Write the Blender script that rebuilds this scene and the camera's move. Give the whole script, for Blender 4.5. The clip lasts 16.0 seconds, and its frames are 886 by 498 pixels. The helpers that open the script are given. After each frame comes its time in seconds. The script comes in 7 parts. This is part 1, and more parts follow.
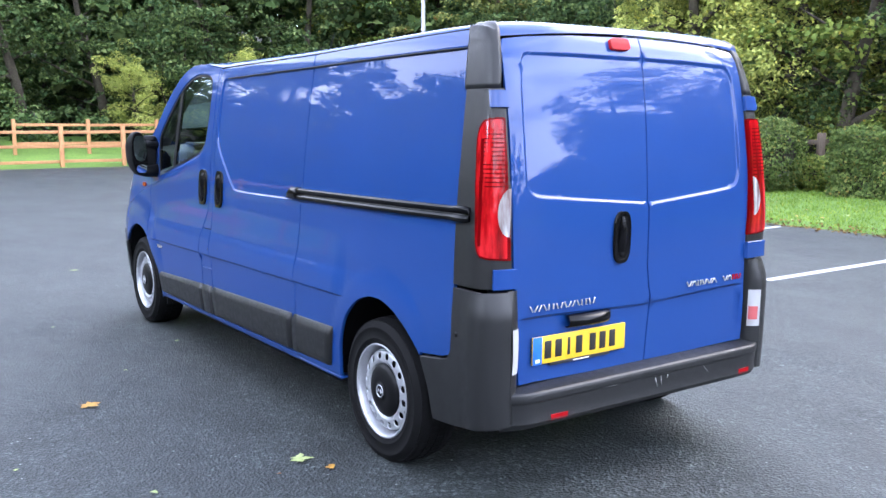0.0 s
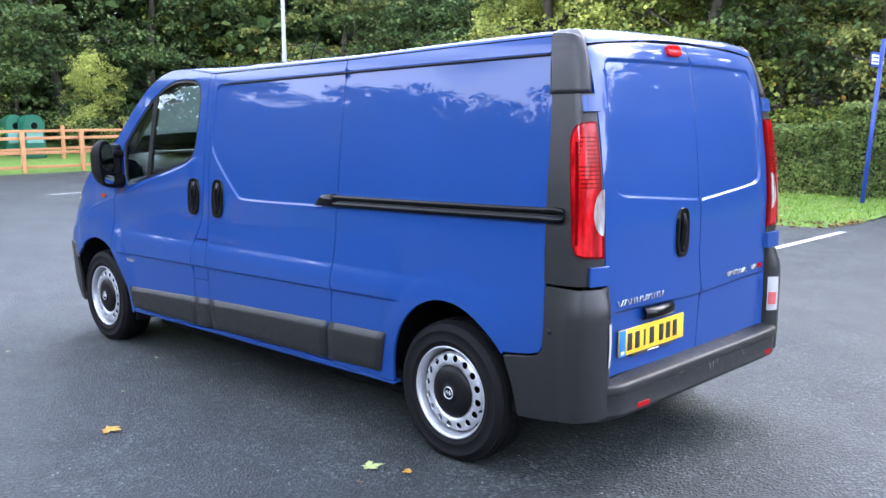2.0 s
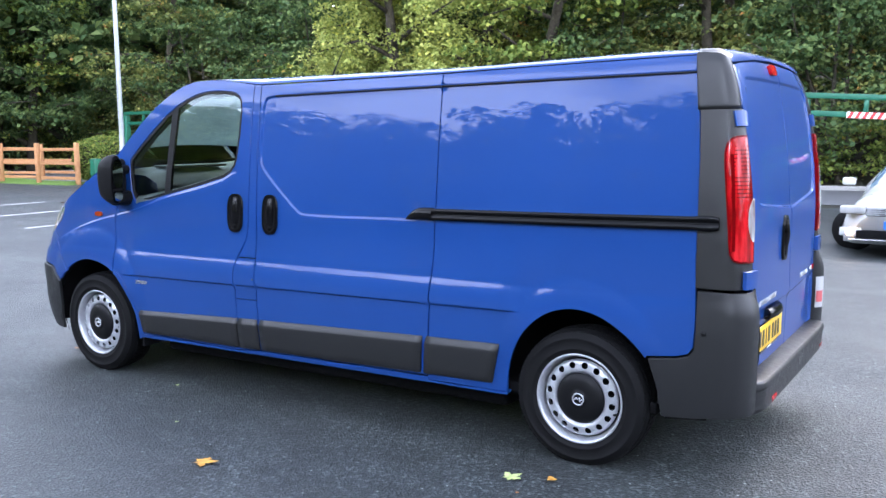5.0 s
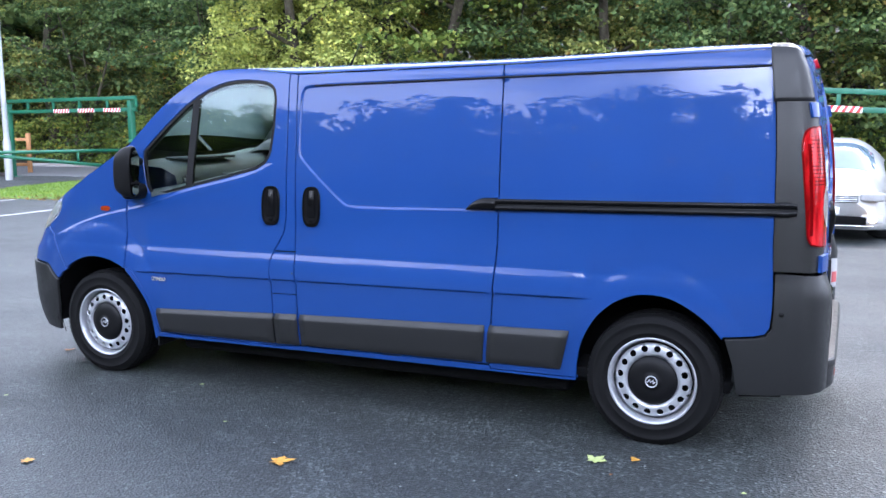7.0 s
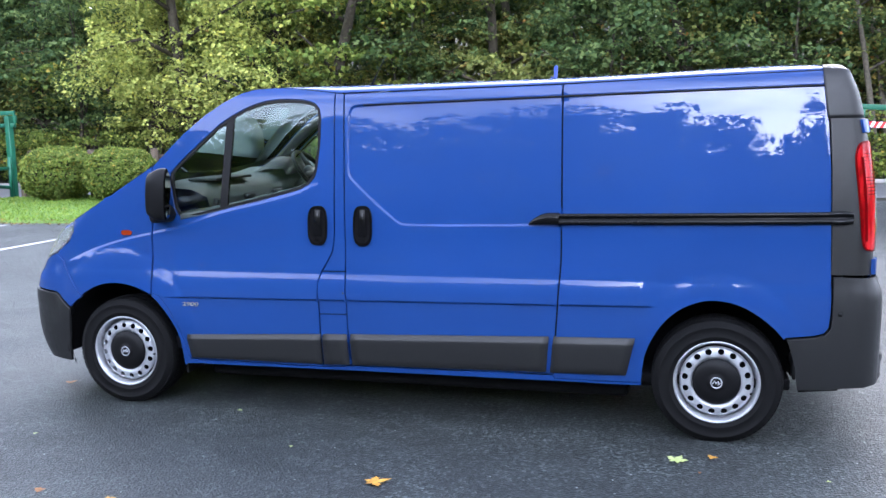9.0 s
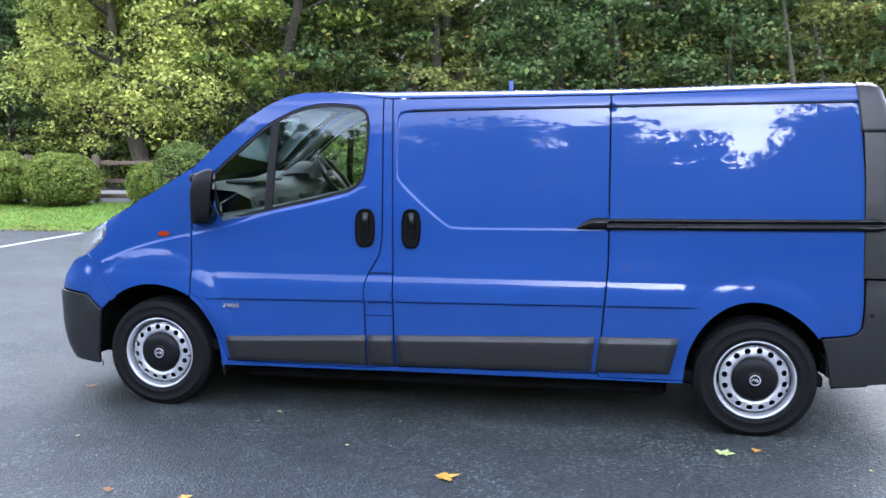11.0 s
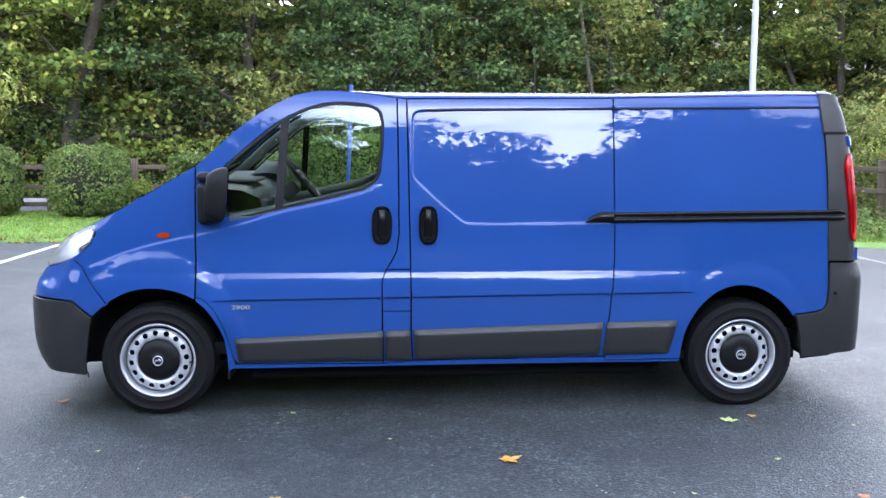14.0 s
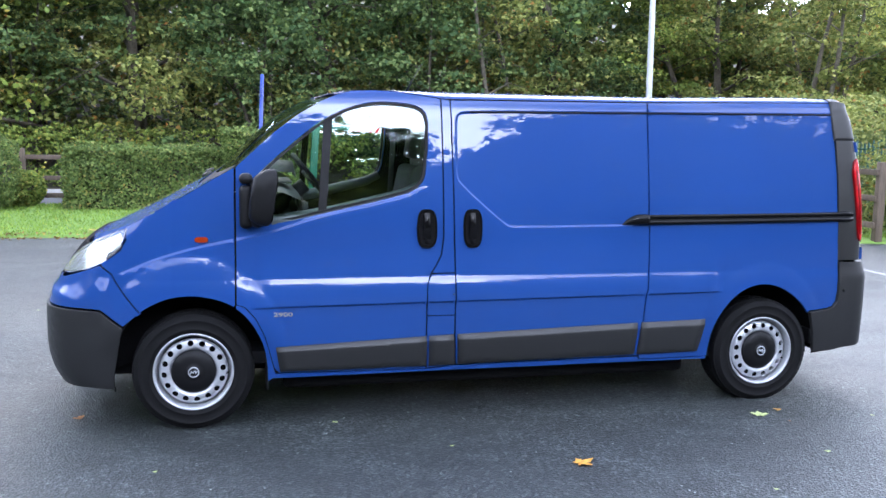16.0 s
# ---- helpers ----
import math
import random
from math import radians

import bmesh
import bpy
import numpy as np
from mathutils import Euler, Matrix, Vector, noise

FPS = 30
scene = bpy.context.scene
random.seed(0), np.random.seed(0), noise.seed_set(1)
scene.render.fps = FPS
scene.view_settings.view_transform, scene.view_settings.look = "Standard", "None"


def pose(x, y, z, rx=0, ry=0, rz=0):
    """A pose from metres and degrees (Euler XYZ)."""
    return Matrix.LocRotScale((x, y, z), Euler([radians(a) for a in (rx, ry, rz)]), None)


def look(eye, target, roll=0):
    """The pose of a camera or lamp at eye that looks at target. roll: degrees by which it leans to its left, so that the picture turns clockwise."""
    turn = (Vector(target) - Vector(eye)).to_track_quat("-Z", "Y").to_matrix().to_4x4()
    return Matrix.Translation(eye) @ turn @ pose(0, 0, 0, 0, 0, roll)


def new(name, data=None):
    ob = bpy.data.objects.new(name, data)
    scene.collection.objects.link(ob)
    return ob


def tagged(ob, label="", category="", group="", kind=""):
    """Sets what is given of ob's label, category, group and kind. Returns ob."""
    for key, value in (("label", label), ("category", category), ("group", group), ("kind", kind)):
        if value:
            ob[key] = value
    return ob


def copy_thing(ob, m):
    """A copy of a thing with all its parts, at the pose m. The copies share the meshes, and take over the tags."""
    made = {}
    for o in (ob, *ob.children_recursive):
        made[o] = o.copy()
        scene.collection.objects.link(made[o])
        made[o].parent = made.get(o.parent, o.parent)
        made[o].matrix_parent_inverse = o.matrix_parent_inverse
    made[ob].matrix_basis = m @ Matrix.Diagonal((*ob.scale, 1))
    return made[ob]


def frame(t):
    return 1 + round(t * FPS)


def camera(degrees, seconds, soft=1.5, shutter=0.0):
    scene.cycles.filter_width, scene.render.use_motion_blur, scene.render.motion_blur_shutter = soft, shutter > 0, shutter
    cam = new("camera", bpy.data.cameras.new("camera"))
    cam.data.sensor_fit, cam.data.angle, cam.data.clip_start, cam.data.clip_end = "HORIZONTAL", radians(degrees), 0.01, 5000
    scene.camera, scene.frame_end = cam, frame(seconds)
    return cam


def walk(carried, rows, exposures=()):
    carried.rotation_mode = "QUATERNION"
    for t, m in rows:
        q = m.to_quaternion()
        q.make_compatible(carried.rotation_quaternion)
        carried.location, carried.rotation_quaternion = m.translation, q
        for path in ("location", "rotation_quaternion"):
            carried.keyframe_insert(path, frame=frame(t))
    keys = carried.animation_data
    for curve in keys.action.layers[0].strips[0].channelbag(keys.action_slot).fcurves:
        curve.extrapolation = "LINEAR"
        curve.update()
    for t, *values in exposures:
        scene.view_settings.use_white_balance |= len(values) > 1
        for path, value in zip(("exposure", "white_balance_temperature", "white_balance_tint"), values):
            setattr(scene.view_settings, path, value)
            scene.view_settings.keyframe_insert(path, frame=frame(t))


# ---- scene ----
cam = camera(52.1, 16.0)
PATH = [
    (0, (5.197, -2.955, 1.536), (3.574, -1.82, 1.257), 0.1),
    (0.5, (5.08, -3.2, 1.54), (3.52, -1.984, 1.246), 0.1),
    (1, (4.883, -3.349, 1.525), (3.371, -2.071, 1.239), 0.1),
    (1.5, (4.734, -3.552, 1.545), (3.275, -2.212, 1.271), -0.4),
    (2, (4.591, -3.785, 1.559), (3.198, -2.378, 1.28), -0.7),
    (2.5, (4.386, -3.919, 1.544), (3.038, -2.466, 1.274), -0.5),
    (3, (4.209, -4.103, 1.565), (2.914, -2.601, 1.306), -0.5),
    (3.5, (4.029, -4.317, 1.572), (2.793, -2.766, 1.31), -0.5),
    (6, (3.024, -5.027, 1.592), (2.092, -3.276, 1.335), -0.5),
    (6.5, (2.819, -5.174, 1.602), (1.948, -3.393, 1.334), -0.4),
    (7, (2.594, -5.223, 1.595), (1.782, -3.417, 1.313), -0.6),
    (7.5, (2.343, -5.376, 1.604), (1.613, -3.535, 1.323), -0.5),
    (8, (2.112, -5.5, 1.615), (1.448, -3.634, 1.332), -0.8),
    (8.5, (1.865, -5.534, 1.617), (1.267, -3.645, 1.348), -1.2),
    (9, (1.626, -5.657, 1.651), (1.096, -3.747, 1.388), -1.2),
    (11.5, (0.768, -6.022, 1.603), (0.473, -4.058, 1.372), 0.2),
    (12, (0.554, -6.089, 1.594), (0.342, -4.114, 1.363), 0.3),
    (12.5, (0.293, -6.129, 1.587), (0.179, -4.145, 1.361), 0.2),
    (13, (0.011, -6.272, 1.592), (0.004, -4.286, 1.36), 0.2),
    (13.5, (-0.208, -6.273, 1.568), (-0.136, -4.287, 1.346), 0.3),
    (14, (-0.454, -6.208, 1.573), (-0.313, -4.225, 1.351), 0.2),
    (14.5, (-0.744, -6.227, 1.582), (-0.515, -4.256, 1.332), 0.4),
    (15, (-0.979, -6.139, 1.599), (-0.673, -4.18, 1.333), 0.7),
    (15.5, (-1.201, -6.019, 1.618), (-0.833, -4.069, 1.367), 1.0),
    (16, (-1.506, -5.985, 1.636), (-1.063, -4.05, 1.394), 0.9),
]
walk(cam, [(t, look(eye, target, roll)) for t, eye, target, roll in PATH], exposures=[(0.0, 2.33, 5860, 16), (16.0, 2.33, 5860, 16)])

import collections
from mathutils import geometry

# ---------------------------------------------------------------- daylight
SUN_FROM = Vector((.15, .82, .54)).normalized()
CLOUD_FROM = Vector((.14, -.93, .34)).normalized()
world = bpy.data.worlds.new("sky")
scene.world = world
world.use_nodes = True
wn, wl = world.node_tree.nodes, world.node_tree.links
wn.clear()
w_out, w_bg = wn.new("ShaderNodeOutputWorld"), wn.new("ShaderNodeBackground")
sky = wn.new("ShaderNodeTexSky")
sky.sky_type, sky.sun_disc = "NISHITA", False
sky.sun_elevation = math.asin(SUN_FROM.z)
sky.sun_rotation = math.atan2(SUN_FROM.x, SUN_FROM.y)
sky.air_density, sky.dust_density = 1.0, 2.0
w_co, w_map = wn.new("ShaderNodeTexCoord"), wn.new("ShaderNodeMapping")
w_map.inputs["Scale"].default_value = (1.6, 1.6, 4.2)
w_noise = wn.new("ShaderNodeTexNoise")
w_noise.inputs["Scale"].default_value, w_noise.inputs["Detail"].default_value, w_noise.inputs["Roughness"].default_value = 1.7, 7, .58
w_ramp = wn.new("ShaderNodeValToRGB")
w_ramp.color_ramp.elements[0].position, w_ramp.color_ramp.elements[1].position = .38, .60
w_ramp.color_ramp.elements[0].color, w_ramp.color_ramp.elements[1].color = (.22, .22, .22, 1), (1, 1, 1, 1)
w_mix = wn.new("ShaderNodeMix")
w_mix.data_type = "RGBA"
w_mix.inputs[7].default_value = (17.5, 18.6, 20.6, 1)
wl.new(w_co.outputs["Generated"], w_map.inputs["Vector"])
wl.new(w_map.outputs["Vector"], w_noise.inputs["Vector"])
# the cloud thickens towards the horizon
w_xyz, w_low, w_add = wn.new("ShaderNodeSeparateXYZ"), wn.new("ShaderNodeMapRange"), wn.new("ShaderNodeMath")
w_low.inputs["From Min"].default_value, w_low.inputs["From Max"].default_value = .22, .80
w_low.inputs["To Min"].default_value, w_low.inputs["To Max"].default_value = .12, -.13
wl.new(w_co.outputs["Generated"], w_xyz.inputs["Vector"])
wl.new(w_xyz.outputs["Z"], w_low.inputs["Value"])
wl.new(w_noise.outputs["Fac"], w_add.inputs[0])
wl.new(w_low.outputs["Result"], w_add.inputs[1])
wl.new(w_add.outputs["Value"], w_ramp.inputs["Fac"])
wl.new(w_ramp.outputs["Color"], w_mix.inputs[0])
wl.new(sky.outputs["Color"], w_mix.inputs[6])
# the southern cloud is the brightest
w_dot, w_glow = wn.new("ShaderNodeVectorMath"), wn.new("ShaderNodeMapRange")
w_dot.operation = "DOT_PRODUCT"
w_dot.inputs[1].default_value = CLOUD_FROM
w_glow.interpolation_type = "SMOOTHSTEP"
w_glow.inputs["From Min"].default_value, w_glow.inputs["From Max"].default_value = .955, 1.0
w_glow.inputs["To Min"].default_value, w_glow.inputs["To Max"].default_value = 1.0, 3.6
# and all of it is brighter towards the veiled sun
w_dot2, w_glow2, w_both = wn.new("ShaderNodeVectorMath"), wn.new("ShaderNodeMapRange"), wn.new("ShaderNodeMath")
w_dot2.operation, w_both.operation = "DOT_PRODUCT", "MULTIPLY"
w_dot2.inputs[1].default_value = SUN_FROM
w_glow2.interpolation_type = "SMOOTHSTEP"
w_glow2.inputs["From Min"].default_value, w_glow2.inputs["From Max"].default_value = .25, 1.0
w_glow2.inputs["To Min"].default_value, w_glow2.inputs["To Max"].default_value = .95, 1.55
wl.new(w_co.outputs["Generated"], w_dot2.inputs[0])
wl.new(w_dot2.outputs["Value"], w_glow2.inputs["Value"])
wl.new(w_glow.outputs["Result"], w_both.inputs[0])
wl.new(w_glow2.outputs["Result"], w_both.inputs[1])
w_mul = wn.new("ShaderNodeVectorMath")
w_mul.operation = "SCALE"
wl.new(w_co.outputs["Generated"], w_dot.inputs[0])
wl.new(w_dot.outputs["Value"], w_glow.inputs["Value"])
wl.new(w_mix.outputs[2], w_mul.inputs[0])
wl.new(w_both.outputs["Value"], w_mul.inputs["Scale"])
wl.new(w_mul.outputs["Vector"], w_bg.inputs["Color"])
wl.new(w_bg.outputs["Background"], w_out.inputs["Surface"])
w_bg.inputs["Strength"].default_value = 0.10
sun = new("sun", bpy.data.lights.new("sun", "SUN"))
sun.data.energy, sun.data.angle, sun.data.color = 0.5, radians(38), (1.0, .95, .87)
sun.matrix_world = look(SUN_FROM * 60, (0, 0, 0))

# ---------------------------------------------------------------- materials


class Nodes:
    """A material with a principled shader and short ways to add textures."""

    def __init__(self, name, colour=(.5, .5, .5), rough=.5, metal=0.0, **more):
        self.m = bpy.data.materials.new(name)
        self.m.use_nodes = True
        self.t = self.m.node_tree
        self.p = self.t.nodes["Principled BSDF"]
        self.p.inputs["Base Color"].default_value = (*colour, 1)
        self.p.inputs["Roughness"].default_value = rough
        self.p.inputs["Metallic"].default_value = metal
        for k, v in more.items():
            self.p.inputs[k.replace("_", " ")].default_value = v
        self.co = None

    def node(self, kind, **values):
        n = self.t.nodes.new(kind)
        for k, v in values.items():
            n.inputs[k].default_value = v
        return n

    def link(self, a, b):
        self.t.links.new(a, b)

    def coords(self):
        if not self.co:
            self.co = self.t.nodes.new("ShaderNodeTexCoord").outputs["Object"]
        return self.co

    def noise(self, scale, detail=4, rough=.55, stretch=None):
        n = self.node("ShaderNodeTexNoise", Scale=scale, Detail=detail, Roughness=rough)
        src = self.coords()
        if stretch:
            m = self.node("ShaderNodeMapping", Scale=stretch)
            self.link(src, m.inputs["Vector"])
            src = m.outputs["Vector"]
        self.link(src, n.inputs["Vector"])
        return n.outputs["Fac"]

    def ramp(self, fac, stops):
        r = self.node("ShaderNodeValToRGB")
        while len(r.color_ramp.elements) < len(stops):
            r.color_ramp.elements.new(.5)
        for e, (pos, col) in zip(r.color_ramp.elements, stops):
            e.position = pos
            e.color = (*col, 1) if isinstance(col, tuple) else (col, col, col, 1)
        self.link(fac, r.inputs["Fac"])
        return r.outputs["Color"]

    def mix(self, fac, a, b, mode="MIX"):
        n = self.t.nodes.new("ShaderNodeMix")
        n.data_type, n.blend_type = "RGBA", mode
        for v, i in ((fac, 0), (a, 6), (b, 7)):
            if hasattr(v, "is_linked"):
                self.link(v, n.inputs[i])
            else:
                n.inputs[i].default_value = v if i == 0 else (*v, 1)
        return n.outputs[2]

    def colour(self, socket):
        self.link(socket, self.p.inputs["Base Color"])
        return self

    def rough(self, socket):
        self.link(socket, self.p.inputs["Roughness"])
        return self

    def bump(self, height, strength=.3, distance=.01):
        b = self.node("ShaderNodeBump", Strength=strength, Distance=distance)
        self.link(height, b.inputs["Height"])
        self.link(b.outputs["Normal"], self.p.inputs["Normal"])
        return self


def simple(name, colour, rough, metal=0.0, grain=0.0, scale=60, **more):
    """A plain surface with slight uneven colour and gloss."""
    n = Nodes(name, colour, rough, metal, **more)
    f1, f2 = n.noise(scale, 5), n.noise(scale * .06, 3)
    c = tuple(colour)
    lo, hi = tuple(v * (1 - .18) for v in c), tuple(min(1, v * 1.15) for v in c)
    n.colour(n.mix(.5, n.ramp(f1, [(.3, lo), (.7, hi)]), n.ramp(f2, [(.3, lo), (.7, hi)])))
    n.rough(n.ramp(f2, [(.3, max(0, rough - .06)), (.7, min(1, rough + .08))]))
    if grain:
        n.bump(f1, grain, .002)
    return n.m


def make_paint():
    n = Nodes("van_blue_paint", (.0072, .0372, .163), .5, Coat_Weight=.65, Coat_Roughness=.015, Coat_IOR=1.5, Specular_IOR_Level=.08)
    f, g = n.noise(1.2, 5), n.noise(420, 2)
    n.colour(n.mix(n.ramp(f, [(.35, 0.0), (.75, 1.0)]), (.0066, .0352, .156), (.0078, .0394, .171)))
    b = n.node("ShaderNodeBump", Strength=.012, Distance=.004)
    n.link(n.noise(9, 2), b.inputs["Height"])
    n.link(b.outputs["Normal"], n.p.inputs["Coat Normal"])
    dust = n.ramp(n.noise(5, 6, .7), [(.45, .012), (.8, .07)])
    n.link(dust, n.p.inputs["Coat Roughness"])
    return n.m


PAINT = make_paint()
BUMPER = simple("bumper_plastic", (.0098, .0100, .0106), .43, grain=.2, scale=500, Specular_IOR_Level=.38)
PILLAR = simple("pillar_plastic", (.0075, .0075, .0076), .40, grain=.2, scale=500, Specular_IOR_Level=.40)
BLACK_TRIM = simple("matt_black", (.005, .005, .0055), .85, Specular_IOR_Level=.05)
RUBBER = simple("black_rubber", (.006, .006, .0065), .5, scale=80, Specular_IOR_Level=.15)
GLOSS_BLACK = simple("gloss_black_plastic", (.0035, .0035, .004), .16, scale=40, Specular_IOR_Level=.14)
TYRE = simple("tyre_rubber", (.0044, .0044, .0048), .7, grain=.3, scale=120, Specular_IOR_Level=.11)
HUBCAP = simple("hub_cap_plastic", (.0036, .0036, .0042), .42, Specular_IOR_Level=.14)
BADGE = simple("badge_silver", (.48, .49, .51), .25, .7)
CHROME = simple("chrome", (.75, .76, .78), .12, 1.0)
YELLOW = simple("plate_yellow", (.70, .43, .018), .35)
PLATE_BLUE = simple("plate_blue", (.02, .13, .55), .35)
PLATE_BLACK = simple("plate_black", (.012, .012, .012), .4)
DASH = simple("dashboard_plastic", (.090, .110, .106), .6, grain=.2, scale=300)
LINING = simple("cab_lining_fabric", (.045, .052, .052), .8, grain=.2, scale=300)
DASH_DARK = simple("dark_dashboard_plastic", (.022, .024, .026), .55)
SEAT = simple("seat_fabric", (.035, .037, .042), .9, grain=.3, scale=300)


def make_wheel():
    n = Nodes("wheel_silver", (.52, .53, .55), .36, .6)
    f = n.noise(24, 6, .65)
    n.colour(n.ramp(f, [(.3, (.36, .37, .395)), (.62, (.43, .44, .465)), (.80, (.20, .19, .18))]))
    return n.m


WHEEL = make_wheel()


def make_lens(name, colour, rough=.06, trans=.0):
    n = Nodes(name, colour, rough, Coat_Weight=.05, Coat_Roughness=.03, Specular_IOR_Level=.05)
    f = n.noise(6, 3)
    n.colour(n.ramp(f, [(.3, tuple(v * .75 for v in colour)), (.7, colour)]))
    n.p.inputs["Transmission Weight"].default_value = trans
    return n.m


RED_LENS = make_lens("red_lens", (.30, .004, .007))


def make_fluted_lens(name, dark, mid, light, spec):
    n = Nodes(name, mid, .08, Coat_Weight=.08, Coat_Roughness=.03, Specular_IOR_Level=spec)
    f = n.noise(26, 4, .6, (1.0, 1.0, .16))
    n.colour(n.ramp(f, [(.36, dark), (.52, mid), (.68, light)]))
    n.bump(n.noise(90, 3, .6, (1.0, 1.0, .3)), .25, .002)
    return n.m


FLUTED_RED = make_fluted_lens("fluted_red_lens", (.10, .0008, .0015), (.27, .003, .005), (.46, .012, .015), .30)
FLUTED_CLEAR = make_fluted_lens("fluted_clear_lens", (.13, .085, .08), (.26, .25, .245), (.62, .62, .61), .3)
RED_DARK = make_lens("dark_red_lens", (.11, .001, .002))
CLEAR_LENS = make_lens("clear_lens", (.36, .36, .36))
PALE_RED = make_lens("pale_red_lens", (.42, .10, .10))
LENS = make_lens("headlight_lens", (.92, .94, .95), .03, .85)
AMBER = make_lens("amber_lens", (.26, .030, .006))
MIRROR = simple("mirror_glass", (.86, .88, .88), .02, 1.0)


def make_glass(name, tint):
    n = Nodes(name, tint, .0)
    g = n.t.nodes.new("ShaderNodeBsdfTransparent")
    g.inputs["Color"].default_value = (*tint, 1)
    gl = n.t.nodes.new("ShaderNodeBsdfGlossy")
    gl.inputs["Roughness"].default_value = .005
    gl.inputs["Color"].default_value = (.84, .97, 1.0, 1)
    fr = n.node("ShaderNodeFresnel", IOR=1.62)
    mx = n.t.nodes.new("ShaderNodeMixShader")
    n.link(fr.outputs["Fac"], mx.inputs["Fac"])
    n.link(g.outputs["BSDF"], mx.inputs[1])
    n.link(gl.outputs["BSDF"], mx.inputs[2])
    n.link(mx.outputs["Shader"], n.t.nodes["Material Output"].inputs["Surface"])
    return n.m


GLASS = make_glass("window_glass", (.79, .88, .84))


def make_asphalt():
    n = Nodes("damp_tarmac", (.05, .05, .05), .6, Specular_IOR_Level=.5)
    fine, mid = n.noise(95, 4, .75), n.noise(9, 6, .6)
    big = n.noise(.32, 4, .6, (1.0, 1.6, 1.0))
    v = n.node("ShaderNodeTexVoronoi", Scale=80.0)
    n.link(n.coords(), v.inputs["Vector"])
    base = n.ramp(fine, [(.36, (.0010, .0013, .0014)), (.50, (.0072, .0090, .0100)), (.64, (.052, .061, .067))])
    stone = n.ramp(v.outputs["Color"], [(.15, (.0014, .0018, .0020)), (.60, (.0095, .0115, .0128)), (.93, (.17, .184, .190))])
    base = n.mix(.5, base, stone)
    grit = n.ramp(n.noise(30, 5, .7), [(.38, .55), (.62, 1.4)])
    base = n.mix(1.0, base, grit, "MULTIPLY")
    damp = n.ramp(big, [(.38, 0.0), (.62, 1.0)])
    # worn blotches where the surface dries first
    blotch = n.ramp(n.noise(2.6, 5, .7), [(.40, .62), (.60, 1.25)])
    base = n.mix(1.0, base, blotch, "MULTIPLY")
    base = n.mix(damp, n.mix(.35, base, (.011, .0135, .015)), base)
    base = n.mix(n.ramp(mid, [(.3, 0.0), (.8, .25)]), base, (.026, .0305, .0335))
    # scattered pale chips
    w = n.node("ShaderNodeTexVoronoi", Scale=9.0)
    n.link(n.coords(), w.inputs["Vector"])
    base = n.mix(n.ramp(w.outputs["Distance"], [(.035, 1.0), (.06, 0.0)]), base, (.30, .31, .31))
    base = n.mix(1.0, base, (.92, 1.0, .94), "MULTIPLY")
    n.colour(base)
    n.rough(n.mix(damp, n.ramp(fine, [(.3, .38), (.7, .64)]), n.ramp(fine, [(.3, .50), (.7, .80)])))
    n.bump(n.mix(.65, fine, v.outputs["Distance"]), 1.0, .010)
    return n.m


ASPHALT = make_asphalt()


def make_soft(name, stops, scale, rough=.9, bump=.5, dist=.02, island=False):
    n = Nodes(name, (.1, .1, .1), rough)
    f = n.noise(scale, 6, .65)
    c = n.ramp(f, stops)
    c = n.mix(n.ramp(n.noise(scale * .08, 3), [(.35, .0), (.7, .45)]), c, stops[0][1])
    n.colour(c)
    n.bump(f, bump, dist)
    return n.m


GRASS_GROUND = make_soft("mown_grass_soil", [(.3, (.06, .11, .015)), (.55, (.11, .20, .02)), (.75, (.17, .25, .035))], 14)
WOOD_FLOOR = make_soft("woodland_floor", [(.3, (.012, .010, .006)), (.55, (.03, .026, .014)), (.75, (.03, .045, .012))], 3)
ROAD = make_soft("worn_road", [(.3, (.07, .07, .072)), (.55, (.10, .10, .102)), (.75, (.13, .13, .13))], 60, .75, .3, .004)
LINE_PAINT = make_soft("white_line_paint", [(.25, (.16, .16, .16)), (.45, (.46, .46, .455)), (.75, (.58, .58, .57))], 30, .6, .2, .003)
WORN_LINE = make_soft("worn_line_paint", [(.30, (.05, .055, .058)), (.50, (.20, .205, .205)), (.75, (.36, .36, .355))], 26, .7, .3, .003)
BARK = make_soft("bark", [(.3, (.022, .017, .011)), (.55, (.052, .042, .026)), (.75, (.075, .070, .040))], 16, .95, .9, .03)
BARK_PALE = make_soft("pale_bark", [(.3, (.045, .038, .027)), (.55, (.10, .085, .062)), (.75, (.15, .14, .11))], 16, .95, .7, .02)


def make_wood(name, dark, light):
    n = Nodes(name, light, .75)
    f = n.noise(6, 6, .6, (9, 9, 1.0))
    info = n.t.nodes.new("ShaderNodeObjectInfo")
    c = n.ramp(f, [(.3, dark), (.7, light)])
    n.colour(n.mix(n.ramp(info.outputs["Random"], [(0.0, 0.0), (1.0, .4)]), c, dark))
    n.bump(f, .3, .004)
    return n.m


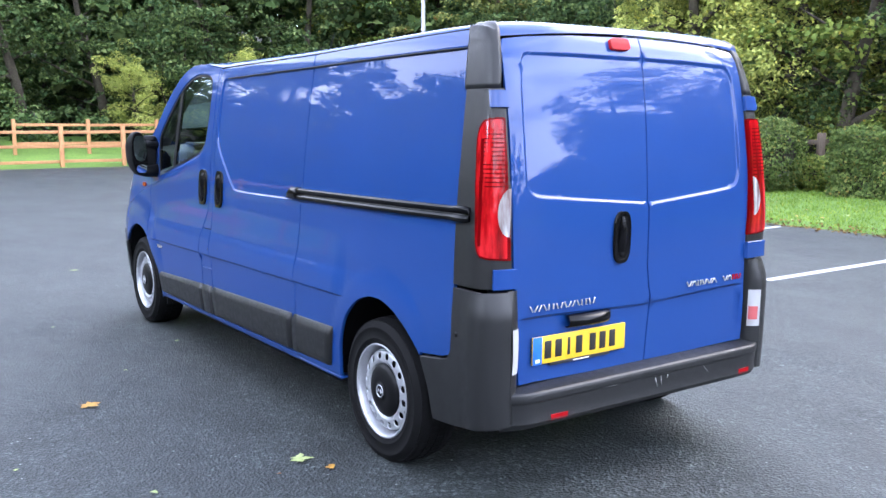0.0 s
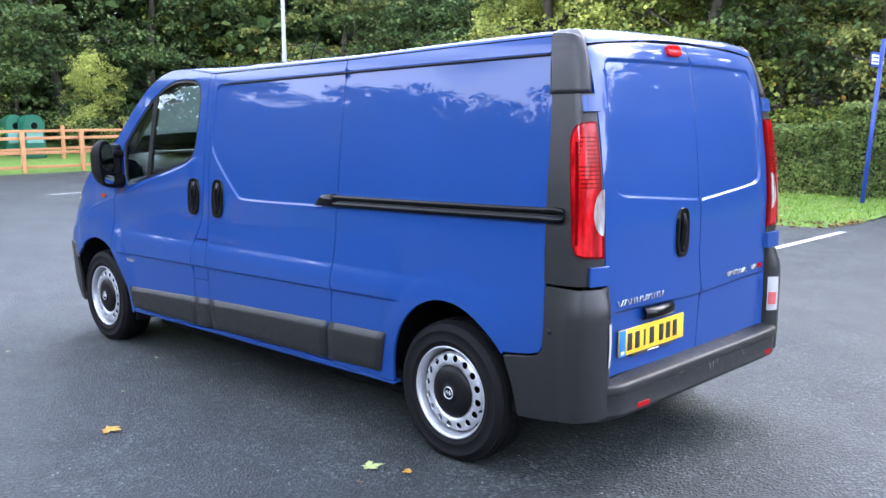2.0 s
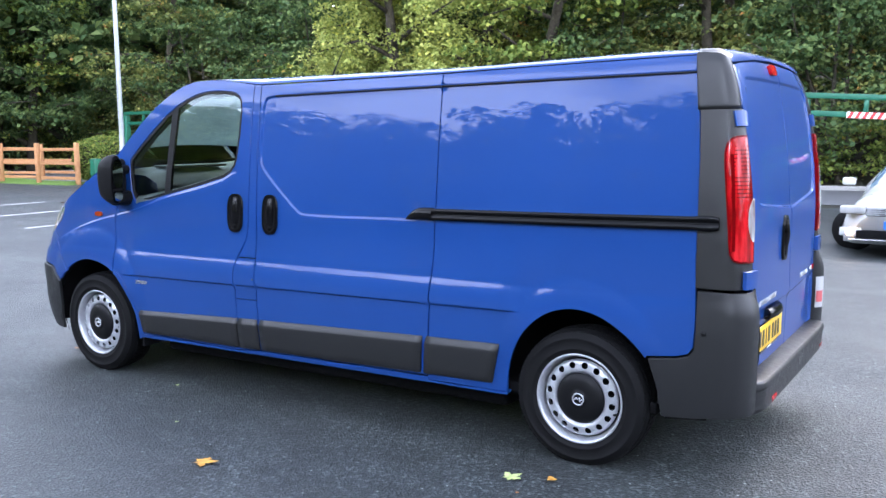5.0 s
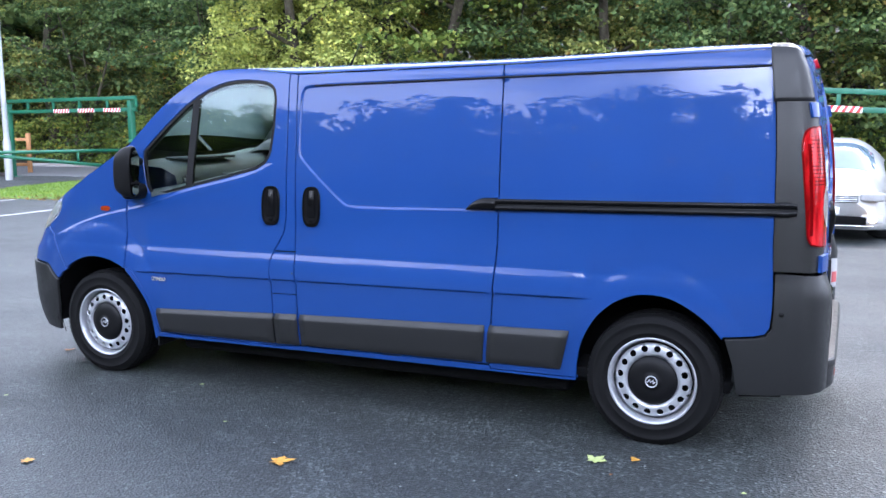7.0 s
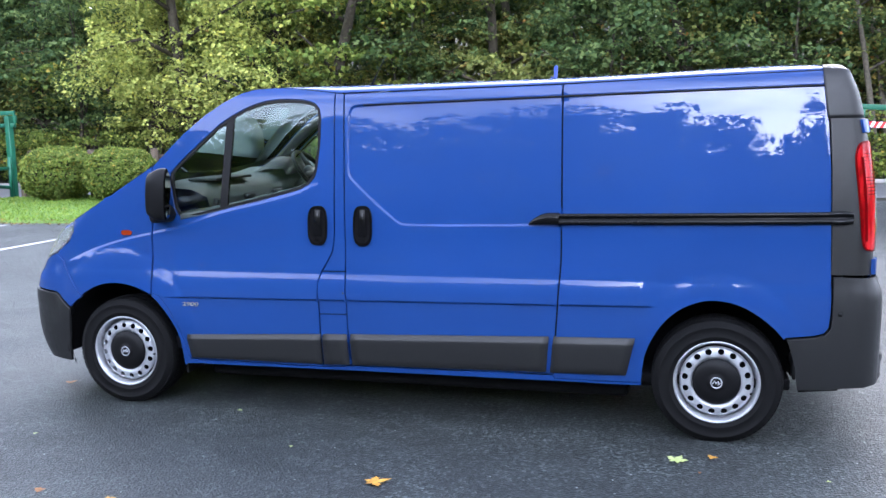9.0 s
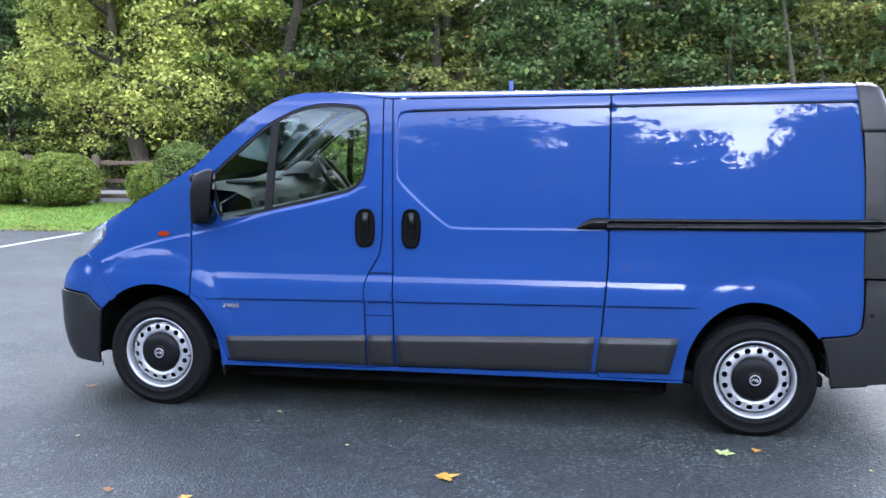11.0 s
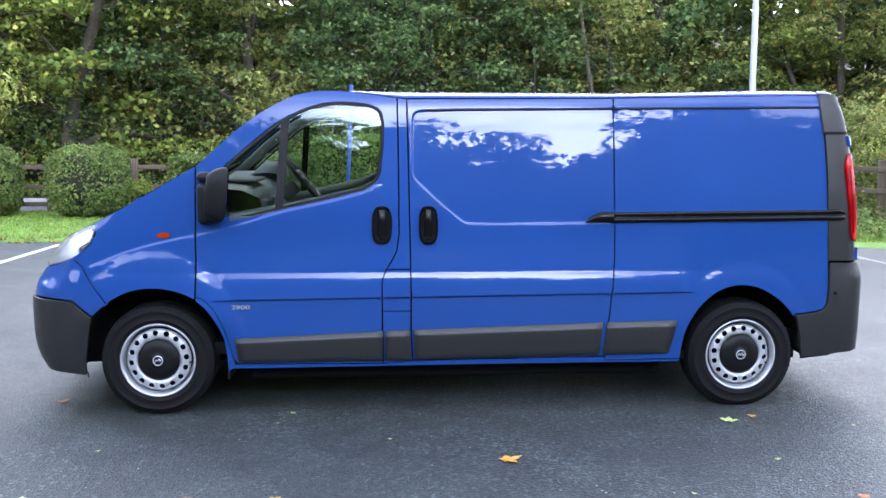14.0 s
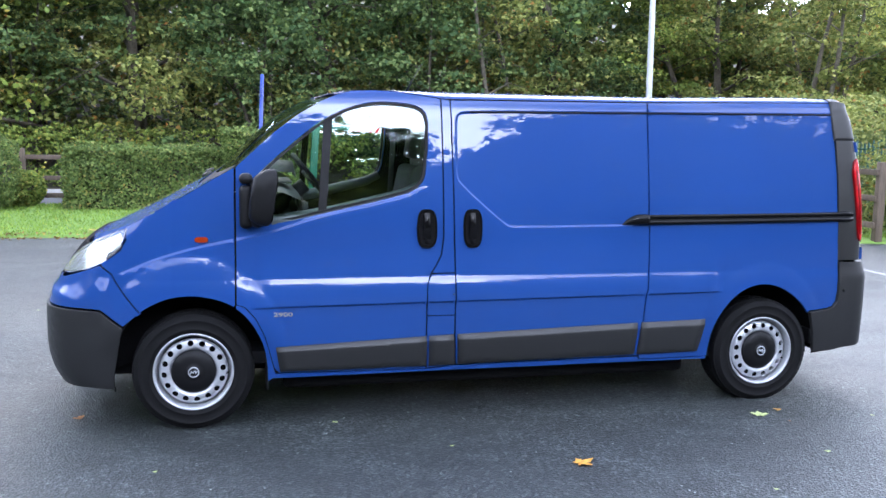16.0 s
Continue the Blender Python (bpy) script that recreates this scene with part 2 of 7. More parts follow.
FENCE_WOOD = make_wood("orange_fence_timber", (.30, .13, .05), (.52, .27, .12))
OLD_WOOD = make_wood("weathered_timber", (.045, .032, .022), (.12, .085, .055))
GREEN_PAINT = simple("green_barrier_paint", (.005, .092, .048), .45, scale=30)
PALE_GREEN = simple("dull_green_steel", (.010, .060, .040), .5, scale=30)
BLUE_POST = simple("blue_post_paint", (.012, .034, .20), .45)
SIGN_WHITE = simple("sign_white", (.75, .75, .75), .4)
STRIPE_RED = simple("stripe_red", (.55, .03, .03), .45)
STEEL = simple("galvanised_post", (.34, .35, .36), .5, .3)
CAR_WHITE = simple("white_car_paint", (.42, .42, .415), .3, scale=3, Coat_Weight=.6, Coat_Roughness=.03)


def make_leaf(name, dark, mid, light, rare=None):
    """Leaves that differ one by one and from branch to branch."""
    n = Nodes(name, mid, .62, Specular_IOR_Level=.22)
    geo = n.t.nodes.new("ShaderNodeNewGeometry")
    stops = [(0.0, dark), (.5, mid), (.93, light)] + ([(.985, rare)] if rare else [])
    c = n.ramp(geo.outputs["Random Per Island"], stops)
    f = n.noise(.55, 3)
    c = n.mix(n.ramp(f, [(.35, .0), (.7, .6)]), c, dark)
    n.colour(c)
    tr = n.t.nodes.new("ShaderNodeBsdfTranslucent")
    n.link(c, tr.inputs["Color"])
    mx = n.t.nodes.new("ShaderNodeMixShader")
    mx.inputs["Fac"].default_value = .38
    n.link(n.p.outputs["BSDF"], mx.inputs[1])
    n.link(tr.outputs["BSDF"], mx.inputs[2])
    n.link(mx.outputs["Shader"], n.t.nodes["Material Output"].inputs["Surface"])
    return n.m


LEAF_MID = make_leaf("leaf_green", (0.061, 0.098, 0.017), (0.179, 0.239, 0.045), (0.339, 0.378, 0.080), (0.418, 0.316, 0.057))
LEAF_DARK = make_leaf("leaf_dark_green", (0.027, 0.058, 0.018), (0.084, 0.137, 0.042), (0.185, 0.237, 0.075))
LEAF_LIME = make_leaf("leaf_yellow_green", (0.196, 0.236, 0.053), (0.400, 0.443, 0.112), (0.636, 0.640, 0.174), (0.700, 0.656, 0.116))
LEAF_DULL = make_leaf("leaf_olive", (0.076, 0.103, 0.024), (0.206, 0.232, 0.059), (0.376, 0.375, 0.108), (0.361, 0.170, 0.044))
LEAF_HEDGE = make_leaf("hedge_leaf", (0.049, 0.081, 0.020), (0.137, 0.198, 0.049), (0.275, 0.329, 0.091), (0.329, 0.264, 0.066))
BLADE = make_leaf("grass_blade", (0.095, 0.160, 0.022), (0.175, 0.275, 0.036), (0.270, 0.360, 0.065), (0.351, 0.351, 0.068))


def make_glow(name, colour, strength):
    n = Nodes(name, colour, .2)
    n.p.inputs["Emission Color"].default_value = (*colour, 1)
    n.p.inputs["Emission Strength"].default_value = strength
    return n.m


FOG_LIT = make_glow("lit_fog_lamp", (1.0, .62, .25), 3.0)
# ---------------------------------------------------------------- the van
def smooth_table(pairs, lo, hi, sigma, step=0.004):
    z = np.arange(lo - 0.4, hi + 0.4, step)
    v = np.interp(z, [a for a, b in pairs], [b for a, b in pairs])
    k = np.exp(-0.5 * (np.arange(-60, 61) * step / sigma) ** 2)
    pad = np.pad(v, 60, mode="edge")
    return z, np.convolve(pad, k / k.sum(), "valid")


WIDTH_Z = smooth_table([(.0, .85), (.2, .869), (.33, .885), (.45, .896), (.60, .902), (.70, .904), (.90, .8975), (1.1, .888), (1.3, .871), (1.5, .846), (1.7, .817), (1.83, .795), (1.9, .772), (1.95, .745), (2.1, .68)], 0, 2.1, .03)
FRONT_Z = smooth_table([(.0, -2.40), (.22, -2.49), (.32, -2.555), (.45, -2.58), (.66, -2.575), (.78, -2.54), (.9, -2.47), (1.0, -2.40), (1.1, -2.30), (1.2, -2.15), (1.4, -1.9), (2.0, -1.75)], 0, 2.1, .03)
REAR_Z = smooth_table([(.0, 2.49), (.4, 2.50), (1.15, 2.51), (1.35, 2.497), (1.56, 2.472), (1.75, 2.437), (1.87, 2.405), (1.95, 2.36), (2.1, 2.25)], 0, 2.1, .04)
S_FRONT, S_REAR = -1.85, 2.25


def corner_table(n, depth, width):
    a = np.linspace(0, math.pi / 2, 400)
    cx, cy = np.sin(a) ** (2 / n), np.cos(a) ** (2 / n)
    run = np.r_[0, np.cumsum(np.hypot(np.diff(cx) * depth, np.diff(cy) * width))]
    return run, cx, cy


RUN_F, CX_F, CY_F = corner_table(4.2, .72, .90)
RUN_R, CX_R, CY_R = corner_table(8.5, .25, .89)


def table(tab, v):
    return float(np.interp(v, tab[0], tab[1]))


def shoulder(z):
    """The waist swells out below a crisp edge."""
    u = .005 * math.log1p(math.exp(min(60, (.838 - z) / .005)))
    return .0150 * (1 - math.exp(-u / .046))


def base_half(x, z):
    w = table(WIDTH_Z, z) + shoulder(z) * (.35 + .65 * step((x + 1.62) / .32) * step((1.85 - x) / .7))
    if x > 1.4:
        w -= .03 * ((min(x, S_REAR) - 1.4) / .9) ** 2
    if x < -1.1:
        w -= .012 * ((-1.1 - max(x, S_FRONT)) / .6) ** 2
    return w


def sx(x, z=1.0):
    """The run along the flank for a place x at height z."""
    if x > S_REAR:
        return S_REAR + float(np.interp((x - S_REAR) / (table(REAR_Z, z) - S_REAR), CX_R, RUN_R))
    if x < S_FRONT:
        return S_FRONT - float(np.interp((S_FRONT - x) / (S_FRONT - table(FRONT_Z, z)), CX_F, RUN_F))
    return x


def sy(y, z=1.0):
    """The run along the tail for a distance y from the middle."""
    return S_REAR + float(np.interp(-abs(y) / base_half(S_REAR, z), -CY_R, RUN_R))


def step(v):
    v = min(1.0, max(0.0, v))
    return v * v * (3 - 2 * v)


def poly_distance(p, poly):
    """Distance to the rim of a polygon, positive inside."""
    x, y = p
    best, inside, n = 1e9, False, len(poly)
    for i in range(n):
        (x0, y0), (x1, y1) = poly[i], poly[(i + 1) % n]
        dx, dy = x1 - x0, y1 - y0
        t = max(0, min(1, ((x - x0) * dx + (y - y0) * dy) / (dx * dx + dy * dy + 1e-12)))
        best = min(best, (x - x0 - t * dx) ** 2 + (y - y0 - t * dy) ** 2)
        if (y0 > y) != (y1 > y) and x < dx * (y - y0) / (y1 - y0 + 1e-15) + x0:
            inside = not inside
    return math.sqrt(best) * (1 if inside else -1)


def rounded(points, times=2):
    """A closed outline with its corners cut round."""
    for _ in range(times):
        out = []
        for i, (x0, y0) in enumerate(points):
            x1, y1 = points[(i + 1) % len(points)]
            out += [(x0 * .75 + x1 * .25, y0 * .75 + y1 * .25), (x0 * .25 + x1 * .75, y0 * .25 + y1 * .75)]
        points = out
    return points


def crease(x):
    return .694 + .0105 * (x + .29)


LEDGE_X = smooth_table([(-2.30, .78), (-2.18, .855), (-2.022, .925), (-1.90, .972), (-1.76, 1.012), (-1.63, 1.041), (-1.515, 1.064), (-1.40, 1.088), (-1.30, 1.112), (-1.18, 1.150), (-1.08, 1.182), (-.966, 1.210), (-.764, 1.253), (-.60, 1.292), (-.52, 1.318), (-.46, 1.36)], -2.3, -.4, .03)


def ledge(x):
    return table(LEDGE_X, x)


def gutter(x):
    return 1.795 + .0138 * (x + .19)


def roof_start(x):
    return 1.865 + .009 * (x + .29) + .012 * max(0, x - .95)


SLIDE_RECESS = rounded([(-.20, gutter(-.2)), (-.250, gutter(-.2) - .02), (-.256, 1.70), (-.258, 1.43), (-.235, 1.375), (.03, 1.143), (.085, 1.122), (.75, 1.130), (1.5, 1.138), (1.5, gutter(1.5)), (.4, gutter(.4))], 2)
TAIL_LEFT = rounded([(-.60, 1.806), (-.635, 1.795), (-.648, 1.755), (-.665, 1.60), (-.668, 1.32), (-.662, 1.275), (-.63, 1.250), (-.58, 1.240), (.03, 1.186), (.45, 1.15), (.45, 1.80)], 1)
TAIL_RIGHT = rounded([(-.45, 1.146), (.03, 1.186), (.54, 1.228), (.607, 1.246), (.625, 1.285), (.630, 1.33), (.626, 1.70), (.614, 1.765), (.58, 1.795), (-.45, 1.81)], 1)
PLATE_RECESS = rounded([(-.69, .70), (-.684, .745), (-.65, .764), (-.05, .742), (.03, .742), (.64, .770), (.68, .752), (.69, .70), (.69, .40), (-.69, .40)], 1)


def relief(s, x, y, z):
    """How far the skin stands out from the plain body."""
    d = 0.0
    if s < S_REAR + .12:
        taper = step((x + 1.45) / .12) * step((1.46 - x) / .1)
        d += .018 * step((z - crease(x) + .006) / .012) * taper * step((1.05 - z) / .3)
        for cx, cz, r0, r1, h in ((-1.752, .325, .655, .13, .042), (1.757, .325, .565, .075, .0155)):
            r = math.hypot((x - cx) * 1.22, z - cz)
            u = .006 * math.log1p(math.exp(min(60, (r0 - r) / .006)))
            d += h * (1 - math.exp(-u / r1)) * step((z - .40) / .25)
        if -.4 < x < .953 and 1.0 < z < 1.9:
            d -= .009 * step((poly_distance((x, z), SLIDE_RECESS) + .0055) / .011)
        elif x >= .953 and 1.0 < z < 1.9:
            d -= .008 * step((gutter(x) - z + .006) / .012) * step((z - 1.12) / .1)
        if x < -.42:
            line = ledge(x)
            d += .009 * step((line - z + .008) / .016) * step((-.42 - x) / .1) * step((z - line + .26) / .24)
    elif s > S_REAR + .2:
        for poly, h in ((TAIL_LEFT if y < .02 else TAIL_RIGHT, .010), (PLATE_RECESS, .014)):
            q = poly_distance((y, z), poly)
            if q > -.02:
                d -= h * step((q + .006) / .012)
    return d


def skin(s, z, off=0.0, flip=1):
    """A place on the body: s along the flank and round the ends, z up. flip -1 mirrors the tail's far half."""
    if s > S_REAR:
        run = min(s - S_REAR, 2 * RUN_R[-1])
        far = run > RUN_R[-1]
        run = 2 * RUN_R[-1] - run if far else run
        w = base_half(S_REAR, z)
        x = S_REAR + (table(REAR_Z, z) - S_REAR) * float(np.interp(run, RUN_R, CX_R))
        y = -w * float(np.interp(run, RUN_R, CY_R)) * (-1 if far else 1)
        if z > 1.66:
            g = max(.02, 1 - ((min(z, 1.93) - 1.66) / .290) ** 3.6) ** (1 / 3.6)
            x = S_REAR + (x - S_REAR) * (1 - (1 - g) * step((abs(y) - .42) / .26))
    elif s < S_FRONT:
        run = min(S_FRONT - s, 2 * RUN_F[-1])
        far = run > RUN_F[-1]
        run = 2 * RUN_F[-1] - run if far else run
        w = base_half(S_FRONT, z)
        x = S_FRONT - (S_FRONT - table(FRONT_Z, z)) * float(np.interp(run, RUN_F, CX_F))
        y = -w * float(np.interp(run, RUN_F, CY_F)) * (-1 if far else 1)
    else:
        x, y = s, -base_half(s, z)
    return x, y, z


def plain(s, z):
    e = .004
    p = Vector(skin(s, z))
    n = (Vector(skin(s + e, z)) - Vector(skin(s - e, z))).cross(Vector(skin(s, z + e)) - Vector(skin(s, z - e)))
    return p, n.normalized()


def body(s, z, off=0.0):
    p, n = plain(s, z)
    return p + n * (off + relief(s, *p))


def body_normal(s, z):
    e = .002
    n = (body(s + e, z) - body(s - e, z)).cross(body(s, z + e) - body(s, z - e))
    return n.normalized()


def resample(points, gap):
    out = []
    for i, (x0, y0) in enumerate(points):
        x1, y1 = points[(i + 1) % len(points)]
        n = max(1, int(math.hypot(x1 - x0, y1 - y0) / gap))
        out += [(x0 + (x1 - x0) * k / n, y0 + (y1 - y0) * k / n) for k in range(n)]
    return out


def area2(points):
    return sum(points[i - 1][0] * points[i][1] - points[i][0] * points[i - 1][1] for i in range(len(points)))


def inset(points, by):
    """The outline moved inwards (the polygon runs anticlockwise)."""
    out, n = [], len(points)
    for i in range(n):
        (ax, ay), (bx, by_), (cx, cy) = points[i - 1], points[i], points[(i + 1) % n]
        u, v = Vector((bx - ax, by_ - ay)), Vector((cx - bx, cy - by_))
        if u.length < 1e-9 or v.length < 1e-9:
            continue
        u.normalize(), v.normalize()
        nu, nv = Vector((-u.y, u.x)), Vector((-v.y, v.x))
        m = (nu + nv) / max(.35, 1 + nu.dot(nv))
        out.append((bx + m.x * by, by_ + m.y * by))
    return out


def anticlockwise(points):
    return list(points) if area2(points) > 0 else list(reversed(points))


def sheet(outline, holes=(), gap=.0046, grid=.05, rows=(), rim=.03, place=body, normal=body_normal, off=0.0, depth=.018, columns=(), extra=(), avoid=()):
    """A skin panel with a turned-in rim: an outline in (s, z) filled, laid on the body. Returns a mesh."""
    loops = [inset(resample(anticlockwise(outline), rim), gap)]
    for h in holes:
        loops.append(list(reversed(inset(resample(anticlockwise(h), rim), -gap))))
    pts, edges = [], []
    for loop in loops:
        k = len(pts)
        pts += [Vector(p) for p in loop]
        edges += [(k + i, k + (i + 1) % len(loop)) for i in range(len(loop))]
    rim_count = len(pts)
    s0, s1 = min(p.x for p in pts), max(p.x for p in pts)
    z0, z1 = min(p.y for p in pts), max(p.y for p in pts)
    ss = [s0 + grid * (i + .5) for i in range(int((s1 - s0) / grid) + 1)] + list(columns)
    for s in ss:
        zs = [z0 + grid * (j + .5) for j in range(int((z1 - z0) / grid) + 1)]
        zs = [z for z in zs if all(abs(z - r(s)) > grid * .45 for r in rows)] + [r(s) for r in rows]
        for z in zs:
            if poly_distance((s, z), loops[0]) > .010 and all(poly_distance((s, z), h) < -.010 for h in loops[1:]) and all(abs(poly_distance((s, z), h)) > .018 for h in avoid):
                pts.append(Vector((s, z)))
    for p in extra:
        if poly_distance(p, loops[0]) > .008 and all(poly_distance(p, h) < -.008 for h in loops[1:]):
            pts.append(Vector(p))
    co, _, faces, _, _, _ = geometry.delaunay_2d_cdt(pts, edges, [], 0, 1e-5)
    verts, norms, out = [], [], []
    for c in co:
        p = place(c.x, c.y)
        n = normal(c.x, c.y)
        verts.append(p + n * off), norms.append(n)
    for fc in faces:
        m = sum((co[i] for i in fc), Vector((0, 0))) / len(fc)
        if poly_distance(m, loops[0]) > 0 and all(poly_distance(m, h) < 0 for h in loops[1:]):
            a = co[fc[1]] - co[fc[0]]
            b = co[fc[2]] - co[fc[0]]
            out.append(tuple(fc) if a.x * b.y - a.y * b.x > 0 else tuple(reversed(fc)))
    if depth:
        count = collections.Counter()
        for fc in out:
            for i in range(len(fc)):
                count[(fc[i - 1], fc[i])] += 1
        for (a, b) in [e for e in count if (e[1], e[0]) not in count]:
            along = (verts[b] - verts[a]).normalized()
            k = len(verts)
            for v in (a, b):
                n = norms[v]
                outward = along.cross(n)
                verts.append(verts[v].copy()), norms.append((n + outward).normalized())
            for v in (a, b):
                n = norms[v]
                outward = along.cross(n)
                verts.append(verts[v] - n * depth), norms.append(outward)
            out.append((k + 1, k, k + 2, k + 3))
    me = bpy.data.meshes.new("panel")
    me.from_pydata(verts, [], out)
    me.polygons.foreach_set("use_smooth", [True] * len(me.polygons))
    me.update()
    me.normals_split_custom_set_from_vertices(norms)
    return me


def part_mesh(name, me, material, parent, label="", flip=False):
    me.materials.append(material) if not me.materials else None
    ob = new(name, me)
    ob.parent = parent
    if flip:
        ob.scale = (1, -1, 1)
    if label:
        tagged(ob, label=label)
    return ob


def both(name, me, material, parent, label=""):
    """The same panel on both flanks; the near one is returned."""
    near = part_mesh(name, me, material, parent, label)
    part_mesh(name, me, material, parent, label, flip=True)
    return near


def rim_points(poly, gap=.03, offs=(-.0095, -.0055, -.002, .002, .0055, .0095), to_s=None):
    """Rows of points along a pressed step."""
    out = []
    for o in offs:
        out += inset(resample(anticlockwise(poly), gap), o)
    return [(to_s(p), p[1]) for p in out] if to_s else out


def lofted(rows, closed=False, smooth=True):
    """A grid of points into a bmesh."""
    bm = bmesh.new()
    vs = [[bm.verts.new(p) for p in r] for r in rows]
    for i in range(len(vs) - 1):
        n = len(vs[i])
        for j in range(n if closed else n - 1):
            k = (j + 1) % n
            if len({vs[i][j], vs[i][k], vs[i + 1][k], vs[i + 1][j]}) == 4:
                bm.faces.new((vs[i][j], vs[i][k], vs[i + 1][k], vs[i + 1][j])).smooth = smooth
    bmesh.ops.remove_doubles(bm, verts=bm.verts, dist=1e-5)
    bmesh.ops.recalc_face_normals(bm, faces=bm.faces)
    return bm


def lathe(profile, n=48, axis="Y", smooth=True):
    """A profile of (radius, along) turned round an axis."""
    rows = []
    for r, a in profile:
        ring = []
        for k in range(n):
            c, s_ = math.cos(2 * math.pi * k / n) * r, math.sin(2 * math.pi * k / n) * r
            ring.append({"Y": (c, a, s_), "Z": (c, s_, a), "X": (a, c, s_)}[axis])
        rows.append(ring)
    return lofted(rows, closed=True, smooth=smooth)


def box(x0, x1, y0, y1, z0, z1, bevel=0.0, segments=2):
    bm = bmesh.new()
    bmesh.ops.create_cube(bm, size=1)
    for v in bm.verts:
        v.co = Vector((x0 + (v.co.x + .5) * (x1 - x0), y0 + (v.co.y + .5) * (y1 - y0), z0 + (v.co.z + .5) * (z1 - z0)))
    if bevel:
        bmesh.ops.bevel(bm, geom=bm.edges[:], offset=bevel, segments=segments, affect="EDGES", profile=.5)
        for fc in bm.faces:
            fc.smooth = True
    return bm


def tube(points, radii, n=8, cap=True):
    """A tapered tube along a line of points."""
    rows = []
    pts = [Vector(p) for p in points]
    for i, p in enumerate(pts):
        d = (pts[min(i + 1, len(pts) - 1)] - pts[max(i - 1, 0)]).normalized()
        a = d.orthogonal().normalized() if abs(d.z) > .95 else Vector((0, 0, 1)).cross(d).normalized()
        b = d.cross(a)
        r = radii[i] if isinstance(radii, (list, tuple)) else radii
        rows.append([p + a * math.cos(2 * math.pi * k / n) * r + b * math.sin(2 * math.pi * k / n) * r for k in range(n)])
    bm = lofted(rows, closed=True)
    if cap:
        bmesh.ops.holes_fill(bm, edges=[e for e in bm.edges if e.is_boundary], sides=0)
        bmesh.ops.recalc_face_normals(bm, faces=bm.faces)
    return bm


def part(name, bm, material, parent, label="", flip=False):
    me = bpy.data.meshes.new(name)
    bm.to_mesh(me)
    bm.free()
    return part_mesh(name, me, material, parent, label, flip)


def bm_mesh(name, bm):
    me = bpy.data.meshes.new(name)
    bm.to_mesh(me)
    bm.free()
    return me


van = new("van")
tagged(van, "blue long-wheelbase panel van parked on damp tarmac", "van")

def eased(points, times=2):
    """An open line with its corners cut round, its ends kept."""
    for _ in range(times):
        out = [points[0]]
        for (x0, y0), (x1, y1) in zip(points[:-1], points[1:]):
            out += [(x0 * .75 + x1 * .25, y0 * .75 + y1 * .25), (x0 * .25 + x1 * .75, y0 * .25 + y1 * .75)]
        points = out + [points[-1]]
    return points


# outlines along the flank, in (run, height)
EDGE = [(-2.094, 1.135), (-1.986, 1.193), (-1.816, 1.290), (-1.646, 1.389), (-1.516, 1.466), (-1.441, 1.531), (-1.307, 1.655), (-1.173, 1.758), (-1.039, 1.838), (-.94, 1.882), (-.844, 1.904), (-.72, 1.908), (-.60, 1.902), (-.345, 1.868)]
WING_TOP = [(sx(x, z), z) for x, z in EDGE[:5]]
ARCH_F = [(-2.17, .20), (-2.166, .259), (-2.150, .405), (-2.112, .581), (-2.059, .643), (-1.989, .696), (-1.886, .742), (-1.76, .757), (-1.647, .741), (-1.57, .715), (-1.518, .688), (-1.47, .652), (-1.412, .575), (-1.365, .470), (-1.347, .360), (-1.342, .255)]
ARCH_F = eased([(sx(x, z), z) for x, z in ARCH_F])
DOOR_ARCH = [(-1.514, .704), (-1.467, .690), (-1.408, .622), (-1.361, .519), (-1.328, .395), (-1.312, .330), (-1.285, .300)]
DOOR_REAR = [(-.343, 1.868), (-.337, 1.45), (-.335, 1.067), (-.350, .966), (-.382, .905), (-.412, .858), (-.432, .800), (-.436, .764), (-.435, .489), (-.431, .292)]
SLIDE_FRONT = [(-.287, 1.861), (-.278, 1.45), (-.269, .966), (-.266, .70), (-.265, .489), (-.255, .308)]
SLIDE_REAR = [(.953, 1.874), (.953, 1.808), (.956, 1.106), (.955, .938), (.946, .80), (.932, .634), (.921, .48), (.908, .318)]
ARCH_R = [(1.375, .255), (1.378, .297), (1.391, .427), (1.42, .518), (1.482, .624), (1.563, .698), (1.647, .737), (1.731, .751), (1.834, .739), (1.938, .688), (2.028, .616), (2.088, .54), (2.129, .426), (2.146, .299), (2.150, .26)]
ARCH_R = eased(ARCH_R)
QUARTER_REAR = [(2.088, .567), (2.150, .571), (2.221, .578), (2.270, .592), (2.292, .625), (2.299, .70), (2.301, .772), (2.292, 1.008), (2.290, 1.25), (2.285, 1.445), (2.272, 1.646), (2.254, 1.80), (2.248, roof_start(2.24))]
QUARTER_REAR = [(sx(x, z), z) for x, z in QUARTER_REAR]
WINDOW = [(-1.385, 1.425), (-1.300, 1.505), (-1.204, 1.588), (-1.071, 1.697), (-.985, 1.750), (-.903, 1.789), (-.84, 1.812), (-.768, 1.829), (-.70, 1.836), (-.634, 1.836), (-.55, 1.829), (-.498, 1.820), (-.460, 1.803), (-.437, 1.777), (-.425, 1.719), (-.429, 1.569), (-.445, 1.435), (-.458, 1.395), (-.490, 1.357), (-.546, 1.326), (-.764, 1.272), (-.966, 1.228), (-1.202, 1.172), (-1.287, 1.158), (-1.330, 1.172), (-1.355, 1.21), (-1.39, 1.38)]
CREASE_ROWS = [lambda s, o=o: crease(min(max(s, -1.7), 2.2)) + o for o in (-.016, -.011, -.007, -.003, .001, .006, .011)]
LEDGE = [lambda s, o=o: ledge(skin(s, 1.0)[0]) + o for o in (-.009, -.004, 0, .004, .009)]
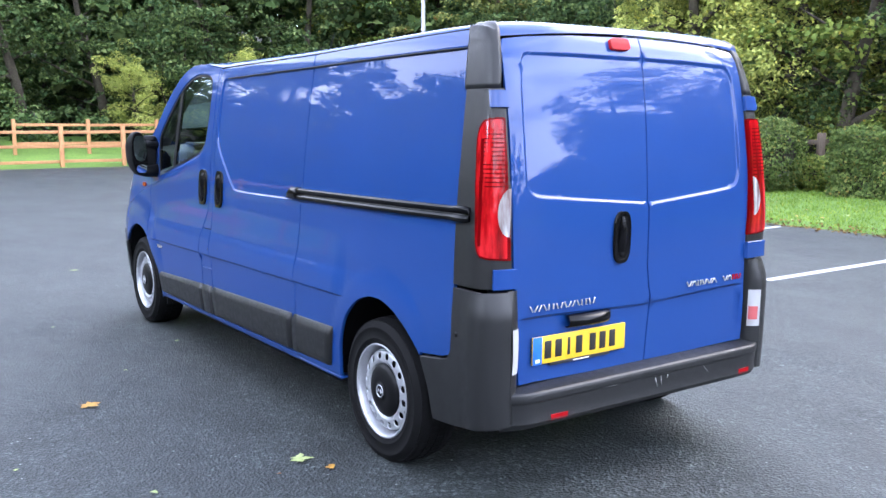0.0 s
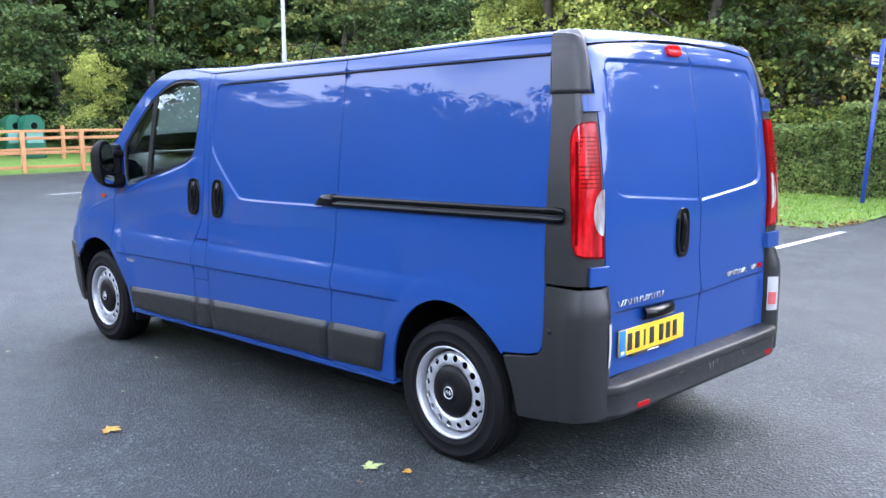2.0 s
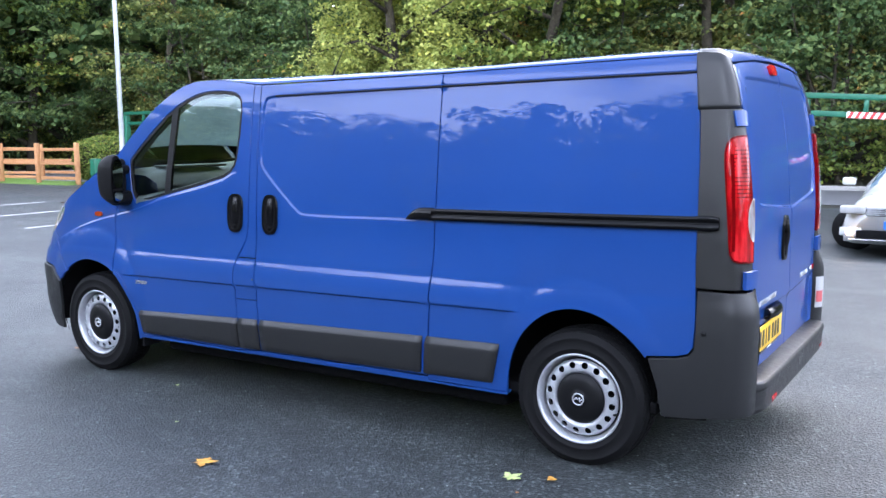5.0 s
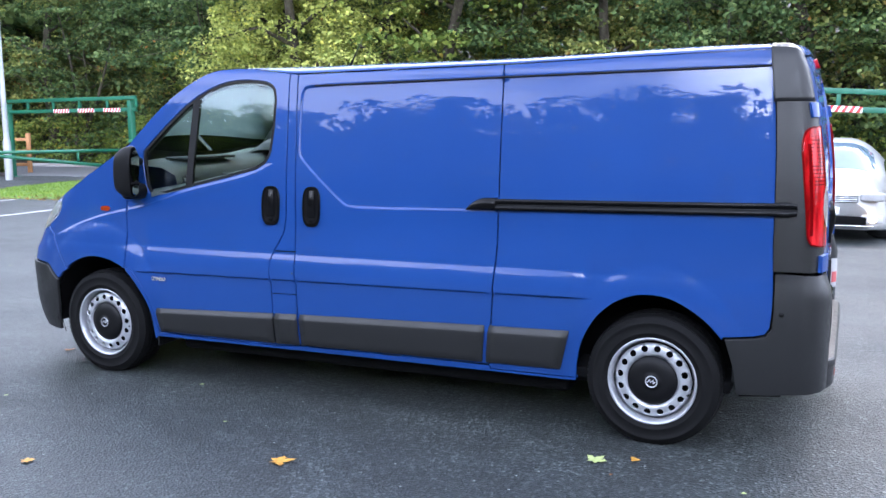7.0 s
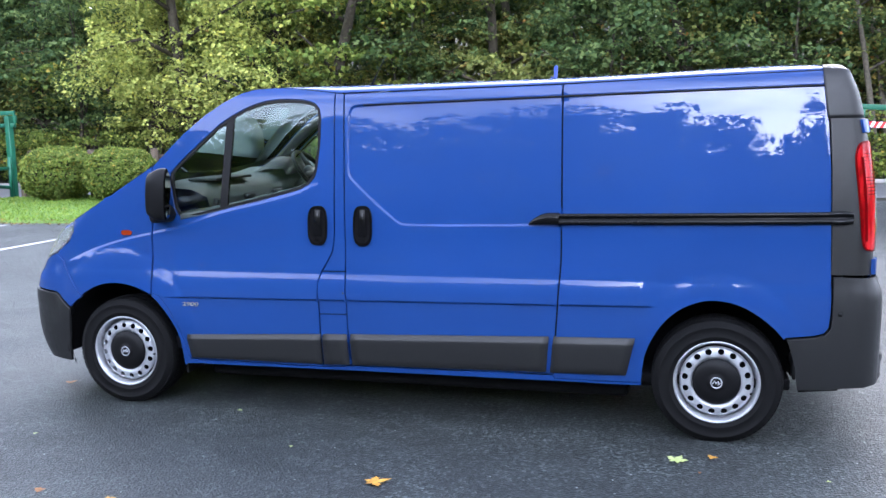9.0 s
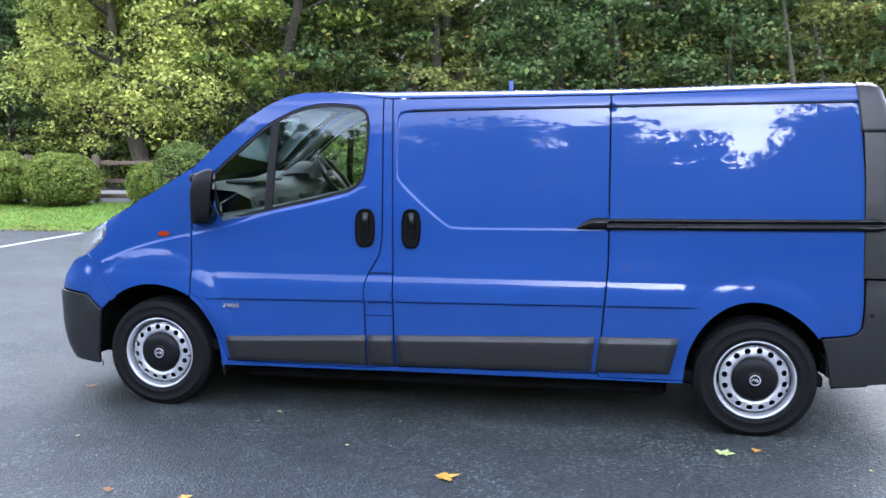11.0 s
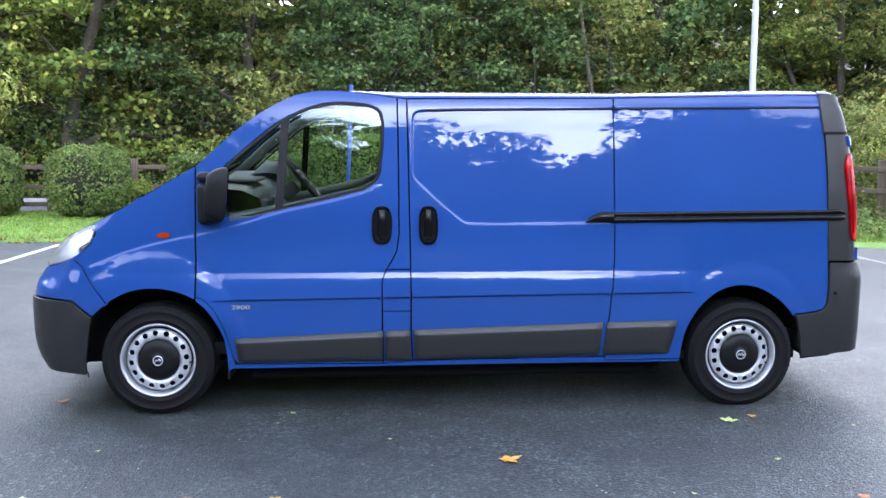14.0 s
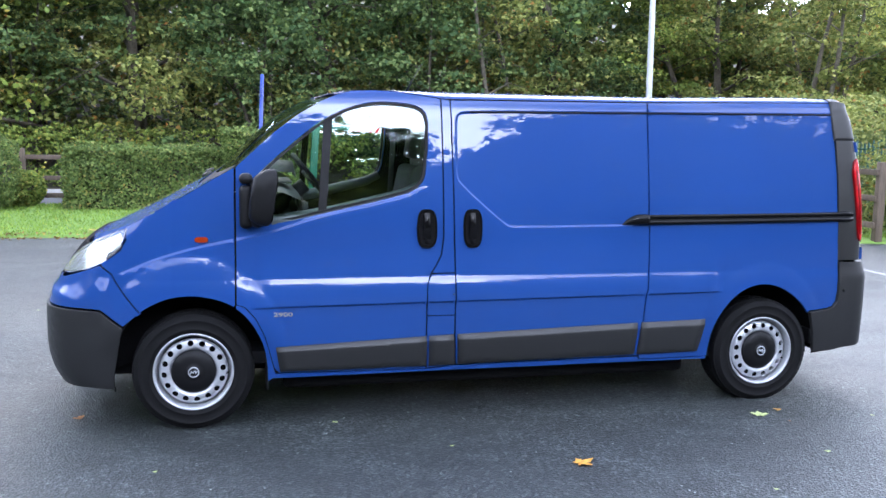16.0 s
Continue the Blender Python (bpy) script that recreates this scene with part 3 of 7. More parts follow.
MID = CREASE_ROWS + [lambda s, o=o: o for o in (.72, .745, .765, .785, .805, .818, .826, .832, .837, .842, .849, .862)]



def strip_top(s):
    return float(np.interp(s, (-1.30, -.434, -.265, .89, 1.34), (.458, .495, .501, .535, .544)))


def rubbing(outline):
    """A plastic strip with a sloping upper edge, between the outline's two ends."""
    o = anticlockwise(outline)
    left = sorted((p for p in o), key=lambda p: p[0])[:2]
    right = sorted((p for p in o), key=lambda p: p[0])[-2:]
    lx = {"t": max(left, key=lambda p: p[1])[0], "b": min(left, key=lambda p: p[1])[0]}
    bottoms = sorted((p for p in o if p[1] < .40), key=lambda p: p[0])
    rx = {"t": max(p[0] for p in o if p[1] > .40), "b": bottoms[-1][0]}
    n = max(3, int((rx["t"] - lx["t"]) / .05))
    rows = []
    for i in range(n + 1):
        q = i / n
        col = []
        st, sb = lx["t"] + (rx["t"] - lx["t"]) * q, lx["b"] + (rx["b"] - lx["b"]) * q
        zt, zb = strip_top(st) - .003, bottoms[0][1] + (bottoms[-1][1] - bottoms[0][1]) * q + .003
        for k, off in ((0, -.012), (0, .001), (.02, .004), (.15, .0175), (.18, .0190), (.24, .0195), (.5, .0185), (.8, .018), (.97, .017), (1.0, .014), (1.0, -.012)):
            z = zt + (zb - zt) * k
            s = st + (sb - st) * k
            p, nn = plain(s, z)
            col.append(p + nn * (off + relief(s, *p) - (.025 if i in (0, n) else 0)))
        rows.append(col)
    # square ends: repeat the end columns at full height
    def full(i):
        q = i / n
        st, sb = lx["t"] + (rx["t"] - lx["t"]) * q, lx["b"] + (rx["b"] - lx["b"]) * q
        zt, zb = strip_top(st) - .003, bottoms[0][1] + (bottoms[-1][1] - bottoms[0][1]) * q + .003
        out = []
        for k, off in ((0, -.012), (0, .001), (.02, .004), (.15, .0175), (.18, .0190), (.24, .0195), (.5, .0185), (.8, .018), (.97, .017), (1.0, .014), (1.0, -.012)):
            p, nn = plain(st + (sb - st) * k, zt + (zb - zt) * k)
            out.append(p + nn * (off + relief(p.x, *p)))
        return out
    rows = [rows[0], full(.012)] + rows[1:-1] + [full(n - .012), rows[-1]]
    bm = lofted(rows)
    me = bpy.data.meshes.new("strip")
    bm.to_mesh(me)
    bm.free()
    return me


# dark inner shell behind the gaps
flank = [(sx(-2.20, .3), .235)] + ARCH_F + [(-1.3, .262), (1.36, .262)] + ARCH_R + [(sx(2.36, .5), .28), (sx(2.36, 1.2), 1.2), (sx(2.29, 1.8), 1.80), (2.2, 1.875), (-.345, 1.862)] + list(reversed(EDGE[:13])) + [(sx(-2.2, 1.0), 1.0), (sx(-2.3, .6), .6)]
both("inner_shell", sheet(flank, [WINDOW], gap=.012, grid=.12, off=-.022, depth=0), BLACK_TRIM, van)

wing = WING_TOP + [(-1.516, 1.2), (-1.516, .70)] + [p for p in reversed(ARCH_F) if p[0] < -1.52 and p[1] > .645] + [(sx(-2.024, .669), .669), (sx(-2.169, .878), .878), (sx(-2.235, .930), .930), (sx(-2.18, .968), .968), (sx(-2.123, 1.007), 1.007), (sx(-2.092, 1.065), 1.065)]
both("front_wing", sheet(wing, grid=.025, rows=MID + LEDGE), PAINT, van)
F_END = S_FRONT - RUN_F[-1]
cover = [(sx(-2.024, .669), .669), (sx(-2.113, .594), .594), (sx(-2.234, .684), .684), (sx(-2.36, .692), .692), (F_END, .692), (F_END, .84), (sx(-2.44, .85), .85), (sx(-2.33, .89), .89), (sx(-2.235, .928), .928), (sx(-2.169, .878), .878)]
both("bumper_cover", sheet(cover, grid=.05), PAINT, van)
bump_low = [(sx(-2.113, .588), .588), (sx(-2.150, .405), .405), (sx(-2.166, .259), .259), (sx(-2.17, .235), .235), (sx(-2.3, .245), .245), (F_END, .25), (F_END, .688), (sx(-2.36, .688), .688), (sx(-2.234, .680), .680)]
both("front_bumper", sheet(bump_low, grid=.05, off=.010), BUMPER, van, "dark grey textured plastic front bumper")
t0 = sx(-2.09, 1.1)
lens = [(t0 - .004, 1.140), (t0 - .002, 1.07), (sx(-2.123, 1.007) - .003, 1.007), (sx(-2.18, .968), .968), (sx(-2.24, .93), .93), (sx(-2.33, .893), .893), (t0 - .44, .858), (t0 - .48, .875), (t0 - .42, .95), (t0 - .30, 1.03), (t0 - .14, 1.10)]
head = both("headlight", sheet(rounded(anticlockwise(lens), 1), grid=.04, off=.002, gap=.003), LENS, van, "clear headlight lens")
part_mesh("reflector", sheet(lens, grid=.06, off=-.03, gap=.012, depth=0), CHROME, head, "silver reflector bowl")
both("grille", sheet([(F_END, .84), (t0 - .46, .85), (t0 - .47, .88), (t0 - .41, .96), (t0 - .29, 1.04), (F_END, 1.05)], grid=.06, off=-.004), BLACK_TRIM, van)

# doors
door_out = [(-1.514, 1.464)] + EDGE[5:14] + DOOR_REAR + list(reversed(DOOR_ARCH))
front_doors = []
door_me = sheet(door_out, [WINDOW], grid=.022, rows=MID + LEDGE)
ring_in = inset(resample(anticlockwise(WINDOW), .03), .014)
seal_me = sheet(WINDOW, [ring_in], gap=.0, grid=.2, off=-.004, depth=.02)


def pane(s, z):
    return body(s, z, -.010) + Vector((0, -.001 * (max(0, z - 1.16) / .67) ** 2, 0))


def pane_normal(s, z):
    e = .01
    return (pane(s + e, z) - pane(s - e, z)).cross(pane(s, z + e) - pane(s, z - e)).normalized()


glass_me = sheet(ring_in, gap=-.004, grid=.05, place=pane, normal=pane_normal, depth=0)
bar_me = sheet([(-1.022, 1.725), (-.972, 1.752), (-1.012, 1.232), (-1.058, 1.222)], gap=0, grid=.08, off=-.006, depth=.02)
trim_me = rubbing([(-1.300, .458), (-.90, .475), (-.434, .495), (-.434, .312), (-1.278, .312)])
for flip in (False, True):
    d = part_mesh("front_door", door_me, PAINT, van, "blue painted cab door", flip)
    part_mesh("window_seal", seal_me, RUBBER, d, "black rubber window seal")
    part_mesh("window_glass", glass_me, GLASS, d, "clear side window glass")
    part_mesh("window_bar", bar_me, RUBBER, d, "black upright window bar")
    part_mesh("rubbing_strip", trim_me, BUMPER, d, "dark grey plastic rubbing strip")
    front_doors.append(d)

pillar = [(-.343, 1.868)] + DOOR_REAR[1:] + [(-.255, .308)] + list(reversed(SLIDE_FRONT[:-1]))
flap = [(-.410, .858), (-.268, .859), (-.2665, .613), (-.434, .611), (-.436, .764), (-.432, .80)]
both("pillar_panel", sheet(pillar, [flap], grid=.04, rows=MID), PAINT, van)
both("fuel_flap", sheet(flap, gap=.003, grid=.04, rows=MID, off=.0005), PAINT, van, "blue painted fuel filler flap")
both("rubbing_strip", rubbing([(-.420, .495), (-.272, .500), (-.264, .314), (-.418, .312)]), BUMPER, van)

slide = list(reversed(SLIDE_REAR)) + SLIDE_FRONT
slide_me = sheet(slide, grid=.035, rows=MID, extra=rim_points(SLIDE_RECESS, .02), avoid=[SLIDE_RECESS])
strip_s = rubbing([(-.250, .502), (.30, .518), (.890, .535), (.872, .332), (-.243, .316)])
slide_doors = []
for flip in (False, True):
    d = part_mesh("sliding_door", slide_me, PAINT, van, "blue sliding load door with a pressed panel", flip)
    part_mesh("rubbing_strip", strip_s, BUMPER, d, "dark grey plastic rubbing strip")
    slide_doors.append(d)

quarter = [(.908, .318), (.915, .295), (1.377, .297)] + [p for p in ARCH_R if p[0] < 2.08 and p[1] > .30] + QUARTER_REAR + [(1.6, roof_start(1.6))] + SLIDE_REAR[:-1]
both("quarter_panel", sheet(quarter, grid=.03, rows=MID + [lambda s, o=o: gutter(s) + o for o in (-.007, -.002, .003, .008)]), PAINT, van)
both("rubbing_strip", rubbing([(.915, .537), (1.30, .543), (1.340, .543), (1.345, .52), (1.298, .337), (.895, .332)]), BUMPER, van)
drip = [body(x, gutter(x) - .002, .004) for x in [-.17 + (2.245 + .17) * k / 40 for k in range(41)]]
drip_bm = tube(drip, .0048, 6)
both("drip_rail", (lambda m: (drip_bm.to_mesh(m), drip_bm.free(), m)[2])(bpy.data.meshes.new("drip_rail")), RUBBER, van)

strip = [p for p in ARCH_F if p[0] > -1.521] + [(-1.33, .262), (-1.30, .29)] + list(reversed(DOOR_ARCH[:-1]))
both("arch_strip", sheet(strip, gap=.001, grid=.05), PAINT, van)
both("sill", sheet([(-1.34, .270), (-1.30, .294), (-.43, .288), (-.255, .304), (.905, .314), (.915, .291), (1.374, .293), (1.373, .280), (.9, .281), (-.3, .277)], gap=.001, grid=.1, off=-.004, depth=.05), PAINT, van)

# tail corners
def smooth_place(s, z):
    return plain(s, z)[0]


def smooth_normal(s, z):
    return plain(s, z)[1]


def hinge_run(z):
    return sx(2.287, z) + .70 * (sy(.738, z) - sx(2.287, z))


pil = [(sx(2.272, 1.655), 1.667), (sx(2.282, 1.445), 1.445), (sx(2.287, 1.008), 1.008), (sx(2.289, .888), .888), (sy(.738, .888), .888), (sy(.740, 1.2), 1.2), (sy(.735, 1.655), 1.667)]
part_mesh("corner_trim", sheet(pil, grid=.035, off=.003, place=smooth_place, normal=smooth_normal), PILLAR, van, "dark grey plastic pillar trim")


def far_place(s, z):
    """The off-side tail corner is squarer and stands prouder of the door."""
    p = plain(s, z)[0]
    w, y = base_half(S_REAR, z), abs(p.y)
    k = step((p.x - 2.37) / .07)
    if y > .60 and k > 0:
        g = math.sqrt(max(.04, 1 - (max(1.66, min(z, 1.93)) - 1.66) ** 2 / .305 ** 2))
        q = S_REAR + (table(REAR_Z, z) - S_REAR) * (1 - min(.99, y / w) ** 16) ** (1 / 16) * (1 - (1 - g) * .8)
        p = Vector((p.x + (max(p.x, q - .004) - p.x) * k, p.y, p.z))
    return p


def far_normal(s, z):
    e = .006
    return (far_place(s + e, z) - far_place(s - e, z)).cross(far_place(s, z + e) - far_place(s, z - e)).normalized()


FAR = .042
pil_far = pil[:4] + [(sy(.738 - FAR, .888), .888), (sy(.740 - FAR, 1.2), 1.2), (sy(.735 - FAR, 1.655), 1.667)]
part_mesh("corner_trim", sheet(pil_far, grid=.02, off=.003, place=far_place, normal=far_normal), PILLAR, van, "dark grey plastic pillar trim", True)
corner = [(sx(2.301, .884), .884), (sx(2.300, .70), .70), (sx(2.294, .622), .622), (sx(2.27, .590), .590), (sx(2.221, .575), .575), (2.150, .568), (2.090, .562), (2.129, .426), (2.146, .300), (2.148, .292), (sx(2.30, .3), .300), (sx(2.40, .31), .318), (sx(2.47, .33), .335), (sy(.70, .36), .36), (sy(.705, .52), .52), (sy(.722, .74), .74), (sy(.736, .884), .884)]
corner = corner[:13] + [(sy(.765, .36), .345), (sy(.765, .52), .52), (sy(.765, .74), .74), (sy(.758, .884), .884)]


def corner_off(s, z):
    return .012 + .042 * step((s - sx(2.36, z)) / (sy(.79, z) - sx(2.36, z))) * step((.93 - z) / .16)


def corner_place(s, z):
    return body(s, z, corner_off(s, z))


def corner_normal(s, z):
    e = .004
    return (corner_place(s + e, z) - corner_place(s - e, z)).cross(corner_place(s, z + e) - corner_place(s, z - e)).normalized()


both("bumper_corner", sheet(corner, grid=.03, place=corner_place, normal=corner_normal, depth=.03), BUMPER, van, "dark grey textured bumper corner")


def bevel_point(q, z, off=0.0):
    a_, b_ = corner_place(sy(.765, z) - .004, z), body(sy(.716, z), z, .002)
    n_ = Vector((.6, .8, 0))
    return a_.lerp(b_, q) + n_ * (off + .012 * math.sin(math.pi * q))


bevel_rows = [[bevel_point(q / 6, .35 + .534 * k / 14) for q in range(7)] for k in range(15)]
bevel_far = [[bevel_point(q / 6 * 1.45, .35 + .534 * k / 14) if q < 5 else bevel_point(q / 6 * 1.45, .35 + .534 * k / 14, -.006) for q in range(7)] for k in range(15)]
lamp_rows = [[bevel_point(.02 + .80 * q / 6, .557 + .178 * k / 10, .006 * (math.sin(math.pi * min(1, max(0, (k + .4) / 10.8))) ** .3)) for q in range(7)] for k in range(11)]
red_rows = [[bevel_point(.16 + .60 * q / 6, .590 + .065 * k / 4, .009) for q in range(7)] for k in range(5)]
for flip in (False, True):
    e_ = FAR if flip else 0
    on, up = (far_place, far_normal) if flip else (smooth_place, smooth_normal)
    a = [(sy(.748 - 1.45 * e_, 1.53), 1.53), (sy(.748 - 1.45 * e_, 1.552), 1.552), (sy(.765 - e_, 1.555), 1.556), (sx(2.415, 1.54), 1.550), (sx(2.393, 1.52), 1.525), (sx(2.384, 1.48), 1.485), (sx(2.385, 1.44), 1.44), (sx(2.395, 1.35), 1.35), (sx(2.405, 1.25), 1.25), (sx(2.415, 1.15), 1.15), (sx(2.421, 1.07), 1.07), (sx(2.430, 1.03), 1.03), (sx(2.450, 1.005), 1.005), (sy(.765 - e_, 1.0), .998), (sy(.748 - 1.45 * e_, 1.0), .998), (sy(.748 - 1.45 * e_, 1.02), 1.02)]
    lamp = part_mesh("tail_light", sheet(rounded(anticlockwise(a), 1), grid=.015, off=.011, depth=.02, place=on, normal=up), RED_DARK, van, "tall red tail light lens", flip)
    ca, cz = sum(p_[0] for p_ in a) / len(a), 1.277
    inner = [(ca + (p_[0] - ca) * .80, cz + (p_[1] - cz) * .955) for p_ in a]
    part_mesh("inner_lens", sheet(rounded(anticlockwise(inner), 1), gap=0, grid=.015, off=.0128, depth=.004, place=on, normal=up), FLUTED_RED, lamp, "bright red fluted lens")
    edge_s = sy(.753 - e_, 1.19) - (.012 if flip else 0)
    b = [(min(edge_s, edge_s - .002 + .052 * math.cos(a_)), 1.187 + .092 * math.sin(a_)) for a_ in [math.pi * (.5 + k / 20) for k in range(21)]]
    part_mesh("indicator_lens", sheet(anticlockwise(b), gap=0, grid=.016, rim=.012, off=.0145, depth=.008, place=on, normal=up), FLUTED_CLEAR, lamp, "clear white indicator lens")
    stripe = [(sx(2.425, 1.3), 1.47), (sx(2.425, 1.3) + .012, 1.47), (sx(2.437, 1.2) + .010, 1.06), (sx(2.437, 1.2), 1.06)]
    part_mesh("lens_band", sheet(stripe, gap=0, grid=.02, off=.0145, depth=.004, place=on, normal=up), RED_DARK, lamp)
    for k in range(14):
        z = 1.505 - .0165 * k
        part_mesh("lens_rib", sheet([(sx(2.425, z), z), (sx(2.425, z), z - .005), (sy(.765 - e_, z), z - .005), (sy(.765 - e_, z), z)], gap=0, grid=.05, off=.0150, depth=.004, place=on, normal=up), RED_DARK, lamp)
    part_mesh("hinge", sheet([(hinge_run(1.59), 1.588), (sy(.728 - e_, 1.6), 1.588), (sy(.728 - e_, 1.65), 1.652), (hinge_run(1.65), 1.652)], gap=0, grid=.015, off=.018, depth=.03, place=on, normal=up), PAINT, van, "blue door hinge", flip)
    part_mesh("hinge", sheet([(hinge_run(.90), .892), (sy(.728 - e_, .9), .892), (sy(.728 - e_, .96), .968), (hinge_run(.96), .968)], gap=0, grid=.015, off=.022, depth=.03, place=on, normal=up), PAINT, van, "blue door hinge", flip)
    part("bumper_bevel", lofted([list(r) for r in (bevel_far if flip else bevel_rows)]), BUMPER, van, "", flip)
    fog = part("bumper_lamp", lofted([list(r) for r in lamp_rows]), CLEAR_LENS, van, "clear and red bumper lamp", flip)
    if flip:
        part("red_lens", lofted([list(r) for r in red_rows]), PALE_RED, fog, "pale red fog lens")
part("parking_sensor", tube([body(sx(2.339, .697), .697, .004), body(sx(2.339, .697), .697, .014)], .012, 12), RUBBER, van)

# tail doors: runs past the middle mirror
def ty(y, z):
    return sy(y, z) if y <= 0 else 2 * (S_REAR + RUN_R[-1]) - sy(y, z)


def tail(points):
    return [(ty(y, z), z) for y, z in points]


SEAM = [(.034, 1.897), (.036, 1.808), (.018, 1.45), (.012, 1.2), (.014, .925), (.030, .82), (.052, .74), (.040, .60), (.031, .474)]
TAIL_ROWS = [lambda s, o=o: o + .742 + .037 * max(0, abs(s - S_REAR - RUN_R[-1]) - .04) for o in (-.013, -.006, 0, .006, .013)]
left = SEAM + [(-.70, .487), (-.712, .60), (-.722, .74), (-.737, .99), (-.737, 1.5), (-.735, 1.72), (-.728, 1.82), (-.712, 1.858), (-.60, 1.873), (-.35, 1.889)]
right = list(reversed(SEAM)) + [(.35, 1.889), (.60, 1.873), (.668, 1.862), (.686, 1.82), (.693, 1.72), (.695, 1.5), (.697, .99), (.702, .74), (.706, .60), (.70, .487)]
rims_l = [(ty(p[0], p[1]), p[1]) for p in rim_points(TAIL_LEFT, .025)]
rims_r = [(ty(p[0], p[1]), p[1]) for p in rim_points(TAIL_RIGHT, .025)]
door_l = part_mesh("tail_door", sheet(tail(left), grid=.05, rows=TAIL_ROWS, extra=rims_l, avoid=[tail(TAIL_LEFT)]), PAINT, van, "blue rear load door with number plate")
door_r = part_mesh("tail_door", sheet(tail(right), grid=.05, rows=TAIL_ROWS, extra=rims_r, avoid=[tail(TAIL_RIGHT)]), PAINT, van, "blue rear load door")
part_mesh("inner_shell", sheet(tail([(-.84, .40), (.84, .40), (.84, 1.0), (.76, 1.6), (.69, 1.87), (0, 1.89), (-.69, 1.87), (-.76, 1.6), (-.84, 1.0)]), gap=.01, grid=.15, off=-.03, depth=0), BLACK_TRIM, van)

# rear bumper step
rows = []
for i in range(61):
    run = sy(.80, .4) + (2 * (S_REAR + RUN_R[-1]) - 2 * sy(.80, .4)) * i / 60
    end = .50 + .50 * step(min(i, 60 - i) / 4)
    rows.append([plain(run, z)[0] + plain(run, z)[1] * (o * end) + Vector((0, 0, 0)) for o, z in ((-.02, .485), (.0, .485), (.055, .479), (.066, .476), (.073, .470), (.076, .461), (.0765, .448), (.0755, .440), (.0705, .434), (.0700, .425), (.0700, .40), (.069, .375), (.073, .352), (.067, .340), (.055, .328), (.035, .318), (-.02, .312))])
rear_bumper = part("rear_bumper", lofted(rows), BUMPER, van, "dark grey rear bumper step with scuffs")
rear_bumper.data.set_sharp_from_angle(angle=radians(16))
for y0, y1 in ((-.585, -.495), (.60, .675)):
    ps = tail([(y0, .372), (y1, .372), (y1, .349), (y0, .349)])
    part_mesh("reflector", sheet(ps, gap=0, grid=.03, off=.0725, depth=.02), RED_LENS, rear_bumper, "red rectangular reflector")

SCUFF = simple("pale_scuff", (.30, .30, .29), .8)
for y0, z0, y1, z1 in ((.02, .425, .035, .385), (.055, .428, .06, .39), (.10, .43, .095, .41), (-.30, .436, -.22, .434), (.34, .43, .37, .40)):
    ends = [plain(ty(y, z), z)[0] + plain(ty(y, z), z)[1] * .0702 for y, z in ((y0, z0), (y1, z1))]
    part("scuff", tube(ends, .0018, 5), SCUFF, rear_bumper)
both("flap_lock", (lambda b, m: (b.to_mesh(m), b.free(), m)[2])(tube([body(-.279, .737, .0), body(-.279, .737, .003)], .006, 12), bpy.data.meshes.new("flap_lock")), BUMPER, van, "small fuel flap lock")

# roof, windscreen and bonnet
def roof_z(x, y):
    ze, yw = roof_edge(x)
    v = min(1, abs(y) / yw)
    cab = step((-.45 - x) / .3)
    crown = 1.919 + .026 * step((x - .9) / 1.2) - .006 * step((x - 2.1) / .3) - ze
    rear = crown * max(0, 1 - v ** 5) ** .5
    return ze + rear * (1 - cab) + .022 * (1 - v * v) * step((x + .98) / .4) * cab


def roof_edge(x):
    if x < -.345:
        z = float(np.interp(x, [a for a, b in EDGE], [b for a, b in EDGE]))
    else:
        z = roof_start(min(x, 2.26))
        z = z if x < 2.262 else 1.87 + .0 * x
    if x > 2.262:
        q = (x - 2.262) / .15
        return 1.888 - .012 * q, base_half(2.25, 1.88) - .10 * q * q
    return z, base_half(x, z)


def door_top(y):
    return 1.897 - .036 * (y / .69) ** 2


def roof_tail(v):
    """The roof's rear edge, along the top of the tail doors."""
    y = v * .72
    p = skin(ty(y, 1.88), door_top(y) + .006)
    return Vector((p[0] + .004, p[1], p[2]))


rows = []
for i in range(76):
    x = -.93 + (2.26 + .93) * min(i, 66) / 66
    row = []
    for j in range(41):
        v = -math.cos(math.pi * j / 40)
        ze, yw = roof_edge(x)
        bow = .10 * (1 - v * v) * step((-.5 - x) / .43)
        p = Vector((x - bow, v * yw, roof_z(x, v * yw)))
        if i > 66:
            q = (i - 66) / 9
            e = roof_tail(v)
            p = Vector((p.x + (e.x - p.x) * (1 - (1 - q) ** 1.6), p.y + (e.y - p.y) * q * q, p.z + (e.z - p.z) * q ** 2.4))
        row.append(p)
    rows.append(row)
roof_points = np.array([list(p) for r in rows for p in r])


def roof_at(x, y):
    """The height of the roof skin near a place."""
    d = np.hypot(roof_points[:, 0] - x, roof_points[:, 1] - y)
    k = np.argsort(d)[:4]
    w_ = 1 / (d[k] + 1e-4)
    return float((roof_points[k, 2] * w_).sum() / w_.sum())


roof = part("roof", lofted(rows), PAINT, van, "blue painted steel roof")
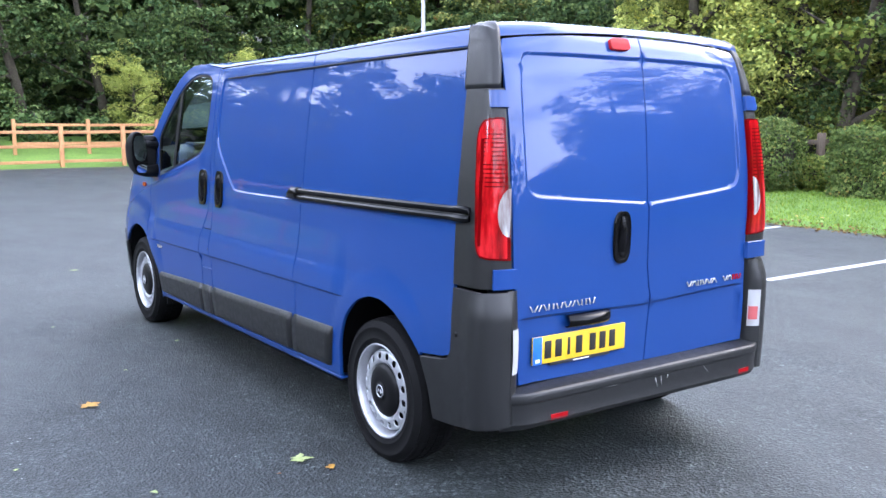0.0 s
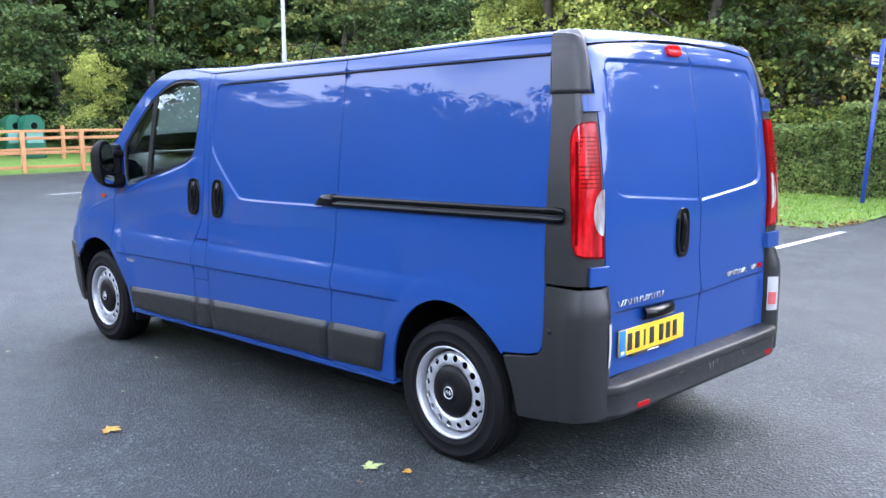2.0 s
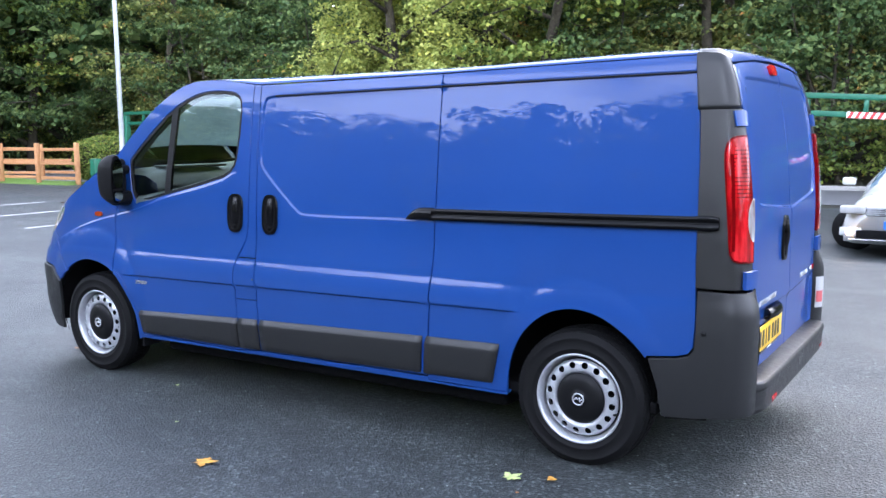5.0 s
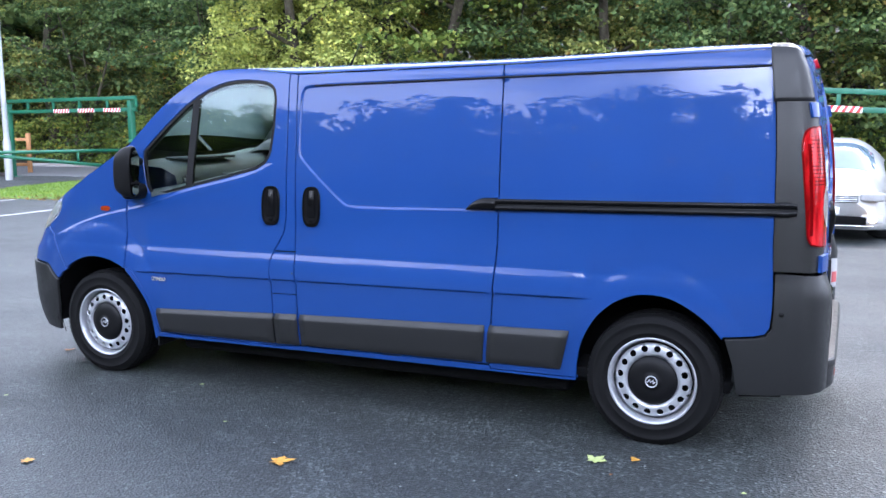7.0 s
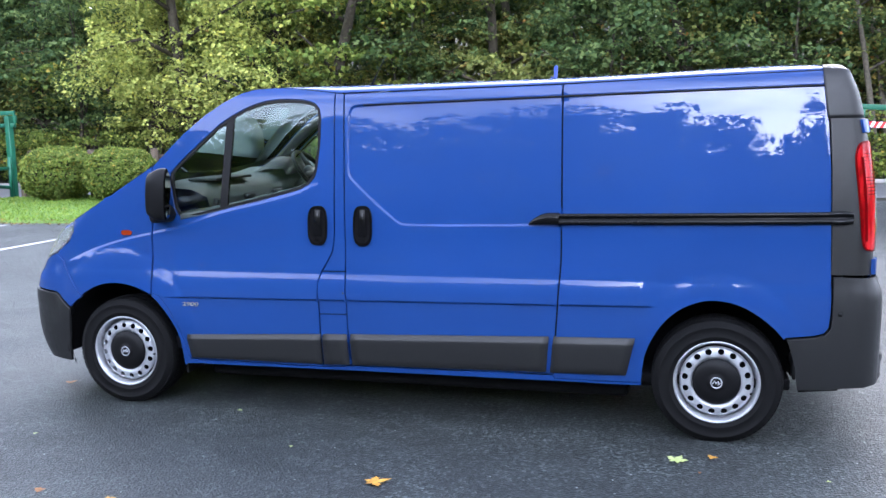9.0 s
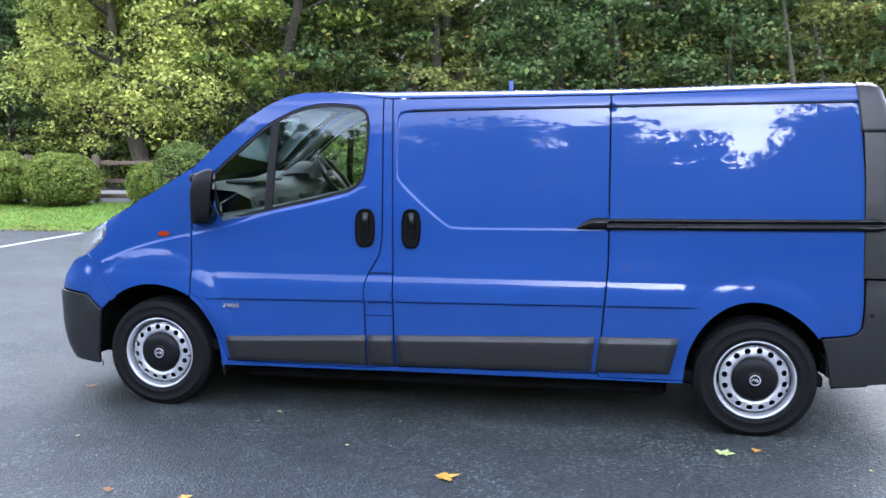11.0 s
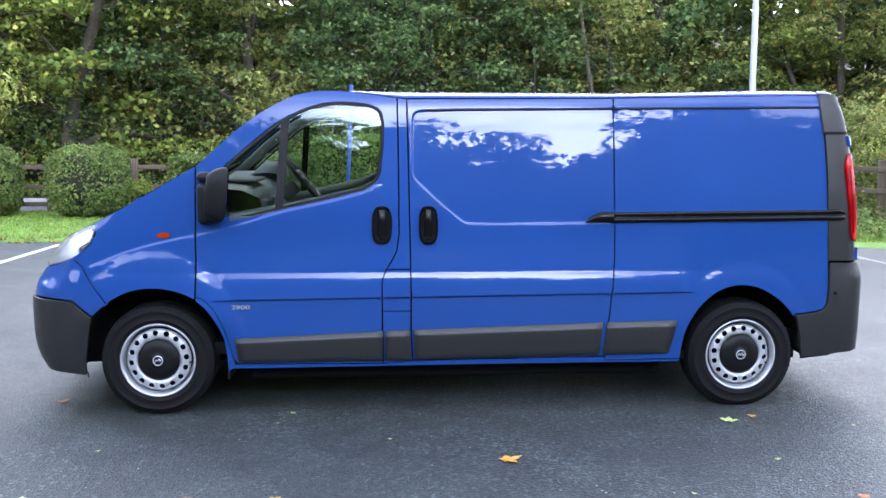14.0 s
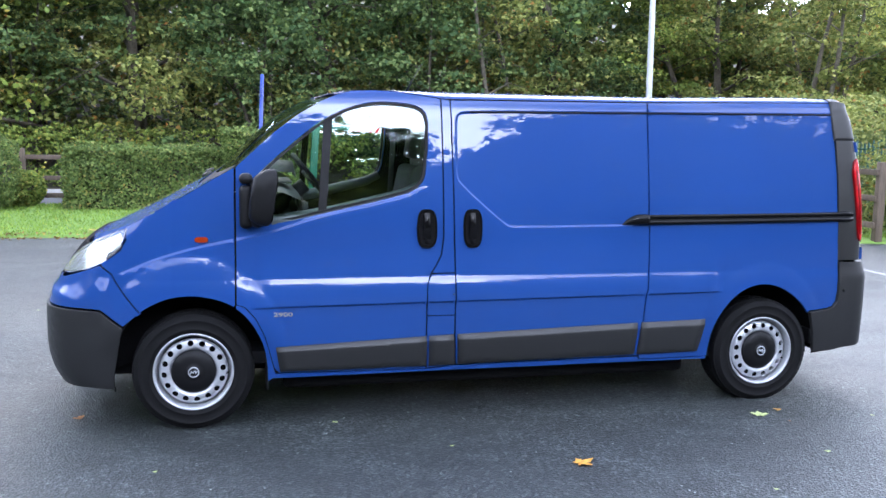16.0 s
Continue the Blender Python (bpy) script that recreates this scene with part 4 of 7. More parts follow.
# the corner caps wrap over the roof's edge
def cap_mesh(at, run1, brow=1.848, inner=-.700):
    rows = []
    run0 = 2.243
    for k in range(19):
        q = min(1, max(0, (k - 1) / 16))
        s = run0 + (run1 - run0) * q
        col = []
        for j in range(10):
            z = 1.662 + (brow - 1.662) * j / 9
            lean = .024 * (1 - j / 9) * (1 - q)
            p, n = at(s + lean, z), plain(s + lean, z)[1]
            col.append(p + n * .0045)
        top = Vector((2.243 + (col[-1].x - .085 - 2.243) * q, inner + .012 * q, 0))
        top.z = roof_at(top.x, top.y) + .006
        a = col[-1]
        up = (a - col[-3]).normalized()
        ctrl = a + up * min(.09, max(.01, (top.z + .003 - a.z) / max(.3, up.z)))
        for j in range(1, 9):
            w_ = j / 8
            b = a * (1 - w_) ** 2 + ctrl * (2 * w_ * (1 - w_)) + top * w_ ** 2
            b.z = max(b.z, roof_at(b.x, b.y) + .005) if abs(b.y) < .765 else b.z
            col.append(b)
        col = [col[0] + Vector((-.006, .012, 0))] + col + [col[-1] + Vector((-.004, .012, -.02))]
        if k in (0, 18):
            col = [p + (Vector((0, .022, -.006)) if k == 0 else Vector((-.022, .004, -.006))) for p in col]
        rows.append(col)
    return bm_mesh("corner_cap", lofted(rows))


part_mesh("corner_cap", cap_mesh(smooth_place, sy(.738, 1.75)), BUMPER, van, "dark grey plastic corner cap")
part_mesh("corner_cap", cap_mesh(far_place, sy(.738 - FAR, 1.75), 1.868, -.725), BUMPER, van, "dark grey plastic corner cap", True)


def span(x, z, bow, crown, n=24):
    yw = abs(body(sx(x, z), z).y) if x > -1.7 else abs(body(sx(x, z), z).y)
    return [Vector((x - bow * (1 - v * v), v * yw, z + crown * (1 - v * v))) for v in [-math.cos(math.pi * j / n) for j in range(n + 1)]]


glass_rows = []
for x, z in [(a_, b_ - .014) for a_, b_ in [(-1.50, 1.480)] + EDGE[5:11]]:
    q = (z - 1.466) / (1.904 - 1.466)
    glass_rows.append(span(x, z, .13 + .02 * q, -.075 * (1 - q) + .0 * q))
glass_rows[-1] = [Vector((-.93 - .10 * (1 - v * v), p.y, p.z)) for p, v in zip(glass_rows[-1], [-math.cos(math.pi * j / 24) for j in range(25)])]
glass_rows = glass_rows[:-1] + [[Vector((-.93 - .10 * (1 - v * v), v * roof_edge(-.93)[1], roof_z(-.93, v * roof_edge(-.93)[1]) - .012)) for v in [-math.cos(math.pi * j / 24) for j in range(25)]]]
part("windscreen", lofted(glass_rows), GLASS, van, "clear raked windscreen")
part("scuttle", lofted([span(-1.50, 1.479, .13, -.076), span(-1.56, 1.438, .14, -.09), span(-1.60, 1.414, .14, -.09)]), RUBBER, van, "black plastic scuttle panel")
rows = [span(-1.60, 1.415, .14, -.082)]
for x, z, bow, crown in ((-1.70, 1.355, .15, -.082), (-1.816, 1.289, .16, -.085), (-1.90, 1.24, .18, -.09), (-1.986, 1.192, .20, -.095), (-2.05, 1.157, .22, -.10), (-2.094, 1.134, .26, -.105)):
    rows.append(span(x, z, bow, crown))
rows.append([p + Vector((-.05 * (1 - (p.y / .9) ** 2), 0, -.06)) for p in rows[-1]])
part("bonnet", lofted(rows), PAINT, van, "short sloping blue bonnet")
for y in (-.45, .15):
    part("wiper", tube([(-1.70, y, 1.395), (-1.69, y + .25, 1.40), (-1.665, y + .5, 1.40)], .008, 6), RUBBER, van)

# running gear
tyre_prof = [(.212, -.100), (.222, -.103), (.236, -.1075), (.238, -.1100), (.245, -.1108), (.247, -.1090), (.268, -.1120), (.286, -.1105), (.288, -.1125), (.295, -.1110), (.297, -.1085), (.318, -.096), (.328, -.080), (.3305, -.06), (.3305, .06), (.328, .080), (.318, .096), (.298, .108), (.25, .11), (.212, .09)]
rim_prof = [(.214, -.098), (.2185, -.101), (.217, -.106), (.209, -.104), (.204, -.092), (.200, -.072), (.197, -.050), (.1885, -.062), (.183, -.076), (.175, -.083), (.160, -.086), (.148, -.088), (.135, -.088), (.122, -.084), (.118, -.072)]


def rim_y(r):
    return float(np.interp(r, [a for a, b in reversed(rim_prof)], [b for a, b in reversed(rim_prof)]))


def disc_place(u, v):
    return Vector((u, rim_y(math.hypot(u, v)), v))


def disc_normal(u, v):
    r = math.hypot(u, v) + 1e-9
    k = (rim_y(r + .003) - rim_y(r - .003)) / .006
    return Vector((k * u / r, -1, k * v / r)).normalized()


def circle(cx, cy, r, n):
    return [(cx + r * math.cos(2 * math.pi * k / n), cy + r * math.sin(2 * math.pi * k / n)) for k in range(n)]


holes = [circle(0, 0, .120, 40)] + [rounded(circle(.161 * math.cos(a), .161 * math.sin(a), .0172, 12), 0) for a in [2 * math.pi * (k + .5) / 16 for k in range(16)]]
disc_me = sheet(circle(0, 0, .187, 72), holes, gap=0, grid=.018, rim=.05, place=disc_place, normal=disc_normal, depth=.006)
tread_bm = lathe(tyre_prof, 72)


def wheel(x, y, z, turn, flip):
    hub = new("wheel")
    hub.parent = van
    hub.matrix_local = Matrix.Translation((x, -y if flip else y, z)) @ Matrix.Rotation(math.pi if flip else 0, 4, "Z") @ Matrix.Rotation(turn, 4, "Y")
    return hub


wheel_meshes = {}


def blocks():
    """Tread blocks round the tyre, cut by three grooves."""
    bm = bmesh.new()
    for k in range(64):
        a = 2 * math.pi * k / 64
        for y0, y1, skew in ((-.094, -.046, .35), (-.039, -.003, -.2), (.003, .039, .2), (.046, .094, -.35)):
            ring = []
            for r in (.326, .3345):
                for yy, da in ((y0, -.038), (y0, .038), (y1, .038), (y1, -.038)):
                    aa = a + da + skew * (yy - y0) * 1.2
                    rr = r - (.010 if abs(yy) > .09 else .002 if abs(yy) > .045 else 0)
                    ring.append(bm.verts.new((math.cos(aa) * rr, yy, math.sin(aa) * rr)))
            b, t_ = ring[:4], ring[4:]
            bm.faces.new(t_)
            for i in range(4):
                bm.faces.new((b[i], b[(i + 1) % 4], t_[(i + 1) % 4], t_[i]))
    bmesh.ops.recalc_face_normals(bm, faces=bm.faces)
    return bm


wheel_meshes["tyre"] = bm_mesh("tyre", tread_bm)
wheel_meshes["tread"] = bm_mesh("tread", blocks())
wheel_meshes["rim"] = bm_mesh("rim", lathe(rim_prof[:7] + [(.190, -.040), (.186, -.030), (.186, .0), (.19, .06), (.212, .09)], 72))
wheel_meshes["back"] = bm_mesh("back", lathe([(.001, -.035), (.186, -.035)], 32))
wheel_meshes["cap"] = bm_mesh("cap", lathe([(.0, -.094), (.031, -.094), (.035, -.091), (.037, -.088), (.055, -.090), (.085, -.086), (.105, -.080), (.117, -.073), (.122, -.066), (.122, -.05)], 48))
wheel_meshes["emblem"] = bm_mesh("emblem", lathe([(.0245, -.0945), (.0255, -.0965), (.0290, -.0965), (.0300, -.0945)], 32))
wheel_meshes["mark"] = bm_mesh("mark", tube([(-.017, -.0955, -.011), (-.010, -.0955, .006), (-.002, -.0955, -.004), (.006, -.0955, .012), (.012, -.0955, -.006), (.018, -.0955, .007)], .0034, 6))
wheel_meshes["valve"] = bm_mesh("valve", tube([(.186, -.050, .0), (.180, -.085, .0)], [.007, .005], 8))
for x, z, turn, flip in ((-1.749, .327, .1, False), (1.757, .319, .33, False), (-1.749, .327, .2, True), (1.757, .319, .5, True)):
    hub = wheel(x, -.790, z, turn, flip)
    tagged(hub, label="black tyre on a silver steel wheel")
    part_mesh("tyre", wheel_meshes["tyre"], TYRE, hub)
    part_mesh("tread", wheel_meshes["tread"], TYRE, hub)
    part_mesh("rim", wheel_meshes["rim"], WHEEL, hub, "silver painted steel rim")
    part_mesh("wheel_disc", disc_me, WHEEL, hub, "silver wheel disc with round holes")
    part_mesh("brake_backing", wheel_meshes["back"], BLACK_TRIM, hub)
    part_mesh("hub_cap", wheel_meshes["cap"], HUBCAP, hub, "black plastic hub cap").location = (0, -.015, 0)
    part_mesh("emblem", wheel_meshes["emblem"], BADGE, hub).location = (0, -.015, 0)
    part_mesh("mark", wheel_meshes["mark"], BADGE, hub).location = (0, -.015, 0)
    part_mesh("valve", wheel_meshes["valve"], RUBBER, hub)
for x in (-1.755, 1.757):
    for sgn in (-1, 1):
        rows = []
        for k in range(25):
            a = math.pi * (-.02 + 1.04 * k / 24)
            r = .425 + .02 * math.sin(a)
            rows.append([Vector((x + math.cos(a) * r, sgn * yy, .325 + math.sin(a) * r)) for yy in (.875, .80, .58)] + [Vector((x, sgn * .56, .4))])
        part("arch_liner", lofted(rows), BLACK_TRIM, van)
part("floor_pan", box(-1.32, 2.12, -.84, .84, .28, .34, .01), BLACK_TRIM, van)
# added box, low and wide to keep light out from under the van
part("underbody_blocker", box(-1.25, 1.30, -.74, .74, .165, .285, .03), BLACK_TRIM, van)
part("spare_wheel", lathe([(.05, .0), (.30, .0), (.33, .05), (.33, .14), (.30, .19), (.05, .19)], 32, "Z"), BLACK_TRIM, van).location = (2.0, 0, .235)
part("engine_tray", box(-2.35, -1.32, -.55, .55, .24, .34, .02), BLACK_TRIM, van)
part("boot_floor", box(2.12, 2.40, -.78, .78, .34, .40, .01), BLACK_TRIM, van)
part("chassis_rail", box(-1.3, 2.05, -.78, -.70, .25, .30, .01), BLACK_TRIM, van)
part("chassis_rail", box(-1.3, 2.05, .70, .78, .25, .30, .01), BLACK_TRIM, van)
part("axle", tube([(1.749, -.72, .3305), (1.749, .72, .3305)], .05, 12), BLACK_TRIM, van)
part("axle", tube([(-1.749, -.72, .3305), (-1.749, .72, .3305)], .05, 12), BLACK_TRIM, van)
for x in (-1.345, 2.135):
    for sgn in (-1, 1):
        part("mud_flap", box(x - .008, x + .008, min(sgn * .66, sgn * .86), max(sgn * .66, sgn * .86), .20 if x < 0 else .345, .44, .004), RUBBER, van)

# ---------------------------------------------------------------- van fittings
def rail_z(x):
    return 1.1625 + .0085 * (x - .935)


RAIL = [(-.004, .030), (.016, .029), (.022, .024), (.023, .010), (.011, .006), (.011, -.004), (.023, -.008), (.023, -.022), (.018, -.029), (-.004, -.031)]
rows = []
for i in range(41):
    x = .93 + (2.384 - .93) * i / 40
    k = 1.0 if i < 40 else .80
    grow = 1.14 if x > 2.30 else 1.0
    rows.append([plain(sx(x, 1.17), rail_z(x) + dz * grow * (k if i > 38 else 1))[0] + plain(sx(x, 1.17), rail_z(x))[1] * (o * k * grow) for o, dz in RAIL])
rows.append([p.lerp(sum(rows[-1], Vector()) / len(rows[-1]), .9) + Vector((.004, 0, 0)) for p in rows[-1]])
rail_l = part("slide_rail", lofted(rows), GLOSS_BLACK, van, "black sliding door rail")
part("slide_rail", lofted([[Vector((p.x, -p.y, p.z)) for p in r] for r in rows]), GLOSS_BLACK, van, "black sliding door rail")
rows = []
for i in range(13):
    q = i / 12
    x = .776 + (.945 - .776) * q
    hi = 1.134 + (1.197 - 1.134) * math.sin(min(1, q * 1.45) * math.pi / 2) ** .8
    lo = 1.131
    o = .004 + .030 * math.sin(min(1, q * 1.6) * math.pi / 2)
    ring = []
    for k in range(9):
        a = math.pi * k / 8
        ring.append(plain(x, (hi + lo) / 2 + (hi - lo) / 2 * math.cos(a))[0] + plain(x, 1.165)[1] * (o * math.sin(a) ** .6 - .002))
    rows.append(ring)
rows.append([p + Vector((.002, .02, 0)) for p in rows[-1]])
for sgn, d in ((1, slide_doors[0]), (1, slide_doors[1])):
    part("slide_arm_cover", lofted([[p.copy() for p in r] for r in rows]), GLOSS_BLACK, d, "black sliding arm cover")


def oval(cx, cz, w, h, n=28, power=3.0):
    out = []
    for k in range(n):
        a = 2 * math.pi * k / n
        c, s_ = math.cos(a), math.sin(a)
        out.append((cx + w * math.copysign(abs(c) ** (2 / power), c), cz + h * math.copysign(abs(s_) ** (2 / power), s_)))
    return out


def pull(parent, run, z, w, h, name="door_handle"):
    """A black pull handle: bezel, dished cup and an upright grip."""
    bezel = part_mesh(name, sheet(oval(run, z, w, h), [oval(run, z, w * .80, h * .86)], gap=0, grid=.03, rim=.02, off=.013, depth=.016), GLOSS_BLACK, parent, "black plastic pull handle")

    def cup(s, zz):
        d = ((s - run) / (w * .84)) ** 2 + ((zz - z) / (h * .9)) ** 2
        return body(s, zz, .012 - .009 * max(0, 1 - d) ** .6)

    def cup_n(s, zz):
        e = .003
        return (cup(s + e, zz) - cup(s - e, zz)).cross(cup(s, zz + e) - cup(s, zz - e)).normalized()
    part_mesh("cup", sheet(oval(run, z, w * .84, h * .88), gap=0, grid=.012, rim=.015, place=cup, normal=cup_n, depth=0), BLACK_TRIM, bezel)
    rows = []
    for i in range(15):
        q = i / 14
        zz = z + h * .80 - q * h * 1.35
        o = .012 + .020 * math.sin(math.pi * (.12 + .80 * q)) ** .7
        half_w = w * (.36 + .12 * q)
        rows.append([body(run + half_w * math.cos(math.pi * k / 8), zz, o * (.35 + .65 * math.sin(math.pi * k / 8)) - .004) for k in range(9)])
    part("grip", lofted(rows), GLOSS_BLACK, bezel)
    part("lock", tube([body(run, z - h * .66, .002), body(run, z - h * .66, .012)], w * .28, 14), BLACK_TRIM, bezel)
    return bezel


for d in front_doors:
    pull(d, -.436, 1.118, .059, .112)
for d in slide_doors:
    pull(d, -.163, 1.118, .056, .113)
pull(door_l, ty(-.155, 1.05), 1.052, .049, .110, "tail_door_handle")

both("side_indicator", sheet(oval(-1.697, 1.064, .036, .015), gap=0, grid=.02, rim=.01, off=.010, depth=.012), AMBER, van, "small amber side repeater")


def text_mesh(words, height, depth, bold=0.0):
    cu = bpy.data.curves.new("lettering", "FONT")
    cu.body, cu.size, cu.extrude, cu.align_x, cu.align_y, cu.offset = words, height, depth, "CENTER", "CENTER", bold
    ob = bpy.data.objects.new("lettering", cu)
    scene.collection.objects.link(ob)
    bpy.context.view_layer.update()
    me = bpy.data.meshes.new_from_object(ob.evaluated_get(bpy.context.evaluated_depsgraph_get()))
    bpy.data.objects.remove(ob)
    return me


def on_skin(run, z, off, wide=(1, 0, 0)):
    """A frame on the body: its x along the run, its y up the skin, its z outwards."""
    p, n = plain(run, z)
    p = body(run, z, off)
    xa = (body(run + .02, z) - body(run - .02, z)).normalized()
    xa = (xa - n * xa.dot(n)).normalized()
    ya = n.cross(xa)
    return Matrix((( xa.x, ya.x, n.x, p.x), (xa.y, ya.y, n.y, p.y), (xa.z, ya.z, n.z, p.z), (0, 0, 0, 1)))


badge = part_mesh("badge", text_mesh("2900", .040, .003, .0005), BADGE, front_doors[0], "small chrome numerals 2900")
badge.matrix_local = on_skin(-1.259, .644, .011) @ Matrix.Diagonal((1.35, .8, 1, 1))

# the maker's and the model's names are plain chrome strokes
def strokes(door, y0, y1, z, count, red=0):
    """A row of plain marks, each a pair of slim chrome strokes."""
    for k in range(count):
        y = y0 + (y1 - y0) * (k + .5) / count
        half = abs(y1 - y0) / count * .27
        for side in (-1, 1):
            b = box(-.0036, .0036, -.0125, .0125, 0, .004, .0012)
            for v in b.verts:
                v.co.x += v.co.y * side * (.55, -.55, 0, .3)[k % 4]
            is_red = k >= count - red
            m = part("name_stroke", b, RED_LENS if is_red else BADGE, door, "red stroke of a badge" if is_red else "chrome stroke of a badge")
            m.matrix_local = on_skin(ty(y + side * half, z), z, .003)


strokes(door_l, -.655, -.295, .797, 8)
strokes(door_r, .275, .485, .805, 6)
strokes(door_r, .530, .665, .808, 4, 2)

# number plate, its writing as plain bars
plate = new("number_plate")
plate.parent = door_l
plate.matrix_local = on_skin(ty(-.368, .62), .619, .010)
tagged(plate, label="yellow rear number plate with dark bars")
part("plate_face", box(-.262, .262, -.057, .057, -.006, .003, .003), YELLOW, plate)
part("plate_band", box(-.262, -.214, -.057, .057, .003, .0045, .0005), PLATE_BLUE, plate, "blue band of the plate")
part("band_mark", box(-.249, -.226, -.048, -.034, .0045, .0055), SIGN_WHITE, plate)
for k in range(7):
    x0 = -.182 + .0575 * k + (.020 if k > 3 else 0)
    part("plate_bar", box(x0 - .018 if k != 2 else x0 - .007, x0 + .018 if k != 2 else x0 + .007, -.037, .037, .003, .0048, .0006), PLATE_BLACK, plate)
part("plate_foot", box(-.17, .17, -.070, -.057, -.004, .003, .001), PLATE_BLACK, plate)
part("foot_mark", box(-.04, .05, -.066, -.061, .003, .004), SIGN_WHITE, plate)
rows = []
for i in range(13):
    x = -.118 + .236 * i / 12
    e = math.sin(math.pi * min(1, max(0, (i + .6) / 13))) ** .3
    rows.append([Vector((x, yy, zz * e)) for yy, zz in ((.026, -.004), (.026, .030), (.016, .048), (-.006, .052), (-.020, .040), (-.026, .018), (-.022, -.004))])
grip = part("plate_lamp_grip", lofted(rows), GLOSS_BLACK, door_l, "black plate lamp and pull grip")
grip.matrix_local = on_skin(ty(-.333, .72), .722, .004)
brake = part_mesh("brake_light", sheet(oval(ty(-.10, 1.856), 1.856, .066, .024, power=4.5), gap=0, grid=.015, rim=.012, off=.016, depth=.02), RED_LENS, door_l, "red high-level brake light")

# mirrors
def toe(p):
    """Turns the mirror head in towards the cab."""
    c, s_ = math.cos(radians(15)), math.sin(radians(15))
    x, y = p.x + 1.36, p.y + 1.045
    return Vector((x * c - y * s_ - 1.36, x * s_ + y * c - 1.045, p.z))


for flip in (False, True):
    rows = []
    for i in range(15):
        q = i / 14
        x = -1.432 + .118 * q
        k = math.sin(math.pi * (.16 + .40 * q)) ** .55 if i else .02
        if i == 14:
            k *= .97
        ring = []
        for j in range(28):
            a = 2 * math.pi * j / 28
            c, s_ = math.cos(a), math.sin(a)
            yy = -1.030 + .062 * k * math.copysign(abs(c) ** .85, c)
            zz = 1.305 + .156 * k * math.copysign(abs(s_) ** .80, s_)
            ring.append(toe(Vector((x + .10 * (zz - 1.3), yy + .12 * (1.3 - zz), zz))))
        rows.append(ring)
    house = part("mirror", lofted([[toe(Vector((-1.432, -1.035, 1.305)))] * 28] + rows, closed=True), GLOSS_BLACK if flip else RUBBER, van, "black plastic door mirror", flip)
    face, lower = [], []
    for (cz, hz, store) in ((1.342, .092, face), (1.198, .030, lower)):
        for j in range(24):
            a = 2 * math.pi * j / 24
            c, s_ = math.cos(a), math.sin(a)
            zz = cz + hz * math.copysign(abs(s_) ** .78, s_)
            store.append(toe(Vector((-1.312 + .10 * (zz - 1.3), -1.030 + (.050 if cz > 1.3 else .040) * math.copysign(abs(c) ** .8, c) + .12 * (1.3 - zz), zz))))
    back = bmesh.new()
    back.faces.new([back.verts.new(p + Vector((-.006, -.0025, 0))) for p in rows[-1]])
    part("mirror_back", back, BLACK_TRIM, house)
    for nm, store, mt in (("mirror_glass", face, MIRROR), ("wide_angle_glass", lower, MIRROR)):
        g = bmesh.new()
        mid = sum(store, Vector()) / len(store)
        vs = [g.verts.new(p + Vector((.0055, .0025, 0))) for p in store]
        g.faces.new(vs)
        part(nm, g, mt, house, "silvered mirror glass")
    bar = box(-1.320, -1.308, -1.068, -.972, 1.231, 1.243, .003)
    for v in bar.verts:
        v.co = toe(v.co)
    part("mirror_divider", bar, BLACK_TRIM, house)
    for z0, z1 in ((1.130, 1.366), (1.372, 1.432)):
        part("mirror_base", box(-1.492, -1.418, -.965, -.855, z0, z1, .030, 4), RUBBER, house)
    part("mirror_foot", tube([(-1.40, -.875, 1.18), (-1.395, -.95, 1.175), (-1.39, -1.0, 1.19)], [.05, .04, .045], 12), RUBBER, house)
    part("mirror_arm", tube([(-1.42, -.86, 1.36), (-1.41, -.93, 1.37), (-1.40, -.98, 1.36)], [.030, .026, .03], 10), RUBBER, house)
part("aerial", tube([(-.40, .0, 1.945), (-.36, .0, 2.02), (-.30, .0, 2.12)], [.008, .004, .002], 8), RUBBER, van)

# cab
part("bulkhead", box(-.235, -.22, -.73, .73, .36, 1.83, .004), DASH_DARK, van)
part("cab_floor", box(-1.5, -.22, -.84, .84, .345, .42, .01), BLACK_TRIM, van)
rows = []
for i in range(25):
    y = -.855 + 1.71 * i / 24
    hump = .055 * math.exp(-((y - .38) / .22) ** 2)
    end = .03 * (abs(y) / .85) ** 6
    rows.append([Vector((-1.47, y, 1.235 - end)), Vector((-1.42, y, 1.255 + hump * .6 - end)), Vector((-1.20, y, 1.235 + hump - end)), Vector((-1.10, y, 1.19 + hump * .8 - end)), Vector((-1.075, y, 1.06)), Vector((-1.12, y, .95)), Vector((-1.16, y, .80)), Vector((-1.30, y, .62))])
dash = part("dashboard", lofted(rows), DASH, van, "grey moulded dashboard")
rows = []
for i in range(13):
    y = .16 + .44 * i / 12
    b = math.sin(math.pi * i / 12) ** .4
    rows.append([Vector((-1.30, y, 1.26)), Vector((-1.20, y, 1.28 + .08 * b)), Vector((-1.08, y, 1.28 + .07 * b)), Vector((-1.06, y, 1.24))])
dash.location = (-.05, 0, .118)
part("instrument_hood", lofted(rows), DASH_DARK, dash, "dark instrument hood")
for y0 in (-.74, -.36, .04, .70):
    bz = part("air_vent", box(-1.100, -1.062, y0 - .06, y0 + .06, 1.09, 1.15, .012), DASH_DARK, dash)
    for k in range(4):
        part("vent_slat", box(-1.066, -1.058, y0 - .05, y0 + .05, 1.101 + .012 * k, 1.105 + .012 * k), DASH, bz)
part("dash_tray", box(-1.34, -1.14, -.66, -.20, 1.245, 1.262, .006), DASH_DARK, dash)
